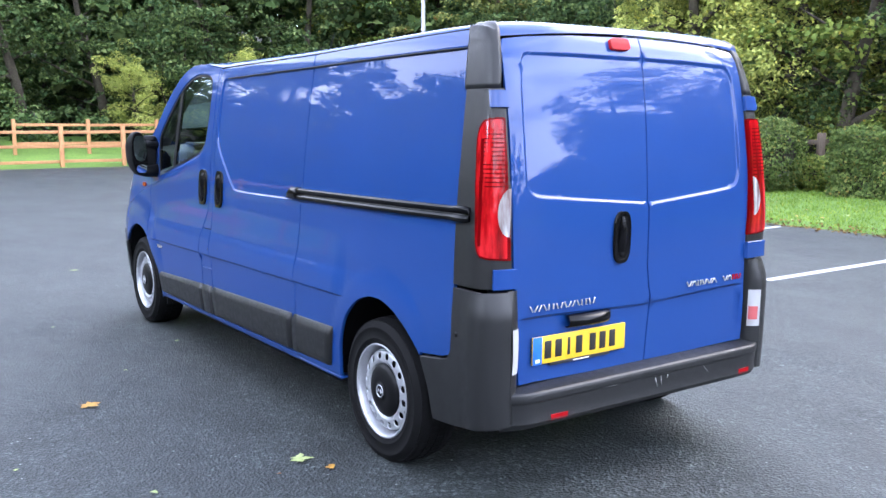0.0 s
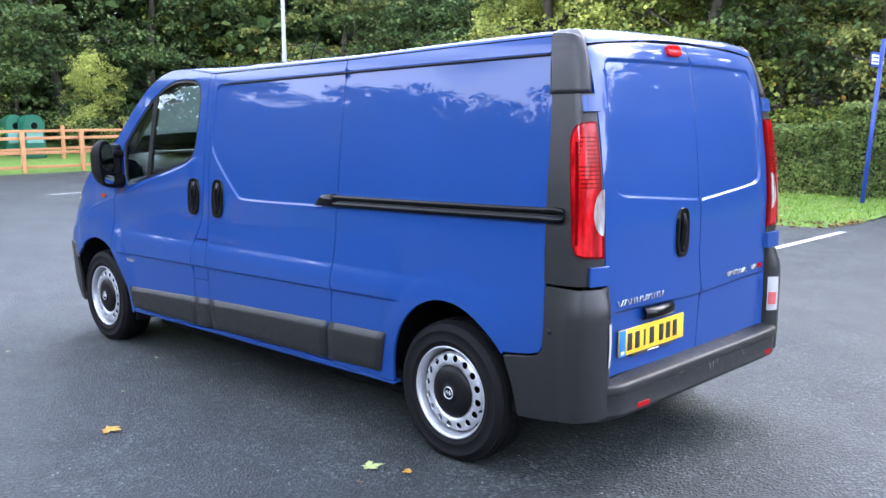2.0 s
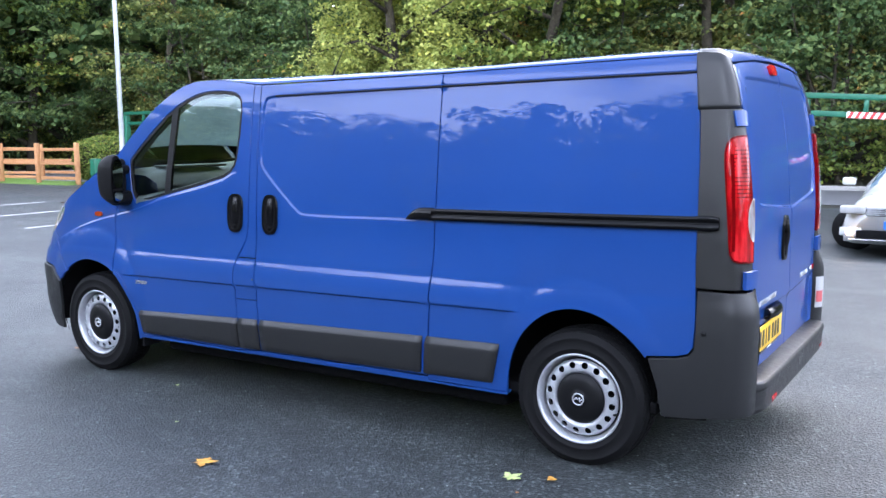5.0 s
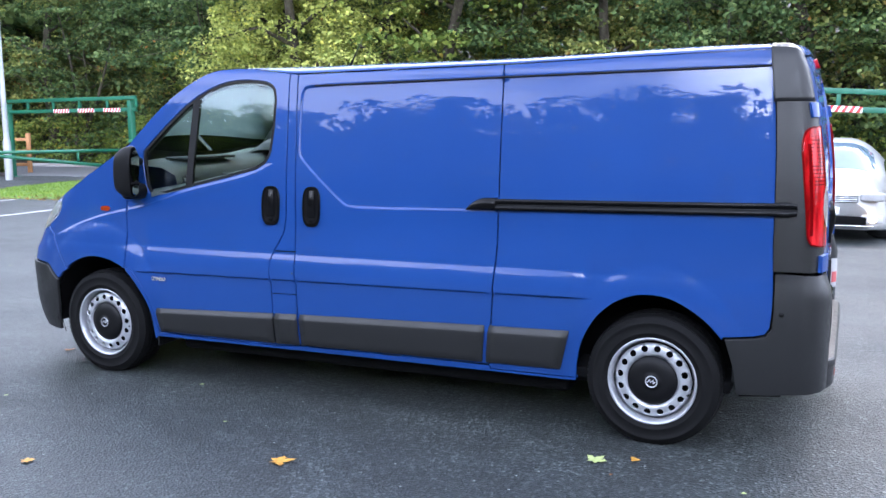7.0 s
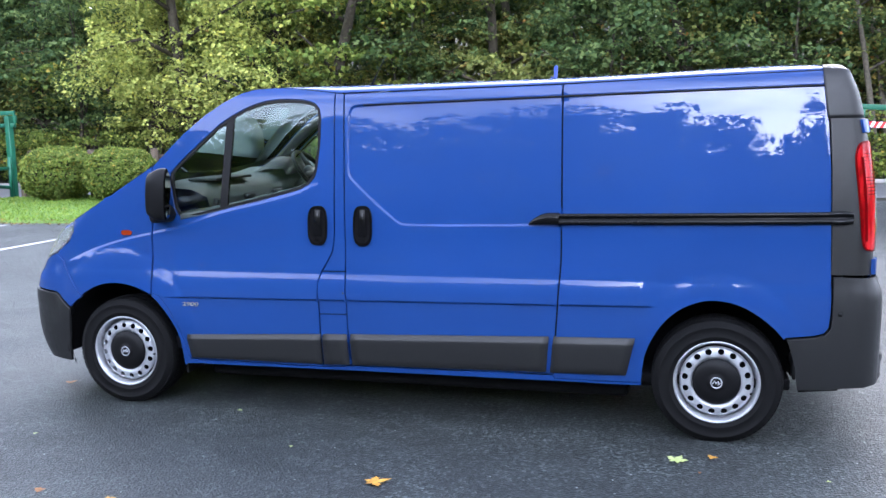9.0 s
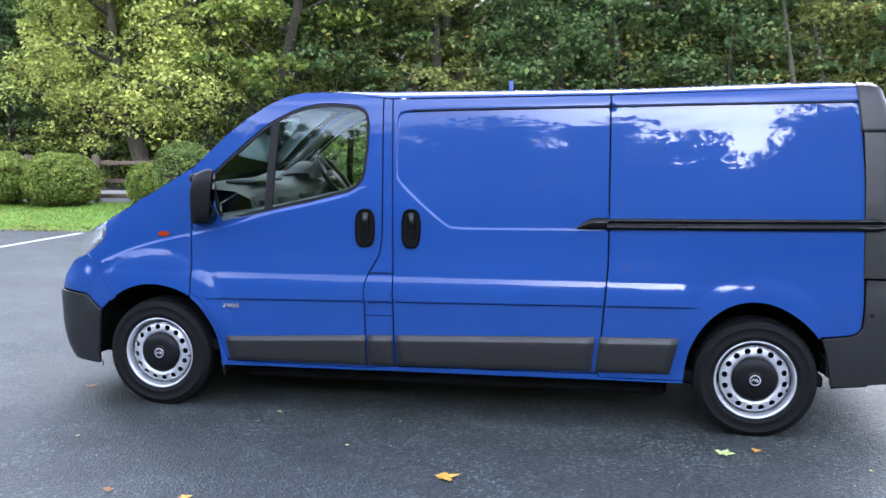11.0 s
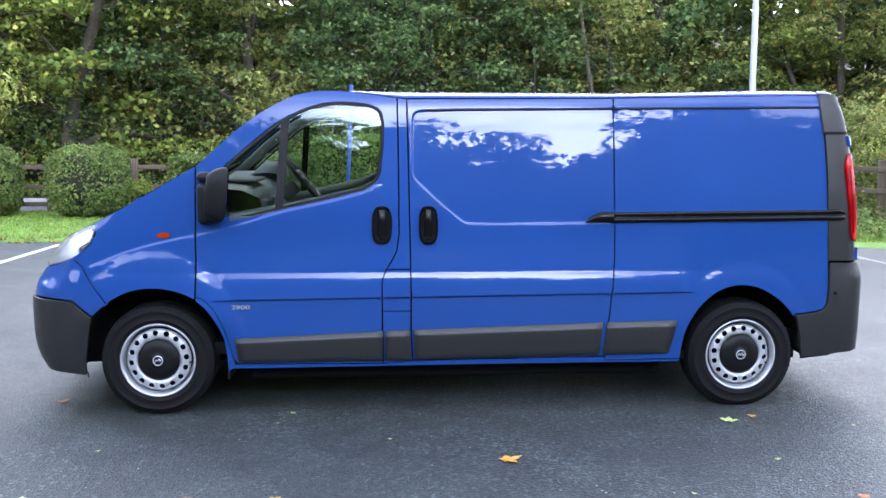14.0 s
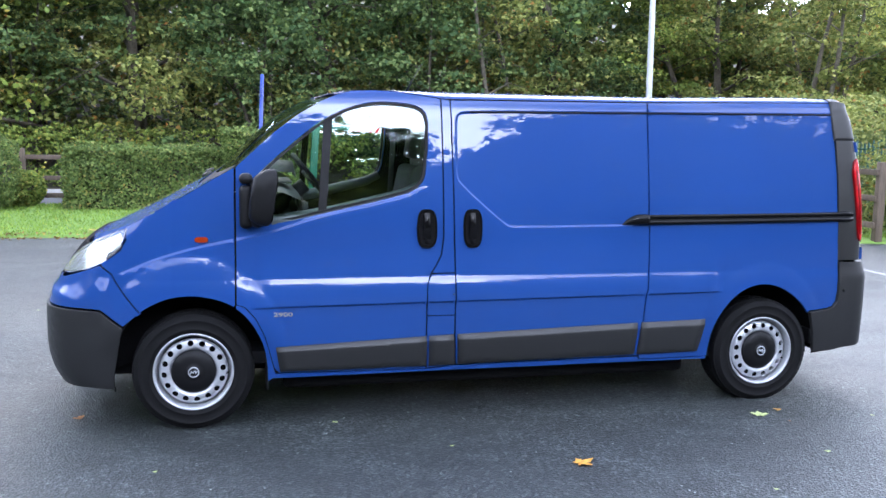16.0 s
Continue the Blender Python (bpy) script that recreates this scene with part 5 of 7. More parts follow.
part("centre_stack", box(-1.12, -1.03, -.16, .12, .72, 1.10, .03), DASH_DARK, dash)
part("glovebox_lid", box(-1.14, -1.075, -.78, -.22, .82, 1.00, .02), DASH, dash)
wheel_m = Matrix.Translation((-1.00, .38, 1.355)) @ Matrix.Rotation(radians(51), 4, "Y")
steer = new("steering_wheel")
steer.parent = van
steer.matrix_local = wheel_m
tagged(steer, label="black steering wheel")
ring_pts = [(.195 * math.cos(2 * math.pi * k / 40), .195 * math.sin(2 * math.pi * k / 40), 0) for k in range(41)]
part("steering_rim", tube(ring_pts, .016, 10, cap=False), RUBBER, steer)
part("steering_boss", lathe([(.001, .02), (.06, .018), (.075, .0), (.07, -.03)], 24, "Z"), DASH_DARK, steer)
for a in (.2, math.pi - .2, -math.pi / 2):
    part("spoke", tube([(.05 * math.cos(a), .05 * math.sin(a), 0), (.19 * math.cos(a), .19 * math.sin(a), 0)], [.022, .014], 8), DASH_DARK, steer)
part("steering_column", tube([(-1.04, .38, 1.305), (-1.25, .38, 1.14)], [.05, .06], 12), DASH_DARK, van)
for y0, wide, nm in ((.40, .25, "driver_seat"), (-.38, .44, "passenger_seat")):
    seat = new(nm)
    seat.parent = van
    tagged(seat, label="dark cloth cab seat")
    part("seat_cushion", box(-.86, -.36, y0 - wide, y0 + wide, .72, .88, .05, 3), SEAT, seat)
    bb = box(-.07, .07, -wide, wide, 0, .62, .05, 3)
    back = part("seat_back", bb, SEAT, seat)
    back.matrix_local = Matrix.Translation((-.40, y0, .84)) @ Matrix.Rotation(radians(12), 4, "Y")
    for hy in ((0,) if wide < .3 else (-.2, .2)):
        hr = part("headrest", box(-.05, .05, -.12, .12, .66, .84, .04, 3), SEAT, seat)
        hr.matrix_local = Matrix.Translation((-.40, y0 + hy, .84)) @ Matrix.Rotation(radians(10), 4, "Y")
for sgn in (-1, 1):
    line = []
    for x, z in EDGE[3:12]:
        p = body(sx(x, z - .03), z - .03)
        line.append((p.x + .02, sgn * (abs(p.y) - .085), p.z - .04))
    part("pillar_lining", tube(line, .034, 10), LINING, van, "grey pillar lining")
    part("door_capping", tube([(-1.32, sgn * .84, 1.15), (-.97, sgn * .825, 1.21), (-.56, sgn * .81, 1.31), (-.46, sgn * .80, 1.36)], [.045, .04, .035, .03], 10), DASH, van, "pale grey door capping")
    part("seat_belt", tube([(-.36, sgn * .76, 1.62), (-.38, sgn * .77, 1.2), (-.42, sgn * .76, .8)], .018, 6), SEAT, van)
rows = []
for i in range(10):
    x = -.95 + .73 * i / 9
    rows.append([Vector((x - .10 * (1 - v * v) * step((-.5 - x) / .43), v * .74, roof_z(x, v * .74) - .045)) for v in [-1 + .1 * j for j in range(21)]])
part("headlining", lofted(rows), LINING, van, "grey cab headlining")
# ---------------------------------------------------------------- ground
def plane(name, outline, z, material, label, category):
    bm = bmesh.new()
    bm.faces.new([bm.verts.new((x, y, z)) for x, y in outline])
    ob = part(name, bm, material, None)
    return tagged(ob, label, category, kind="structure")


def drive_dip(x, y):
    """The drive falls a little towards the entrance."""
    return -.25 * step((x - .3) / 1.4) * step((6.3 - x) / 1.5) * step((y - 6.2) / 3) * step((14.5 - y) / .9)


def sheet_with_dip(name, outline, z, material, label, category, x0=0.0, x1=6.4, y0=6.0, y1=14.6):
    """A flat sheet whose one rectangle is a fine grid that follows the dip."""
    pts = [Vector(p) for p in outline]
    n, count = len(outline), 24
    gx = [x0 + (x1 - x0) * i / count for i in range(count + 1)]
    gy = [y0 + (y1 - y0) * j / count for j in range(count + 1)]
    pts += [Vector((x, y)) for x in gx for y in gy]
    co, _, faces, _, _, _ = geometry.delaunay_2d_cdt(pts, [(i, (i + 1) % n) for i in range(n)], [], 1, 1e-5)
    bm = bmesh.new()
    vs = [bm.verts.new((c.x, c.y, z + drive_dip(c.x, c.y))) for c in co]
    for fc in faces:
        bm.faces.new([vs[k] for k in fc]).smooth = True
    bmesh.ops.recalc_face_normals(bm, faces=bm.faces)
    if sum(fc.normal.z for fc in bm.faces) < 0:
        bmesh.ops.reverse_faces(bm, faces=bm.faces)
    return tagged(part(name, bm, material, None), label, category, kind="structure")


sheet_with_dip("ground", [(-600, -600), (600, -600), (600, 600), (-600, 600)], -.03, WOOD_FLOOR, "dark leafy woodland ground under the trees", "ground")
sheet_with_dip("pavement", [(-26.6, -30), (14, -30), (14, 14.6), (-15.4, 14.6), (-15.4, 15.5), (-22.3, 15.5), (-22.3, 13.7), (-26.6, 13.7)], 0.0, ASPHALT, "damp dark grey tarmac of the car park", "pavement")
plane("road", [(-60, 15.5), (40, 15.5), (40, 20.5), (-60, 20.5)], -.010, ROAD, "grey public road beyond the fence", "road")
for k in range(7):
    x = -.15 - 2.72 * k
    bm = box(x - .05, x + .05, 4.65, 8.75, .0, .004)
    tagged(part("bay_line", bm, LINE_PAINT, None), "worn white parking bay line on tarmac", "road marking", "bay lines", "structure")
for x, y0, y1 in ((6.55, 3.5, 8.1),):
    tagged(part("bay_line", box(x - .05, x + .05, y0, y1, .0, .004), WORN_LINE, None), "worn white parking bay line on tarmac", "road marking", "bay lines", "structure")
tagged(part("road_line", box(-60, 40, 15.62, 15.72, -.010, -.004), WORN_LINE, None), "worn white edge line along the road", "road marking", kind="structure")
tagged(part("kerb", box(-60, 40, 20.4, 20.55, -.02, .10, .02), simple("kerb_stone", (.25, .24, .23), .8), None), "grey stone kerb along the road", "kerb", kind="structure")


def inside(p, poly):
    return poly_distance(p, poly) > 0


VERGE = rounded([(-14.8, 8.4), (-13.8, 8.95), (-11, 9.05), (-6, 9.1), (-2.2, 9.0), (-.75, 8.95), (-.38, 9.3), (-.36, 12.0), (-.3, 14.6), (-8, 14.6), (-14.9, 14.5), (-16.4, 11.5), (-16.2, 9.2)], 1)


def verge_height(x, y, poly):
    d = poly_distance((x, y), poly)
    return .0 if d <= 0 else .035 * step(d / .12) + .10 * step((y - 9.6) / 4)


def mound(name, poly, label, top=verge_height, gap=.35):
    """A mown verge, its rim meeting the tarmac."""
    rim = resample(anticlockwise(poly), gap)
    pts = [Vector(p) for p in rim] + [Vector(p) for p in inset(rim, .14)]
    n = len(rim)
    x0, x1 = min(p.x for p in pts), max(p.x for p in pts)
    y0, y1 = min(p.y for p in pts), max(p.y for p in pts)
    for i in range(int((x1 - x0) / gap)):
        for j in range(int((y1 - y0) / gap)):
            p = Vector((x0 + gap * (i + .5), y0 + gap * (j + .5)))
            if poly_distance(p, rim) > .3:
                pts.append(p)
    co, _, faces, _, _, _ = geometry.delaunay_2d_cdt(pts, [(i, (i + 1) % n) for i in range(n)], [], 0, 1e-5)
    bm = bmesh.new()
    vs = [bm.verts.new((c.x, c.y, top(c.x, c.y, rim) + .002 + (.012 * noise.noise(Vector((c.x * 2, c.y * 2, 0))) if poly_distance(c, rim) > .2 else 0))) for c in co]
    for fc in faces:
        if poly_distance(sum((co[i] for i in fc), Vector((0, 0))) / 3, rim) > 0:
            bm.faces.new([vs[i] for i in fc]).smooth = True
    bmesh.ops.recalc_face_normals(bm, faces=bm.faces)
    return tagged(part(name, bm, GRASS_GROUND, None), label, "grass verge", kind="structure")


mound("verge", VERGE, "bright mown grass verge with fallen leaves")
VERGE_EAST = rounded([(6.6, 8.3), (8.0, 7.3), (9.5, 6.9), (20, 6.6), (20, 15), (7.0, 15), (6.4, 12)], 1)
mound("verge", VERGE_EAST, "mown grass verge below a rail fence")
VERGE_WEST = [(-26.3, -28), (-26.3, 13.6), (-22.4, 13.6), (-22.4, 15.3), (-34, 15.3), (-34, -28)]
mound("verge", VERGE_WEST, "grass strip behind an orange rail fence", lambda x, y, r: .05 * step(poly_distance((x, y), r) / .3) + .13 * max(0, -27 - x), 1.2)


def quads(name, corners, material, parent=None, label=""):
    """Many loose four-cornered leaves as one mesh: corners is (n, 4, 3)."""
    n = len(corners)
    me = bpy.data.meshes.new(name)
    me.vertices.add(4 * n), me.loops.add(4 * n), me.polygons.add(n)
    me.vertices.foreach_set("co", corners.reshape(-1).astype(np.float32))
    me.loops.foreach_set("vertex_index", np.arange(4 * n, dtype=np.int32))
    me.polygons.foreach_set("loop_start", np.arange(0, 4 * n, 4, dtype=np.int32))
    me.update(calc_edges=True)
    me.materials.append(material)
    if parent == "mesh":
        return me
    ob = new(name, me)
    ob.parent = parent
    return tagged(ob, label) if label else ob


def leaves(rng, centres, size, droop=.35, spread=.6, outward=None):
    """Diamond leaves at the centres, tilted at random about an upward or outward lean."""
    n = len(centres)
    nrm = rng.normal(size=(n, 3)) * spread
    nrm[:, 2] += .8
    if outward is not None:
        nrm += outward * .9
    nrm /= np.linalg.norm(nrm, axis=1)[:, None]
    a = np.cross(nrm, rng.normal(size=(n, 3)))
    a /= np.linalg.norm(a, axis=1)[:, None]
    b = np.cross(nrm, a)
    length = (size * rng.uniform(.6, 1.35, n))[:, None]
    wide = length * rng.uniform(.30, .46, n)[:, None]
    bend = nrm * length * -.18
    return np.stack([centres - a * length * .5 + bend, centres + b * wide - a * length * .06, centres + a * length * .5 + bend, centres - b * wide - a * length * .06], 1)


def clumps(rng, places, radii, per, flat=.7, dome=0.0):
    """Points in tufts about the places."""
    k = rng.integers(0, len(places), per)
    d = rng.normal(size=(per, 3))
    d /= np.linalg.norm(d, axis=1)[:, None]
    if dome:
        # most leaves lie over the top of a tuft, a few hang below
        d[:, 2] = np.where(rng.random(per) < dome, np.abs(d[:, 2]), d[:, 2])
    r = radii[k] * rng.uniform(.45 if dome else .35, 1.0, per) ** .6
    out = d * np.array([1, 1, flat])
    return places[k] + out * r[:, None], out


TREE_KINDS = {}


def tree_kind(name, seed, height, bare, spread, leaf, bark, count, size, stems=1, trunk=.22, tuft=.75, flat=.55, dome=.8, per_limb=7):
    """Build one tree standing at the origin: trunk, limbs and a crown of tufts of leaves."""
    rng = np.random.default_rng(seed)
    tree = new("tree")
    tufts, sizes = [], []
    for s_ in range(stems):
        lean = rng.normal(size=2) * (.10 if stems == 1 else .22)
        base = rng.normal(size=2) * (.0 if stems == 1 else .28)
        zs = np.linspace(0, height * .88, 9)
        pts = [Vector((base[0] + lean[0] * z + .12 * math.sin(z * .9 + seed + s_), base[1] + lean[1] * z + .12 * math.cos(z * .7 + seed), z - (.15 if i == 0 else 0))) for i, z in enumerate(zs)]
        rad = [trunk * (1.5 if i == 0 else 1.0) * (1 - .85 * i / 8) / (1 if stems == 1 else 1.5) for i in range(9)]
        part("trunk", tube(pts, rad, 9), bark, tree)
        limbs = 13 if stems == 1 else 7
        for k in range(limbs):
            q = bare + (1 - bare) * (k + rng.uniform(.0, .9)) / limbs
            z = q * height * .86
            i = min(7, int(z / (height * .88) * 8))
            f = z / (height * .88) * 8 - i
            p0 = pts[i].lerp(pts[i + 1], f)
            ang = k * 2.4 + rng.uniform(-.5, .5)
            reach = spread * (1.05 - .6 * max(0, q - .25)) * rng.uniform(.7, 1.1)
            p1 = p0 + Vector((math.cos(ang) * reach * .45, math.sin(ang) * reach * .45, reach * .22))
            p2 = p0 + Vector((math.cos(ang) * reach, math.sin(ang) * reach, reach * rng.uniform(.05, .5)))
            r0 = rad[i] * .45
            part("limb", tube([p0, p1, p2], [r0, r0 * .6, .012], 6), bark, tree)
            for _ in range(per_limb):
                w = rng.uniform(.30, 1.1)
                c = p0.lerp(p2, w) + Vector(rng.normal(size=3) * np.array([.45, .45, .38]) * (.5 + reach * .22))
                tufts.append(c), sizes.append(rng.uniform(.5, 1.0) * tuft)
        for _ in range(6):
            tufts.append(pts[-1] + Vector(rng.normal(size=3) * .6)), sizes.append(tuft)
    tufts, sizes = np.array([list(t_) for t_ in tufts]), np.array(sizes)
    cen, out = clumps(rng, tufts, sizes, count, flat, dome)
    quads("crown", leaves(rng, cen, size, outward=out * .6), leaf, tree)
    tree.location = (0, 0, -200)
    TREE_KINDS[name] = tree
    return tree


LABELS = {"oak": "broadleaf tree with a dense green crown", "dark": "dark green broadleaf tree in the wood", "lime": "yellow-green maple tree with low branches", "multi": "slender pale-stemmed tree in the wood", "dull": "olive green tree turning to autumn", "bushy": "low bushy dark green tree at the wood's edge"}
tree_kind("oak", 3, 11.5, .12, 3.0, LEAF_MID, BARK, 9000, .162, tuft=.98)
tree_kind("dark", 5, 12.5, .10, 2.9, LEAF_DARK, BARK, 9000, .162, tuft=1.02)
tree_kind("lime", 8, 10.0, .16, 3.4, LEAF_LIME, BARK, 21000, .12, trunk=.30, tuft=.85, flat=.80, dome=.6, per_limb=12)
tree_kind("multi", 11, 9.5, .30, 2.0, LEAF_DULL, BARK_PALE, 9000, .130, stems=3, trunk=.15, tuft=.72)
tree_kind("dull", 14, 11.0, .10, 2.8, LEAF_DULL, BARK, 8800, .155, tuft=.98)
tree_kind("bushy", 17, 6.0, .04, 2.5, LEAF_DARK, BARK, 8800, .128, stems=3, trunk=.12, tuft=.78)
tree_kind("far_oak", 23, 12.5, .06, 3.3, LEAF_MID, BARK, 2500, .47, tuft=1.4)
tree_kind("far_dark", 25, 13.5, .05, 3.2, LEAF_DARK, BARK, 2500, .47, tuft=1.45)
LABELS.update({"far_oak": "tall broadleaf tree at the car park's far side", "far_dark": "tall dark broadleaf tree deep in the wood"})
for k_, o_ in TREE_KINDS.items():
    tagged(o_, LABELS[k_], "tree", "trees of the wood")


def plant(kind, x, y, z=0, turn=0.0, size=1.0, used=set()):
    src = TREE_KINDS[kind]
    m = Matrix.Translation((x, y, z)) @ Matrix.Rotation(turn, 4, "Z")
    if kind not in used:
        used.add(kind)
        src.matrix_basis = m @ Matrix.Scale(size, 4)
        return src
    ob = copy_thing(src, m)
    ob.scale = (size, size, size)
    return ob


def bank(y):
    """The wooded bank rises away from the road."""
    return .1 + .30 * max(0, y - 22)


rng = random.Random(21)
# the wood beyond the road
x = -34.0
row = 0
for y0, gap, kinds in ((22.4, 2.9, ("bushy", "oak", "bushy", "dull", "bushy", "dark", "bushy", "multi")), (25.6, 3.8, ("dark", "oak", "dull", "dark", "oak", "multi")), (30.0, 4.4, ("far_oak", "far_dark"))):
    x, i = -36.0 + row, 0
    while x < (30 if row < 2 else 9):
        y = y0 + rng.uniform(-.8, .8)
        plant(kinds[i % len(kinds)], x, y, bank(y) - .1, rng.uniform(0, 6.28), rng.uniform(.88, 1.15) * (1.0 if x < 10 else .68))
        x += gap * rng.uniform(.8, 1.2)
        i += 1
    row += 1.3
for i in range(8):
    plant(("far_dark", "far_oak")[i % 2], 9 + 3.2 * i + rng.uniform(-.8, .8), 29 + rng.uniform(-1, 1), 2.2, rng.uniform(0, 6.28), rng.uniform(.58, .68) * (1.5 if i < 4 else 1.0))
for i in range(22):
    plant(("far_dark", "far_oak")[i % 2], -66 + 4.0 * i + rng.uniform(-1, 1), 35 + rng.uniform(-1, 1), 4.5, rng.uniform(0, 6.28), rng.uniform(1.1, 1.3))
for x, y in ((-37, 22), (-40, 24.5), (-35.5, 25.5), (-43, 20.5), (-33, 28.5), (-44, 26), (-39, 29), (-46, 15), (-45, 8)):
    plant(("far_dark", "far_oak")[x % 2 > 1], x, y, .5, rng.uniform(0, 6.28), rng.uniform(1.05, 1.25))
# the lime trees by the road
plant("lime", -13.6, 20.9, 0, .6, 1.0)
plant("lime", -16.5, 21.6, 0, 2.6, .95)
plant("lime", -11.6, 21.0, .1, 4.1, 1.05)
plant("dull", 13.5, 21.2, 0, 1.6, .85)
plant("lime", 16.6, 16.2, 0, 2.2, .68)
plant("lime", -31.4, 8.2, .3, 1.1, .40)
plant("lime", -31.2, 12.4, .3, 2.3, .43)
for x, y in ((-37.5, 13.5), (-38.2, 17.0), (-36.6, 10.4), (-33.0, 23.4), (-30.4, 25.2), (-36.0, 20.0)):
    plant("far_dark", x, y, .3, x + y, 1.15)
# the wood to the west, its canopy shade put in by dark leaf colour
for y, k in ((-26, "oak"), (-21, "dark"), (-16, "dull"), (-12, "oak"), (-8.5, "dark"), (-5, "oak"), (-1.5, "bushy"), (1.2, "dark"), (4.2, "dark"), (7.4, "dark"), (10, "bushy"), (12.5, "dark"), (16, "dark"), (19.5, "dark")):
    plant(k, -33.5 + rng.uniform(-1, 1), y, 0, rng.uniform(0, 6.28), rng.uniform(.95, 1.15))
    plant(rng.choice(("far_dark", "far_oak", "far_dark")), -38.5 + rng.uniform(-1, 1), y + 1.5, 0, rng.uniform(0, 6.28), rng.uniform(1.0, 1.2))
# trees behind the camera and to the east
def south_size(x):
    """The southern trees stand lowest in the middle and tall to the east."""
    return float(np.interp(x, (-40, -20, -8, -2, 1.5, 4, 9.5, 11, 13, 16, 30), (1.1, 1.0, 1.07, 1.18, 1.17, .97, .92, .94, 1.2, 1.3, 1.3)))


for i in range(20):
    plant(("far_oak", "far_dark")[i % 2], -44 + 4.4 * i + rng.uniform(-1, 1), -33 + rng.uniform(-1.5, 1.5), 0, rng.uniform(0, 6.28), south_size(-44 + 4.4 * i) * rng.uniform(.88, 1.06))
    plant(("far_dark", "far_oak")[i % 2], -42 + 4.4 * i + rng.uniform(-1, 1), -36.5 + rng.uniform(-1, 1), .5, rng.uniform(0, 6.28), south_size(-42 + 4.4 * i) * rng.uniform(.88, 1.06))
for i in range(12):
    plant(("far_dark", "far_oak")[i % 2], 52 + rng.uniform(-2, 2), -30 + 5.2 * i, 0, rng.uniform(0, 6.28), rng.uniform(.85, 1.05))
for x, y, k in ((14.5, 17.5, "multi"), (17, 19.5, "multi"), (20.5, 18.5, "dull"), (18.0, 16.5, "bushy")):
    plant(k, x, y, 0, rng.uniform(0, 6.28), 1.0)


# ---------------------------------------------------------------- hedges, bushes, undergrowth
def stuff(name, corners, material, label, category):
    ob = quads(name, corners, material)
    return tagged(ob, label, category, kind="stuff")


def lumpy_box(x0, x1, y0, y1, z0, z1, amount, seg=.25):
    bm = bmesh.new()
    bmesh.ops.create_cube(bm, size=1)
    bmesh.ops.subdivide_edges(bm, edges=bm.edges[:], cuts=10, use_grid_fill=True)
    for v in bm.verts:
        c = v.co.copy()
        p = Vector((x0 + (c.x + .5) * (x1 - x0), y0 + (c.y + .5) * (y1 - y0), z0 + (c.z + .5) * (z1 - z0)))
        k = 1 + amount * noise.noise(p * 1.7)
        mid = Vector(((x0 + x1) / 2, (y0 + y1) / 2, p.z))
        v.co = mid + (p - mid) * (k - .04 * (max(abs(c.x), abs(c.y)) > .45) * (c.z > .4))
    for fc in bm.faces:
        fc.smooth = True
    return bm


def hedge(x0, x1, y0, y1, z0, z1, count, seed, label):
    """A clipped hedge: a dark solid core under a skin of small leaves."""
    rng_ = np.random.default_rng(seed)
    ob = new("hedge")
    ob.location = ((x0 + x1) / 2, (y0 + y1) / 2, z0)
    tagged(ob, label, "hedge")
    core = part("dark_core", lumpy_box(x0 + .12, x1 - .12, y0 + .12, y1 - .12, z0 - .1, z1 - .10, .06), WOOD_FLOOR, ob)
    core.matrix_parent_inverse = Matrix.Translation(ob.location).inverted()
    areas = np.array([(x1 - x0) * (z1 - z0), (x1 - x0) * (y1 - y0), (y1 - y0) * (z1 - z0), (y1 - y0) * (z1 - z0)])
    which = rng_.choice(4, count, p=areas / areas.sum())
    u, v = rng_.random(count), rng_.random(count)
    p, out = np.zeros((count, 3)), np.zeros((count, 3))
    for k, (o, fx) in enumerate((((0, -1, .2), lambda a, b: (x0 + a * (x1 - x0), y0 + 0 * a, z0 + b * (z1 - z0))), ((0, 0, 1), lambda a, b: (x0 + a * (x1 - x0), y0 + b * (y1 - y0), z1 + 0 * a)), ((-1, 0, .2), lambda a, b: (x0 + 0 * a, y0 + a * (y1 - y0), z0 + b * (z1 - z0))), ((1, 0, .2), lambda a, b: (x1 + 0 * a, y0 + a * (y1 - y0), z0 + b * (z1 - z0))))):
        m = which == k
        p[m] = np.stack(fx(u[m], v[m]), 1)
        out[m] = o
    wob = np.array([noise.noise(Vector(q * 2.1)) + .6 * noise.noise(Vector(q * 6)) for q in p])
    p += out * (wob * np.where(which == 1, .17, .11) - np.abs(rng_.normal(size=count)) * .07)[:, None]
    p += rng_.normal(size=(count, 3)) * .02
    # soften the top edges
    p[:, 2] -= np.where((which == 1), .12 * np.clip(1 - np.minimum(p[:, 1] - y0, np.minimum(p[:, 0] - x0, x1 - p[:, 0])) / .25, 0, 1), 0)
    lv = quads("leaves", leaves(rng_, p, .060, outward=out, spread=.75), LEAF_HEDGE, ob)
    lv.matrix_parent_inverse = Matrix.Translation(ob.location).inverted()
    return ob


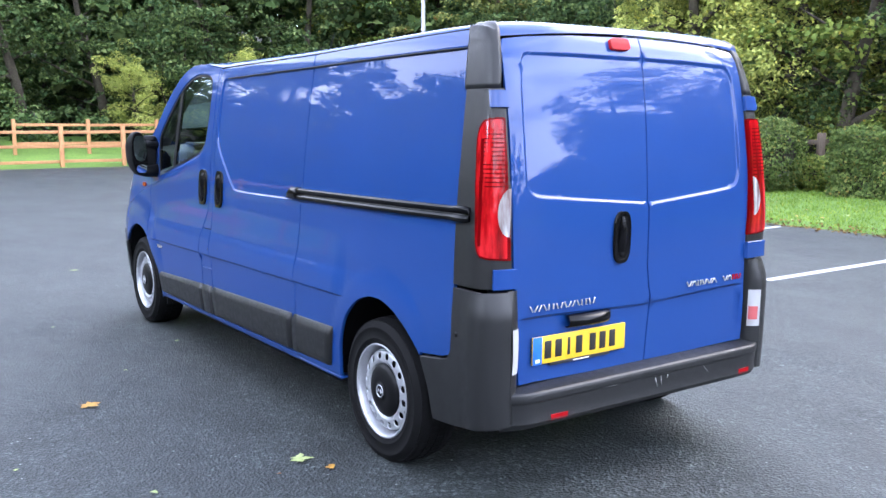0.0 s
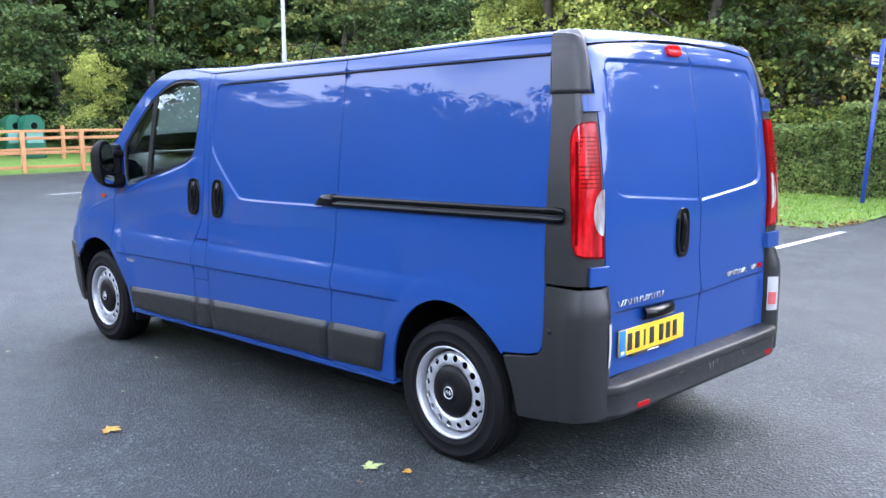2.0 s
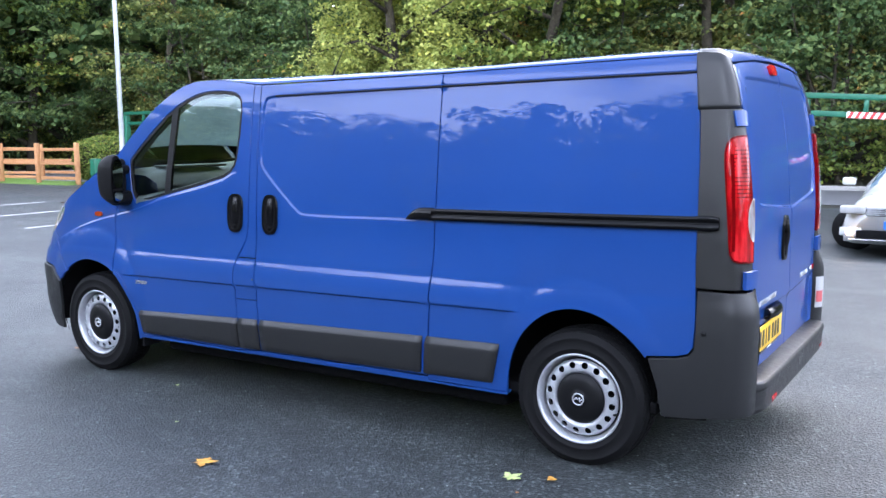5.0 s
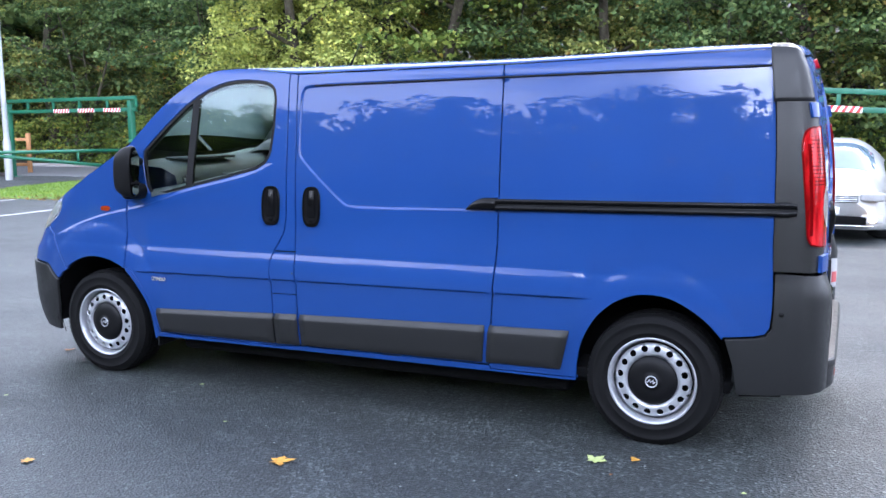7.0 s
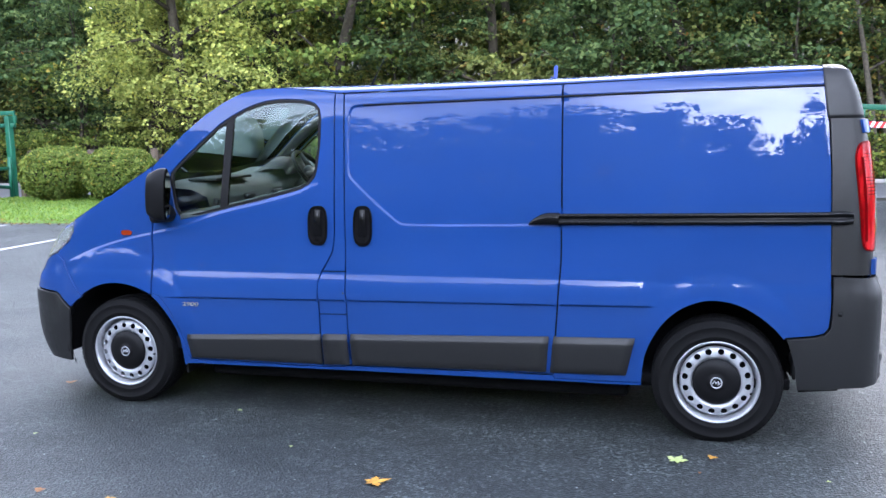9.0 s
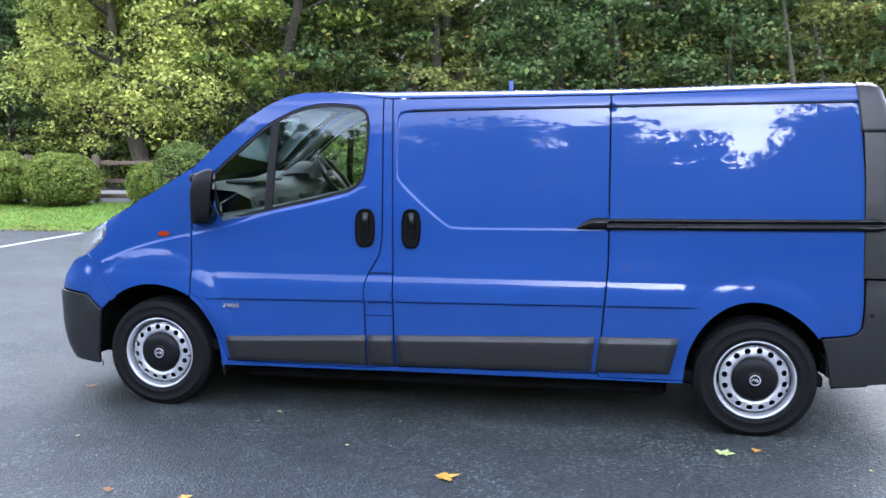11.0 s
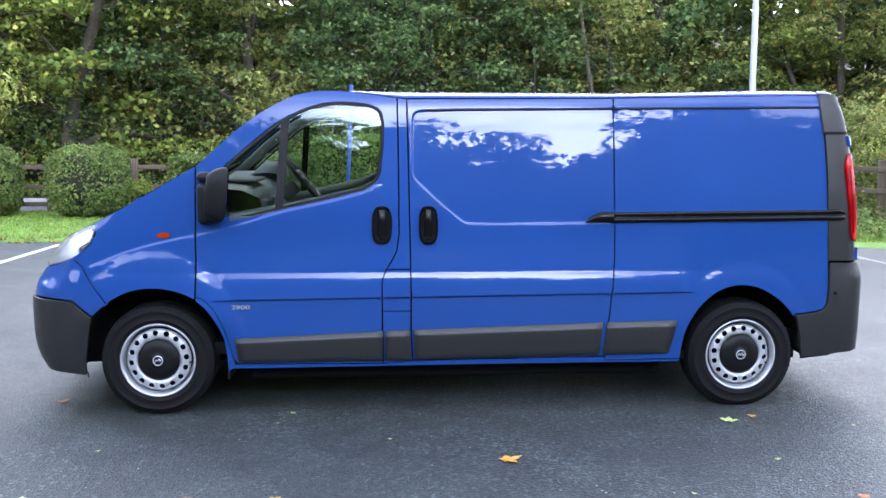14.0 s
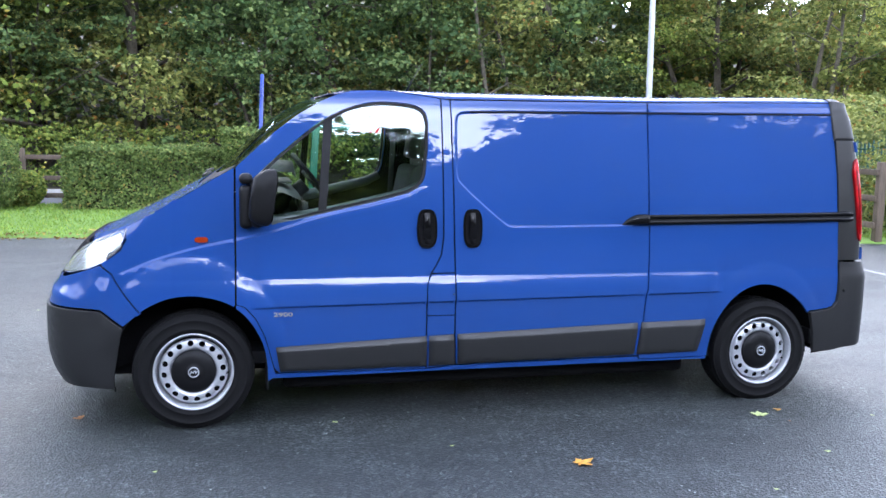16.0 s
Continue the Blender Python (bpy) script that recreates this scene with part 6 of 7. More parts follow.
def bush(x, y, z, rx, h, count, seed, leaf, label, size=.06, top=3.0):
    """A rounded shrub: stems, a dark core and a shell of leaves."""
    rng_ = np.random.default_rng(seed)
    ob = new("bush")
    ob.location = (x, y, z)
    tagged(ob, label, "bush", "shrubs along the fence")
    bm = bmesh.new()
    bmesh.ops.create_icosphere(bm, subdivisions=3, radius=1)
    for v in bm.verts:
        k = .82 + .12 * noise.noise(v.co * 2 + Vector((seed, 0, 0)))
        v.co = Vector((v.co.x * rx * k, v.co.y * rx * k, h * .54 + v.co.z * h * .46 * k))
    part("dark_core", bm, WOOD_FLOOR, ob)
    for k in range(4):
        a = k * 1.6 + seed
        part("stem", tube([(0, 0, -.05), (.3 * rx * math.cos(a), .3 * rx * math.sin(a), h * .3)], [.03, .02], 6), BARK, ob)
    d = rng_.normal(size=(count, 3))
    d /= np.linalg.norm(d, axis=1)[:, None]
    sq = np.sign(d) * np.abs(d) ** (2 / top)
    sq /= (np.sum(np.abs(sq) ** top, 1) ** (1 / top))[:, None]
    wob = np.array([1 + .10 * noise.noise(Vector(q * 2.4) + Vector((seed, 1, 0))) + .07 * noise.noise(Vector(q * 6)) for q in d])
    r = (wob * (1 - np.abs(rng_.normal(size=count)) * .07))[:, None]
    p = sq * r * np.array([rx, rx, h * .5]) + np.array([0, 0, h * .52])
    quads("leaves", leaves(rng_, p, size, outward=d, spread=.8), leaf, ob)
    return ob


hedge(-4.8, -1.45, 12.95, 14.0, .06, 1.38, 34000, 4, "clipped green hedge with small leaves")
hedge(-1.75, -.08, 12.7, 13.9, .06, 1.78, 19000, 41, "clipped green hedge end by the barrier")
bush(-6.45, 13.2, .10, .80, 1.50, 12000, 1, LEAF_HEDGE, "clipped round green bush on the verge")
bush(-8.47, 13.2, .10, .60, 1.46, 14000, 2, LEAF_HEDGE, "clipped round green bush on the verge")
bush(-9.45, 13.4, .08, .50, 1.05, 7000, 5, LEAF_MID, "loose leafy shrub with yellowing leaves", .07, 2.2)
bush(-11.6, 13.3, .10, .85, 1.25, 14000, 3, LEAF_MID, "loose green shrub on the verge", .07, 2.3)
bush(-13.35, 13.3, .10, .85, 1.30, 14000, 6, LEAF_MID, "loose green shrub on the verge", .07, 2.3)
bush(-5.75, 14.0, .10, .42, .75, 4000, 7, LEAF_MID, "low leafy shrub against the fence", .07, 2.2)
bush(-22.6, 15.2, .0, .95, 1.55, 9000, 8, LEAF_MID, "rounded shrub beside the lamp post", .08, 2.4)

rng_np = np.random.default_rng(77)


def thicket(name, n_tufts, place, per, size, leaf, label, tuft=(.35, .8)):
    """A mass of low growth: tufts of leaves scattered by a rule."""
    c = np.array([place(rng_np) for _ in range(n_tufts)])
    r = rng_np.uniform(*tuft, n_tufts)
    p, out = clumps(rng_np, c, r, n_tufts * per, .6, .8)
    stuff(name, leaves(rng_np, p, size, outward=out * .7 + np.array([0, -.25, 0])), leaf, label, "undergrowth")


def north(lo, hi, y0, y1):
    def f(r):
        y = r.uniform(y0, y1)
        return (r.uniform(-38, 30), y, bank(y) + r.uniform(lo, hi))
    return f


thicket("undergrowth", 1100, north(.0, 1.6, 20.9, 22.2), 46, .11, LEAF_MID, "low green undergrowth along the far kerb", (.3, .6))
thicket("undergrowth", 1300, north(.6, 4.6, 22.0, 24.5), 44, .15, LEAF_DULL, "tall olive undergrowth on the bank", (.45, .95))
thicket("undergrowth", 1000, north(.4, 7.5, 24.0, 27.0), 42, .19, LEAF_DARK, "dark dense undergrowth deep in the wood", (.6, 1.1))
# dark leaves here carry the shade below the western canopy
thicket("undergrowth", 260, lambda r: (r.uniform(-36, -32.2), r.uniform(-26, 19), r.uniform(.6, 2.3)), 50, .13, LEAF_DARK, "low undergrowth behind the fence, coloured dark for shade", (.4, .8))
thicket("undergrowth", 1150, lambda r: (r.uniform(-42, -35), r.uniform(-14, 30), r.uniform(.3, 12.0)), 40, .26, LEAF_DARK, "dark dense undergrowth deep in the wood", (.7, 1.2))
thicket("undergrowth", 520, lambda r: (r.uniform(-48, 48), r.uniform(-40, -34), r.uniform(.0, 8.0)), 40, .34, LEAF_DARK, "dark dense undergrowth behind the car park", (.9, 1.5))
thicket("undergrowth", 350, lambda r: (r.uniform(49, 56), r.uniform(-36, 30), r.uniform(.0, 5.0)), 40, .32, LEAF_DARK, "dark dense undergrowth behind the car park", (.9, 1.5))
thicket("undergrowth", 420, lambda r: (r.uniform(6, 33), r.uniform(24.5, 28.5), r.uniform(.8, 6.2)), 40, .20, LEAF_DULL, "olive undergrowth behind the rail fence", (.6, 1.1))
thicket("undergrowth", 150, lambda r: (r.uniform(11.5, 20), r.uniform(13, 18), r.uniform(.0, 2.4)), 60, .10, LEAF_LIME, "loose yellow-green growth behind the rail fence", (.35, .7))

thicket("undergrowth", 300, lambda r: (r.uniform(9.7, 11.6), r.uniform(6.6, 14.6), r.uniform(.0, 2.5)), 70, .085, LEAF_DULL, "rank olive growth through the rail fence", (.3, .6))
thicket("undergrowth", 70, lambda r: (r.uniform(7.6, 9.6), r.uniform(8.0, 14.4), r.uniform(.0, .35)), 70, .07, LEAF_HEDGE, "low rank weeds along the verge", (.25, .45))


def slope(along, steps, place, label):
    """Rising woodland ground that closes the view."""
    rows = [[Vector(place(a, d)) + Vector((0, 0, .5 * noise.noise(Vector((a * .2, d * .2, 0))) * min(1, d / 2))) for d in steps] for a in along]
    return tagged(part("wooded_bank", lofted(rows), WOOD_FLOOR, None), label, "bank", kind="structure")


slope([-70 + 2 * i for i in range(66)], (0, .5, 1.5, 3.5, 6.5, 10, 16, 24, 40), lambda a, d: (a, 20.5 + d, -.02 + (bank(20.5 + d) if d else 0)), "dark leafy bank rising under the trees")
# added out of view: its heights shape the treeline mirrored in the van
slope([-75 + 3 * i for i in range(51)], (0, .7, 1.5, 3, 5, 8, 12, 18, 30), lambda a, d: (a, -37 - d, -.02 + float(np.interp(a, (-60, -45, -20, -9, -2, 1.5, 4, 10, 12.5, 16), (17, 15.5, 13.4, 13.8, 14.9, 14.5, 12.3, 12.0, 12.4, 17))) * (1 - math.exp(-d / 3.0)) + .06 * d), "unseen dark bank standing in for the southern treeline")
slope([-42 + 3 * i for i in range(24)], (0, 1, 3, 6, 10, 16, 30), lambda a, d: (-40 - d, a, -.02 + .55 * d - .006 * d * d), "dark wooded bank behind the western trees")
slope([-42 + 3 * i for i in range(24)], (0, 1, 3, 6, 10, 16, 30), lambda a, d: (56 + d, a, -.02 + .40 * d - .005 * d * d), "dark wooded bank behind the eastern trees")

# grass blades on the verge
def blades(poly, count, seed, top):
    r = np.random.default_rng(seed)
    xs, ys = [p[0] for p in poly], [p[1] for p in poly]
    pts = []
    while len(pts) < count:
        x, y = r.uniform(min(xs), max(xs)), r.uniform(min(ys), max(ys))
        if poly_distance((x, y), poly) > .03:
            pts.append((x, y, top(x, y, poly)))
    p = np.array(pts)
    n = len(p)
    a = r.uniform(0, 6.28, n)
    h = r.uniform(.022, .055, n)
    w = r.uniform(.006, .012, n)
    dx = np.stack([np.cos(a) * w, np.sin(a) * w, 0 * a], 1)
    lean = np.stack([r.normal(size=n) * .025, r.normal(size=n) * .025, h], 1)
    return np.stack([p - dx, p + dx, p + lean + dx * .2, p + lean - dx * .2], 1)


stuff("grass", blades(VERGE, 36000, 3, verge_height), BLADE, "short mown bright green grass", "grass")
stuff("grass", blades([(6.8, 8.4), (9.6, 7.2), (10.2, 7.2), (10.2, 14), (7.2, 14)], 7000, 5, verge_height), BLADE, "short mown bright green grass", "grass")


# ---------------------------------------------------------------- fences, barriers, posts
def fence(points, gap, height, rails, wood, label, group, post=.10, z0=0.0, seed=1):
    """A post and rail fence along a line of points."""
    r = random.Random(seed)
    ob = new("fence")
    ob.location = (points[0][0], points[0][1], z0)
    tagged(ob, label, "fence", group)
    inv = Matrix.Translation(ob.location).inverted()
    post_me = bm_mesh("post", box(-post / 2, post / 2, -post / 2, post / 2, -.1, height, .012))
    for (xa, ya), (xb, yb) in zip(points[:-1], points[1:]):
        run = math.hypot(xb - xa, yb - ya)
        n = max(1, round(run / gap))
        ang = math.atan2(yb - ya, xb - xa)
        rail_me = bm_mesh("rail", box(-.0, run / n + .04, -.022, .022, -.05, .05, .008))
        for k in range(n + 1):
            x, y = xa + (xb - xa) * k / n, ya + (yb - ya) * k / n
            p = part_mesh("post", post_me, wood, ob)
            p.matrix_parent_inverse = inv
            p.matrix_basis = Matrix.Translation((x, y, z0)) @ Matrix.Rotation(ang + r.uniform(-.04, .04), 4, "Z") @ Matrix.Rotation(r.uniform(-.015, .015), 4, "X")
            if k < n:
                for z in rails:
                    q = part_mesh("rail", rail_me, wood, ob)
                    q.matrix_parent_inverse = inv
                    side = Vector((-math.sin(ang), math.cos(ang), 0)) * (-post / 2 - .02)
                    q.matrix_basis = Matrix.Translation(Vector((x, y, z0 + z + r.uniform(-.012, .012))) + side) @ Matrix.Rotation(ang, 4, "Z") @ Matrix.Rotation(r.uniform(-.006, .006), 4, "Y")
    return ob


fence([(-26.5, 13.9), (-26.5, -20)], 2.05, 1.36, (.20, .68, 1.16), FENCE_WOOD, "orange timber post and rail fence beside the tarmac", "orange fences", .13, seed=2)
fence([(-22.5, 14.1), (-26.5, 13.95)], 2.0, 1.36, (.20, .68, 1.16), FENCE_WOOD, "orange timber post and rail fence beside the tarmac", "orange fences", .13, seed=3)
fence([(-29.3, 15.4), (-29.3, 3)], 2.4, 1.30, (.45, 1.1), FENCE_WOOD, "second timber rail fence among the shrubs", "orange fences", .12, .28, seed=4)
fence([(-22.6, 17.0), (-29.3, 15.4)], 2.0, 1.30, (.25, .70, 1.1), FENCE_WOOD, "second timber rail fence among the shrubs", "orange fences", .12, seed=5)
fence([(-.35, 14.35), (-15.0, 14.35)], 1.9, 1.25, (.25, .62, 1.05), OLD_WOOD, "dark weathered rail fence behind the shrubs", "dark fences", .13, .06, seed=6)
fence([(9.7, 14.5), (9.0, 7.2)], 1.85, 1.30, (.25, .70, 1.12), OLD_WOOD, "dark weathered rail fence above the verge", "dark fences", .13, .06, seed=7)
fence([(9.7, 14.5), (7.4, 14.9)], 1.85, 1.30, (.25, .70, 1.12), OLD_WOOD, "dark weathered rail fence above the verge", "dark fences", .13, .06, seed=8)
for x, y in ((-.42, 13.15), (-14.95, 14.0)):
    o = part("wooden_post", box(-.08, .08, -.08, .08, -.1, 1.0, .015), OLD_WOOD, None)
    o.location = (x, y, 0)
    tagged(o, "short weathered timber post beside the barrier", "post", "timber posts")

pal = new("palisade_fence")
pal.location = (11.2, 6.5, 0)
tagged(pal, "green steel palisade fence with upright pales", "fence")
pale_me = bm_mesh("pale", box(-.03, .03, -.012, .012, 0, 1.9, .006))
for k in range(58):
    p = part_mesh("pale", pale_me, PALE_GREEN, pal)
    p.location = (.02 * k, .155 * k, .05)
for z in (.4, 1.55):
    part("rail", tube([(0, .04, z), (1.16, 9.0, z)], .022, 6), GREEN_PAINT, pal)


def striped(parent, x0, x1, z0, z1, y):
    """A red and white chevron board on a beam."""
    board = part("chevron_board", box(x0, x1, y - .008, y, z0, z1, .002), SIGN_WHITE, parent, "red and white chevron strip")
    n = 6
    for k in range(n):
        b = box(0, (x1 - x0) / n * .5, y - .012, y - .008, z0, z1)
        for v in b.verts:
            v.co.x += x0 + (x1 - x0) * (k + .1) / n + (v.co.z - z0) * .5
        part("stripe", b, STRIPE_RED, board)


def barrier(x0, x1, y, y1, height, over, seed, chev):
    """A height barrier: two posts and a latticed beam."""
    ob = new("height_barrier")
    ob.location = (x0, y, 0)
    ob.rotation_euler = (0, 0, math.atan2(y1 - y, x1 - x0))
    run = math.hypot(x1 - x0, y1 - y)
    tagged(ob, "green painted steel height barrier over the entrance", "barrier", "height barriers")
    for x in (0, run):
        part("post", box(x - .075, x + .075, -.075, .075, -.05, height, .01), GREEN_PAINT, ob)
        part("foot_plate", box(x - .14, x + .14, -.14, .14, 0, .02, .004), GREEN_PAINT, ob)
        part("latch_plate", box(x - .12, x - .07, -.05, .05, .80, 1.0, .006), GREEN_PAINT, ob)
    part("beam", box(-over, run + over, -.035, .035, height + .02, height + .12, .006), GREEN_PAINT, ob)
    part("beam", box(-over, run + over, -.035, .035, height - .30, height - .20, .006), GREEN_PAINT, ob)
    n = 5
    for k in range(n + 1):
        x = -over + (run + 2 * over) * k / n
        part("strut", box(x - .04, x + .04, -.03, .03, height - .2, height + .02, .004), GREEN_PAINT, ob)
    for a, b in chev:
        striped(ob, run * a, run * b, height - .31, height - .20, -.040)
    return ob


barrier(-21.0, -15.6, 14.95, 14.35, 2.22, .22, 1, ((.40, .53), (.60, .73), (.80, .93)))
entrance = barrier(.0, 5.6, 13.1, 13.1, 2.12, .15, 2, ((.13, .26), (.34, .47), (.55, .68), (.76, .89)))
entrance.rotation_euler.y = radians(3.6)
gate = new("swing_gate")
gate.location = (-17.2, 10.8, 0)
tagged(gate, "open green steel swing gate on a short post", "gate")
part("post", box(-.10, .10, -.10, .10, -.05, .98, .01), GREEN_PAINT, gate)
g0, g1 = Vector((0, 0, 0)), Vector((1.65, 3.4, 0))
for z0, z1 in ((.90, .86), (.86, .36)):
    part("bar", tube([g0 + Vector((0, 0, z0)), g1 + Vector((0, 0, z1))], .045, 8), GREEN_PAINT, gate)
part("bar", tube([g0.lerp(g1, .62) + Vector((0, 0, .87)), g0.lerp(g1, .62) + Vector((0, 0, .52))], .035, 8), GREEN_PAINT, gate)
part("bar", tube([g1 + Vector((0, 0, .10)), g1 + Vector((0, 0, 1.15))], .05, 8), GREEN_PAINT, gate)


def lamp_post(x, y, label):
    ob = new("lamp_post")
    ob.location = (x, y, 0)
    tagged(ob, label, "lamp post", "lamp posts")
    part("base", lathe([(.11, -.05), (.11, 1.1), (.085, 1.16), (.08, 1.2)], 16, "Z"), STEEL, ob)
    part("shaft", lathe([(.078, 1.18), (.070, 4.0), (.055, 7.6), (.05, 8.0)], 16, "Z"), STEEL, ob)
    part("arm", tube([(0, 0, 7.9), (0, -.25, 8.15), (0, -.9, 8.25)], .03, 8), STEEL, ob)
    part("lantern", box(-.14, .14, -1.5, -.85, 8.17, 8.32, .05, 3), STEEL, ob)
    return ob


lamp_post(-19.6, 13.6, "tall grey galvanised street lamp by the entrance")
lamp_post(8.0, 14.05, "tall grey galvanised street lamp behind the fence")
sp = new("sign_post")
sp.location = (-1.10, 11.98, 0)
tagged(sp, "slim leaning blue sign post with a small plate", "sign post")
shaft = part("shaft", tube([(0, 0, -.1), (.055, .18, 1.4), (.11, .34, 2.82)], .038, 10), BLUE_POST, sp)
plate_s = part("sign_plate", box(.075, .087, -.13, .27, 2.36, 2.60, .004), BLUE_POST, sp, "small blue sign plate seen on edge")
part("sign_face", box(.087, .090, -.10, .22, 2.40, 2.56, .001), SIGN_WHITE, plate_s)
for k in range(2):
    part("sign_bar", box(.090, .092, -.07, .19, 2.43 + .07 * k, 2.455 + .07 * k), BLUE_POST, plate_s)
part("clamp", tube([(.082, .285, 2.42), (.098, .325, 2.42)], .045, 10), STEEL, sp)

bank_ob = new("recycling_bank")
bank_ob.location = (-30.6, 9.25, .40)
tagged(bank_ob, "pair of dark green rounded plastic recycling banks", "recycling bank")
SIGN_GREEN = simple("pale_green_sign", (.16, .34, .28), .5)
for x, y in ((0, -.10), (.75, .28)):
    prof = [(-.38, 0), (-.38, 1.20)] + [(-.38 * math.cos(math.pi * j / 10), 1.20 + .38 * math.sin(math.pi * j / 10)) for j in range(1, 10)] + [(.38, 1.20), (.38, 0)]
    bmx = bmesh.new()
    ends = [[bmx.verts.new((xx, yy, zz)) for yy, zz in prof] for xx in (x - .30, x + .30)]
    bmx.faces.new(ends[0]), bmx.faces.new(ends[1])
    for j in range(len(prof)):
        k = (j + 1) % len(prof)
        bmx.faces.new((ends[0][j], ends[0][k], ends[1][k], ends[1][j]))
    bmesh.ops.recalc_face_normals(bmx, faces=bmx.faces)
    bmesh.ops.bevel(bmx, geom=[e for e in bmx.edges if abs(e.verts[0].co.x - e.verts[1].co.x) < .01], offset=.03, segments=2, affect="EDGES")
    bin_ = part("bin", bmx, GREEN_PAINT, bank_ob)
    bin_.location = (0, y, 0)
    part("panel_sign", box(x + .302, x + .310, -.30, .30, .55, .95, .003), SIGN_GREEN, bin_, "pale green sign panel")
    part("aperture", lathe([(.001, x + .306), (.11, x + .306), (.12, x + .300)], 20, "X"), BLACK_TRIM, bin_).location = (0, 0, 1.18)

# ---------------------------------------------------------------- white saloon
car = new("car")
car.location = (2.22, 9.1, drive_dip(2.22, 10.0))
car.rotation_euler = (0, 0, radians(-3))
tagged(car, "white saloon car with lit fog lamps facing the van", "car")


def car_half(y, z):
    """Half width of the car at distance y behind its nose."""
    w = .905 * (1 - max(0, (.62 - y) / .62) ** 2.6 * .26) * (1 - max(0, (y - 4.1) / .67) ** 2.4 * .22)
    if z > .90:
        w *= 1 - .30 * ((z - .90) / .58) ** 1.25
    else:
        w *= 1 - .05 * ((.62 - z) / .5) ** 2 if z < .62 else 1 - .02 * ((z - .62) / .28)
    return w


def car_top(y):
    return float(np.interp(y, (0, .06, .18, .5, 1.05, 1.22, 1.75, 2.1, 2.7, 3.3, 3.95, 4.2, 4.6, 4.74), (.62, .70, .78, .88, .97, 1.01, 1.32, 1.43, 1.475, 1.44, 1.18, 1.07, 1.03, .92)))


rows = []
ys = [0, .015, .05, .10, .18, .3, .45, .6, .8, 1.0, 1.12, 1.22, 1.4, 1.6, 1.8, 2.0, 2.3, 2.7, 3.0, 3.3, 3.6, 3.9, 4.1, 4.3, 4.5, 4.65, 4.72, 4.77]
for y in ys:
    top, low = car_top(y), .20 + .10 * step((y - 4.3) / .4)
    ring = []
    for j in range(33):
        a = math.pi * j / 32
        v = -math.cos(a)
        e = abs(v) ** 2.4
        z = low + (top - low) * (1 - e) ** .42 if abs(v) < .9999 else low
        w = car_half(y, z)
        k = math.copysign(min(1, abs(v) ** .55), v)
        ring.append(Vector((w * k, y + (.10 * (1 - abs(k) ** 3) * -1 + .10) * (1 if y < .3 else 0), z)))
    rows.append(ring)
shell = lofted(rows)
bmesh.ops.holes_fill(shell, edges=[e for e in shell.edges if e.is_boundary], sides=0)
car_body = part("body", shell, CAR_WHITE, car, "white painted car body")


def car_patch(name, y0, y1, v0, v1, material, parent, label="", lift=.006, n=8):
    rows_ = []
    for i in range(n + 1):
        y = y0 + (y1 - y0) * i / n
        r = []
        for j in range(n * 2 + 1):
            v = v0 + (v1 - v0) * j / (2 * n)
            top, low = car_top(y), .20
            z = low + (top - low) * (1 - abs(v) ** 2.4) ** .42
            k = math.copysign(min(1, abs(v) ** .55), v)
            r.append(Vector((car_half(y, z) * k * 1.002, y - lift * .5, z + lift)))
        rows_.append(r)
    return part(name, lofted(rows_), material, parent, label)


DARK_GLASS = simple("car_glass", (.09, .13, .17), .04, 0.0, scale=2, Coat_Weight=.3)
car_patch("windscreen", 1.24, 2.02, -.62, .62, DARK_GLASS, car, "pale reflecting windscreen")
car_patch("rear_screen", 3.38, 3.98, -.60, .60, DARK_GLASS, car)
for sgn in (-1, 1):
    car_patch("side_window", 1.75, 3.35, sgn * .80, sgn * .915, DARK_GLASS, car)
    wing_m = part("door_mirror", box(sgn * .90, sgn * 1.09, 1.30, 1.42, .95, 1.07, .03, 3) if sgn > 0 else box(-1.09, -.90, 1.30, 1.42, .95, 1.07, .03, 3), CAR_WHITE, car)
    hl = part("headlight", box(min(sgn * .52, sgn * .86), max(sgn * .52, sgn * .86), .06, .30, .62, .735, .03, 3), CLEAR_LENS, car, "clear headlight")
    fl = part("fog_lamp", tube([(sgn * .70, -.002, .37), (sgn * .70, .06, .37)], .055, 14), FOG_LIT, car, "lit warm fog lamp")
    part("lamp_bezel", box(min(sgn * .55, sgn * .84), max(sgn * .55, sgn * .84), .008, .05, .31, .43, .015), CAR_WHITE, fl)
grl = part("grille", box(-.50, .50, -.012, .05, .60, .715, .02), BLACK_TRIM, car, "black slatted grille")
for k in range(4):
    part("grille_bar", box(-.49, .49, -.018, -.008, .615 + .027 * k, .627 + .027 * k, .003), CHROME, grl)
part("roundel", lathe([(.001, 0), (.055, 0), (.062, .01)], 24), CHROME, grl).location = (0, -.022, .66)
part("lower_intake", box(-.62, .62, -.004, .06, .28, .40, .02), BLACK_TRIM, car)
part("chrome_strip", box(-.72, .72, -.012, .03, .255, .272, .005), CHROME, car)
pl = part("number_plate", box(-.26, .26, -.022, -.008, .425, .535, .004), SIGN_WHITE, car, "white front number plate")
part("plate_band", box(-.26, -.215, -.025, -.021, .425, .535), PLATE_BLUE, pl)
for k in range(7):
    x0 = -.175 + .056 * k + (.02 if k > 3 else 0)
    part("plate_bar", box(x0 - .018, x0 + .018, -.025, -.021, .447, .513), PLATE_BLACK, pl)
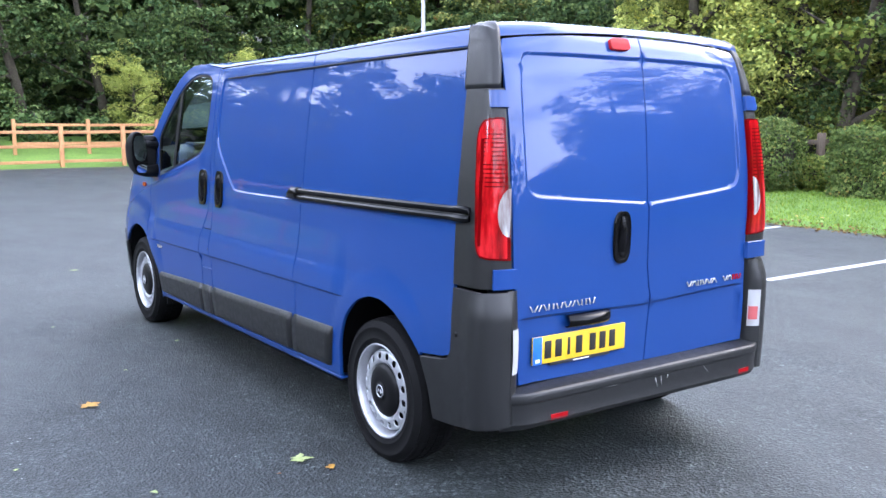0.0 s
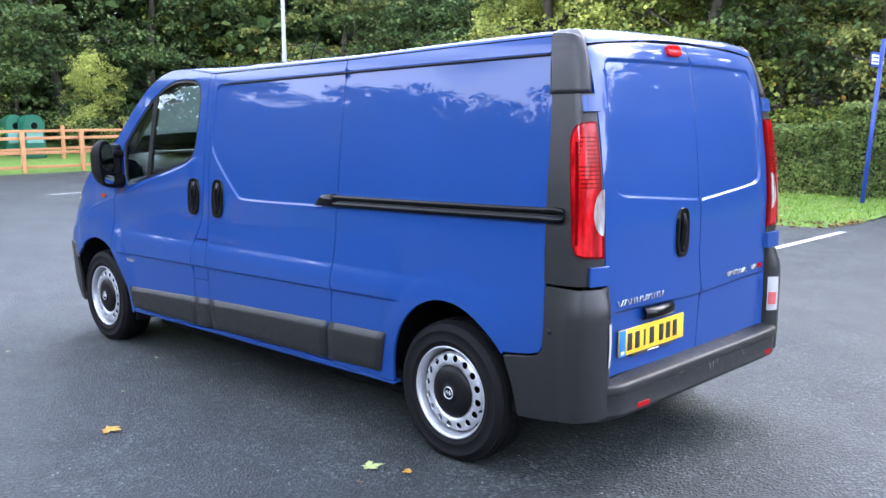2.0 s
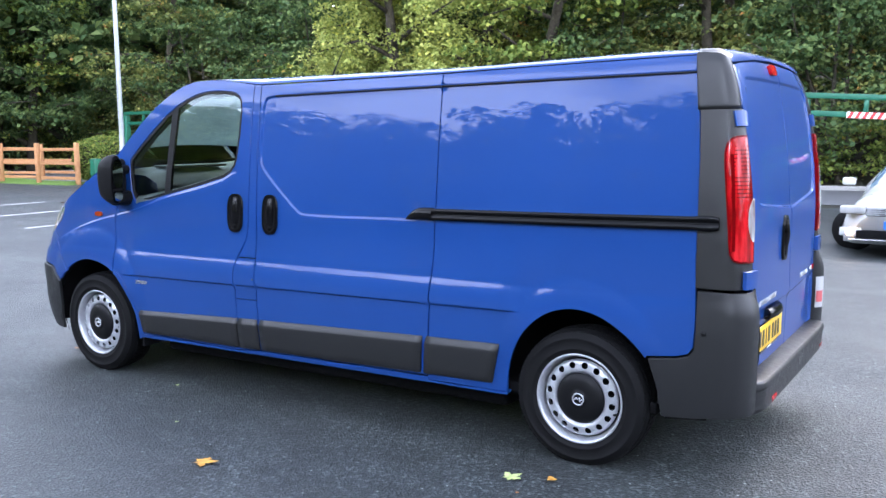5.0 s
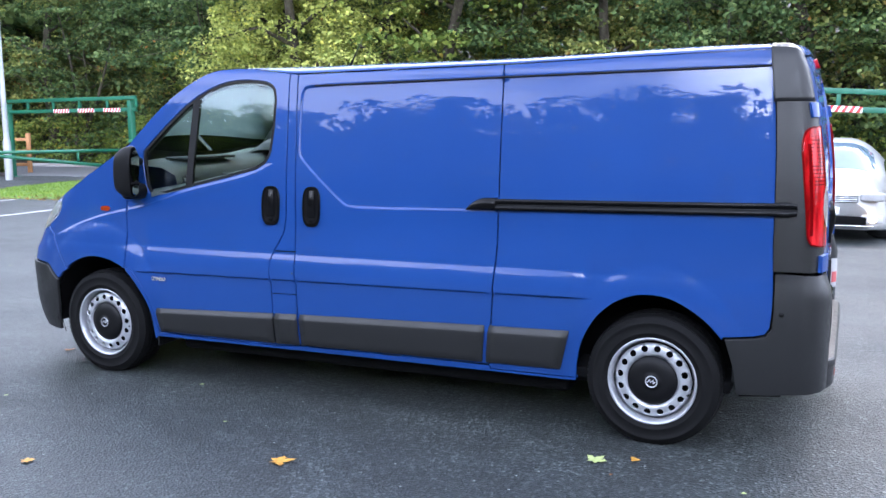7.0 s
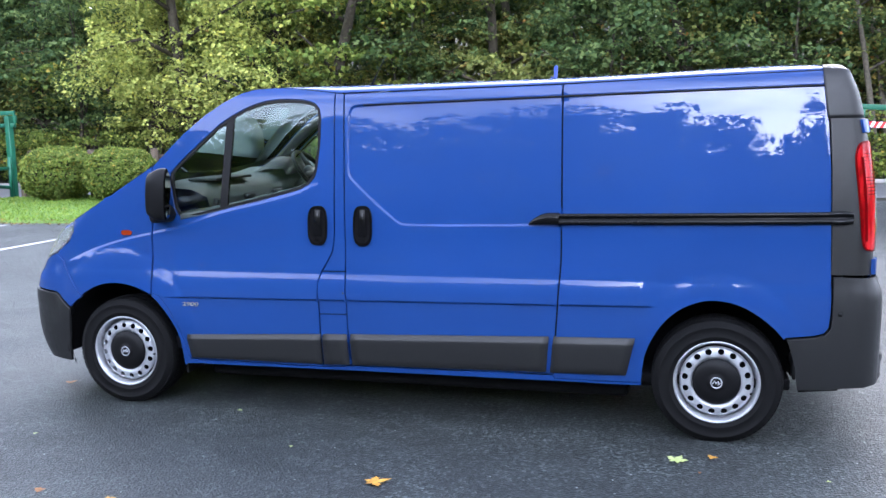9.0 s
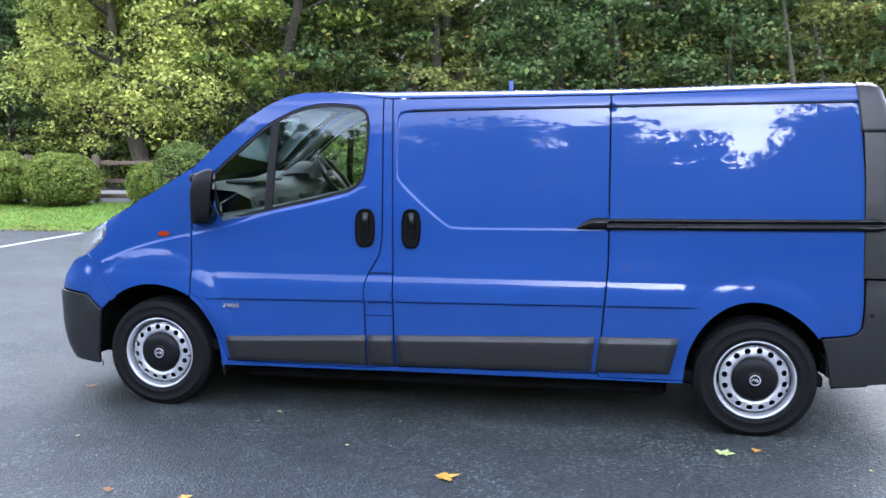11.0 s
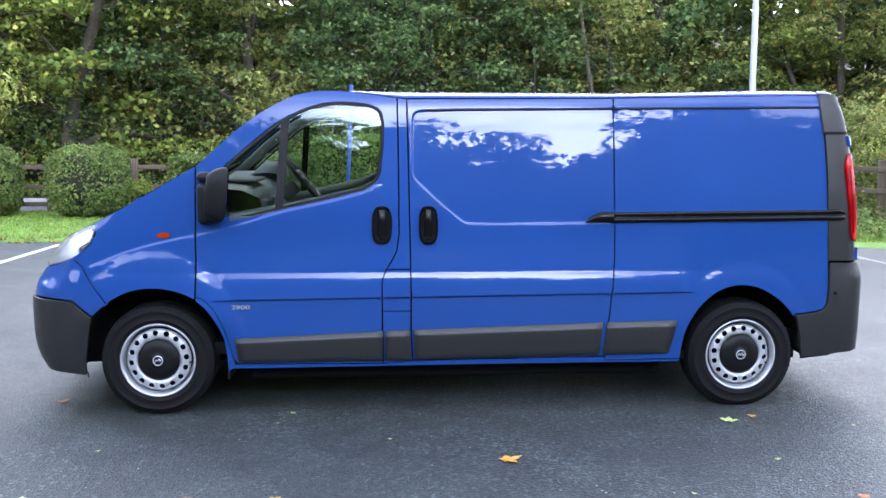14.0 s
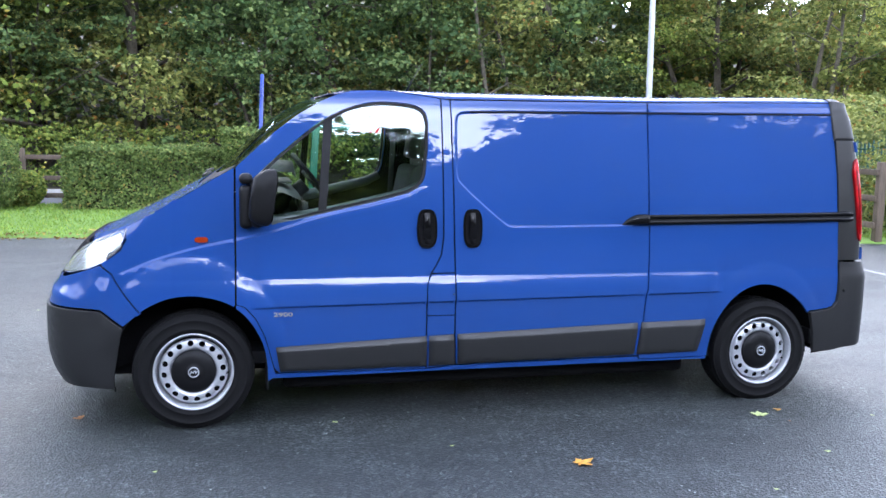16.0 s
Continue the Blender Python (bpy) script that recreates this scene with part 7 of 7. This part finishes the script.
for sgn in (-1, 1):
    for y in (.93, 3.64):
        w = new("wheel")
        w.parent = car
        w.location = (sgn * .80, y, .32)
        w.rotation_euler = (0, 0, radians(90 if sgn > 0 else -90))
        part("tyre", lathe([(.20, -.10), (.29, -.11), (.315, -.09), (.32, 0), (.315, .09), (.20, .10)], 36, "X"), TYRE, w)
        part("rim", lathe([(.0, -.07), (.06, -.085), (.16, -.07), (.20, -.095), (.21, -.10)], 36, "X"), WHEEL, w)

# ---------------------------------------------------------------- fallen leaves
YELLOW_LEAF = make_soft("fallen_yellow_leaf", [(.3, (.27, .11, .012)), (.55, (.46, .24, .03)), (.75, (.54, .36, .08))], 40, .6, .3, .003)
PALE_LEAF = make_soft("fallen_pale_leaf", [(.3, (.24, .30, .09)), (.55, (.36, .41, .16)), (.75, (.46, .48, .24))], 40, .6, .3, .003)
BROWN_LEAF = make_soft("fallen_brown_leaf", [(.3, (.14, .06, .02)), (.55, (.28, .12, .04)), (.75, (.36, .2, .08))], 40, .7, .3, .003)


def fallen(x, y, size, turn, material, label, lobes=5, z=.004):
    """A lobed leaf lying on the ground, its rim curled."""
    bm_ = bmesh.new()
    n = lobes * 6
    mid = bm_.verts.new((0, 0, .006))
    rim = []
    for k in range(n):
        a = 2 * math.pi * k / n
        r = size * (.62 + .20 * math.cos(lobes * a) + .09 * math.cos(3 * lobes * a + .6) + .05 * math.sin(7 * a + x * 9)) * (.75 + .25 * math.cos(a))
        rim.append(bm_.verts.new((math.cos(a) * r, math.sin(a) * r, .004 + .10 * r * (.5 + .5 * math.sin(a * 3 + x * 7)))))
    for k in range(n):
        bm_.faces.new((mid, rim[k], rim[(k + 1) % n])).smooth = True
    me = bm_mesh("fallen_leaf", bm_)
    me.materials.append(material)
    ob = new("fallen_leaf", me)
    ob.matrix_world = Matrix.Translation((x, y, z)) @ Matrix.Rotation(turn, 4, "Z")
    return tagged(ob, label, "leaf", "leaves on the tarmac")


for x, y, size, turn, m, label, lobes in ((.19, -1.806, .095, .4, YELLOW_LEAF, "yellow maple leaf lying on the tarmac", 5), (1.565, -1.225, .085, 1.2, PALE_LEAF, "pale green leaf lying on the tarmac", 5), (1.74, -1.15, .045, 2.2, YELLOW_LEAF, "small yellow leaf lying on the tarmac", 3), (-.93, -2.27, .055, .8, YELLOW_LEAF, "small orange leaf lying on the tarmac", 5), (-1.31, -2.24, .05, 2.8, BROWN_LEAF, "brown leaf lying on the tarmac", 3), (-2.05, -2.21, .06, 1.7, PALE_LEAF, "pale green leaf lying on the tarmac", 3), (1.73, -2.39, .05, .3, BROWN_LEAF, "brown leaf lying on the tarmac", 5), (1.56, -1.88, .03, .3, PALE_LEAF, "small green leaf lying on the tarmac", 3), (-2.41, -.60, .06, 1.0, BROWN_LEAF, "dull green leaf by the wheel", 3), (-.40, -1.44, .022, .5, PALE_LEAF, "scrap of pale leaf on the tarmac", 3), (-1.91, -1.55, .022, .9, PALE_LEAF, "scrap of pale leaf on the tarmac", 3), (.98, -2.31, .022, 2.0, PALE_LEAF, "scrap of pale leaf on the tarmac", 3), (-4.56, -.80, .07, .9, PALE_LEAF, "pale leaf lying on the tarmac", 3)):
    fallen(x, y, size, turn, m, label, lobes)
r_ = random.Random(8)
for k in range(70):
    x, y = r_.uniform(-14, 1.5), r_.gauss(9.6, .5) if k % 2 else r_.uniform(9, 13)
    if poly_distance((x, y), VERGE) > .1:
        fallen(x, y, r_.uniform(.05, .10), r_.uniform(0, 6), r_.choice((YELLOW_LEAF, BROWN_LEAF, PALE_LEAF, YELLOW_LEAF)), "dry autumn leaf lying on the grass", r_.choice((3, 5)), verge_height(x, y, VERGE) + .05)
for k in range(38):
    fallen(r_.uniform(-15, 9), r_.uniform(-4, 8.5), r_.uniform(.015, .035), r_.uniform(0, 6), r_.choice((PALE_LEAF, BROWN_LEAF, PALE_LEAF)), "small dry leaf scrap on the tarmac", 3)

# leaf litter along the verge's rim
r2 = np.random.default_rng(91)
rim_pts = [p for p in resample(anticlockwise(VERGE), .02) if p[1] < 10.2]
pick = r2.integers(0, len(rim_pts), 1500)
cen = np.array([[rim_pts[k][0], rim_pts[k][1], .02] for k in pick]) + r2.normal(size=(1500, 3)) * np.array([.05, .12, .0])
cen[:, 2] = np.array([verge_height(p[0], p[1], VERGE) + .012 + .02 * (p[1] > 9.1) for p in cen])
LITTER = make_leaf("leaf_litter", (.06, .035, .015), (.16, .09, .035), (.34, .22, .07), (.45, .30, .06))
stuff("leaf_litter", leaves(r2, cen, .055, spread=.35), LITTER, "brown and yellow leaf litter along the verge", "leaf litter")

for ob in list(scene.objects):
    if ob.name.split(".")[0] in ("window_glass", "windscreen"):
        ob.visible_shadow = False
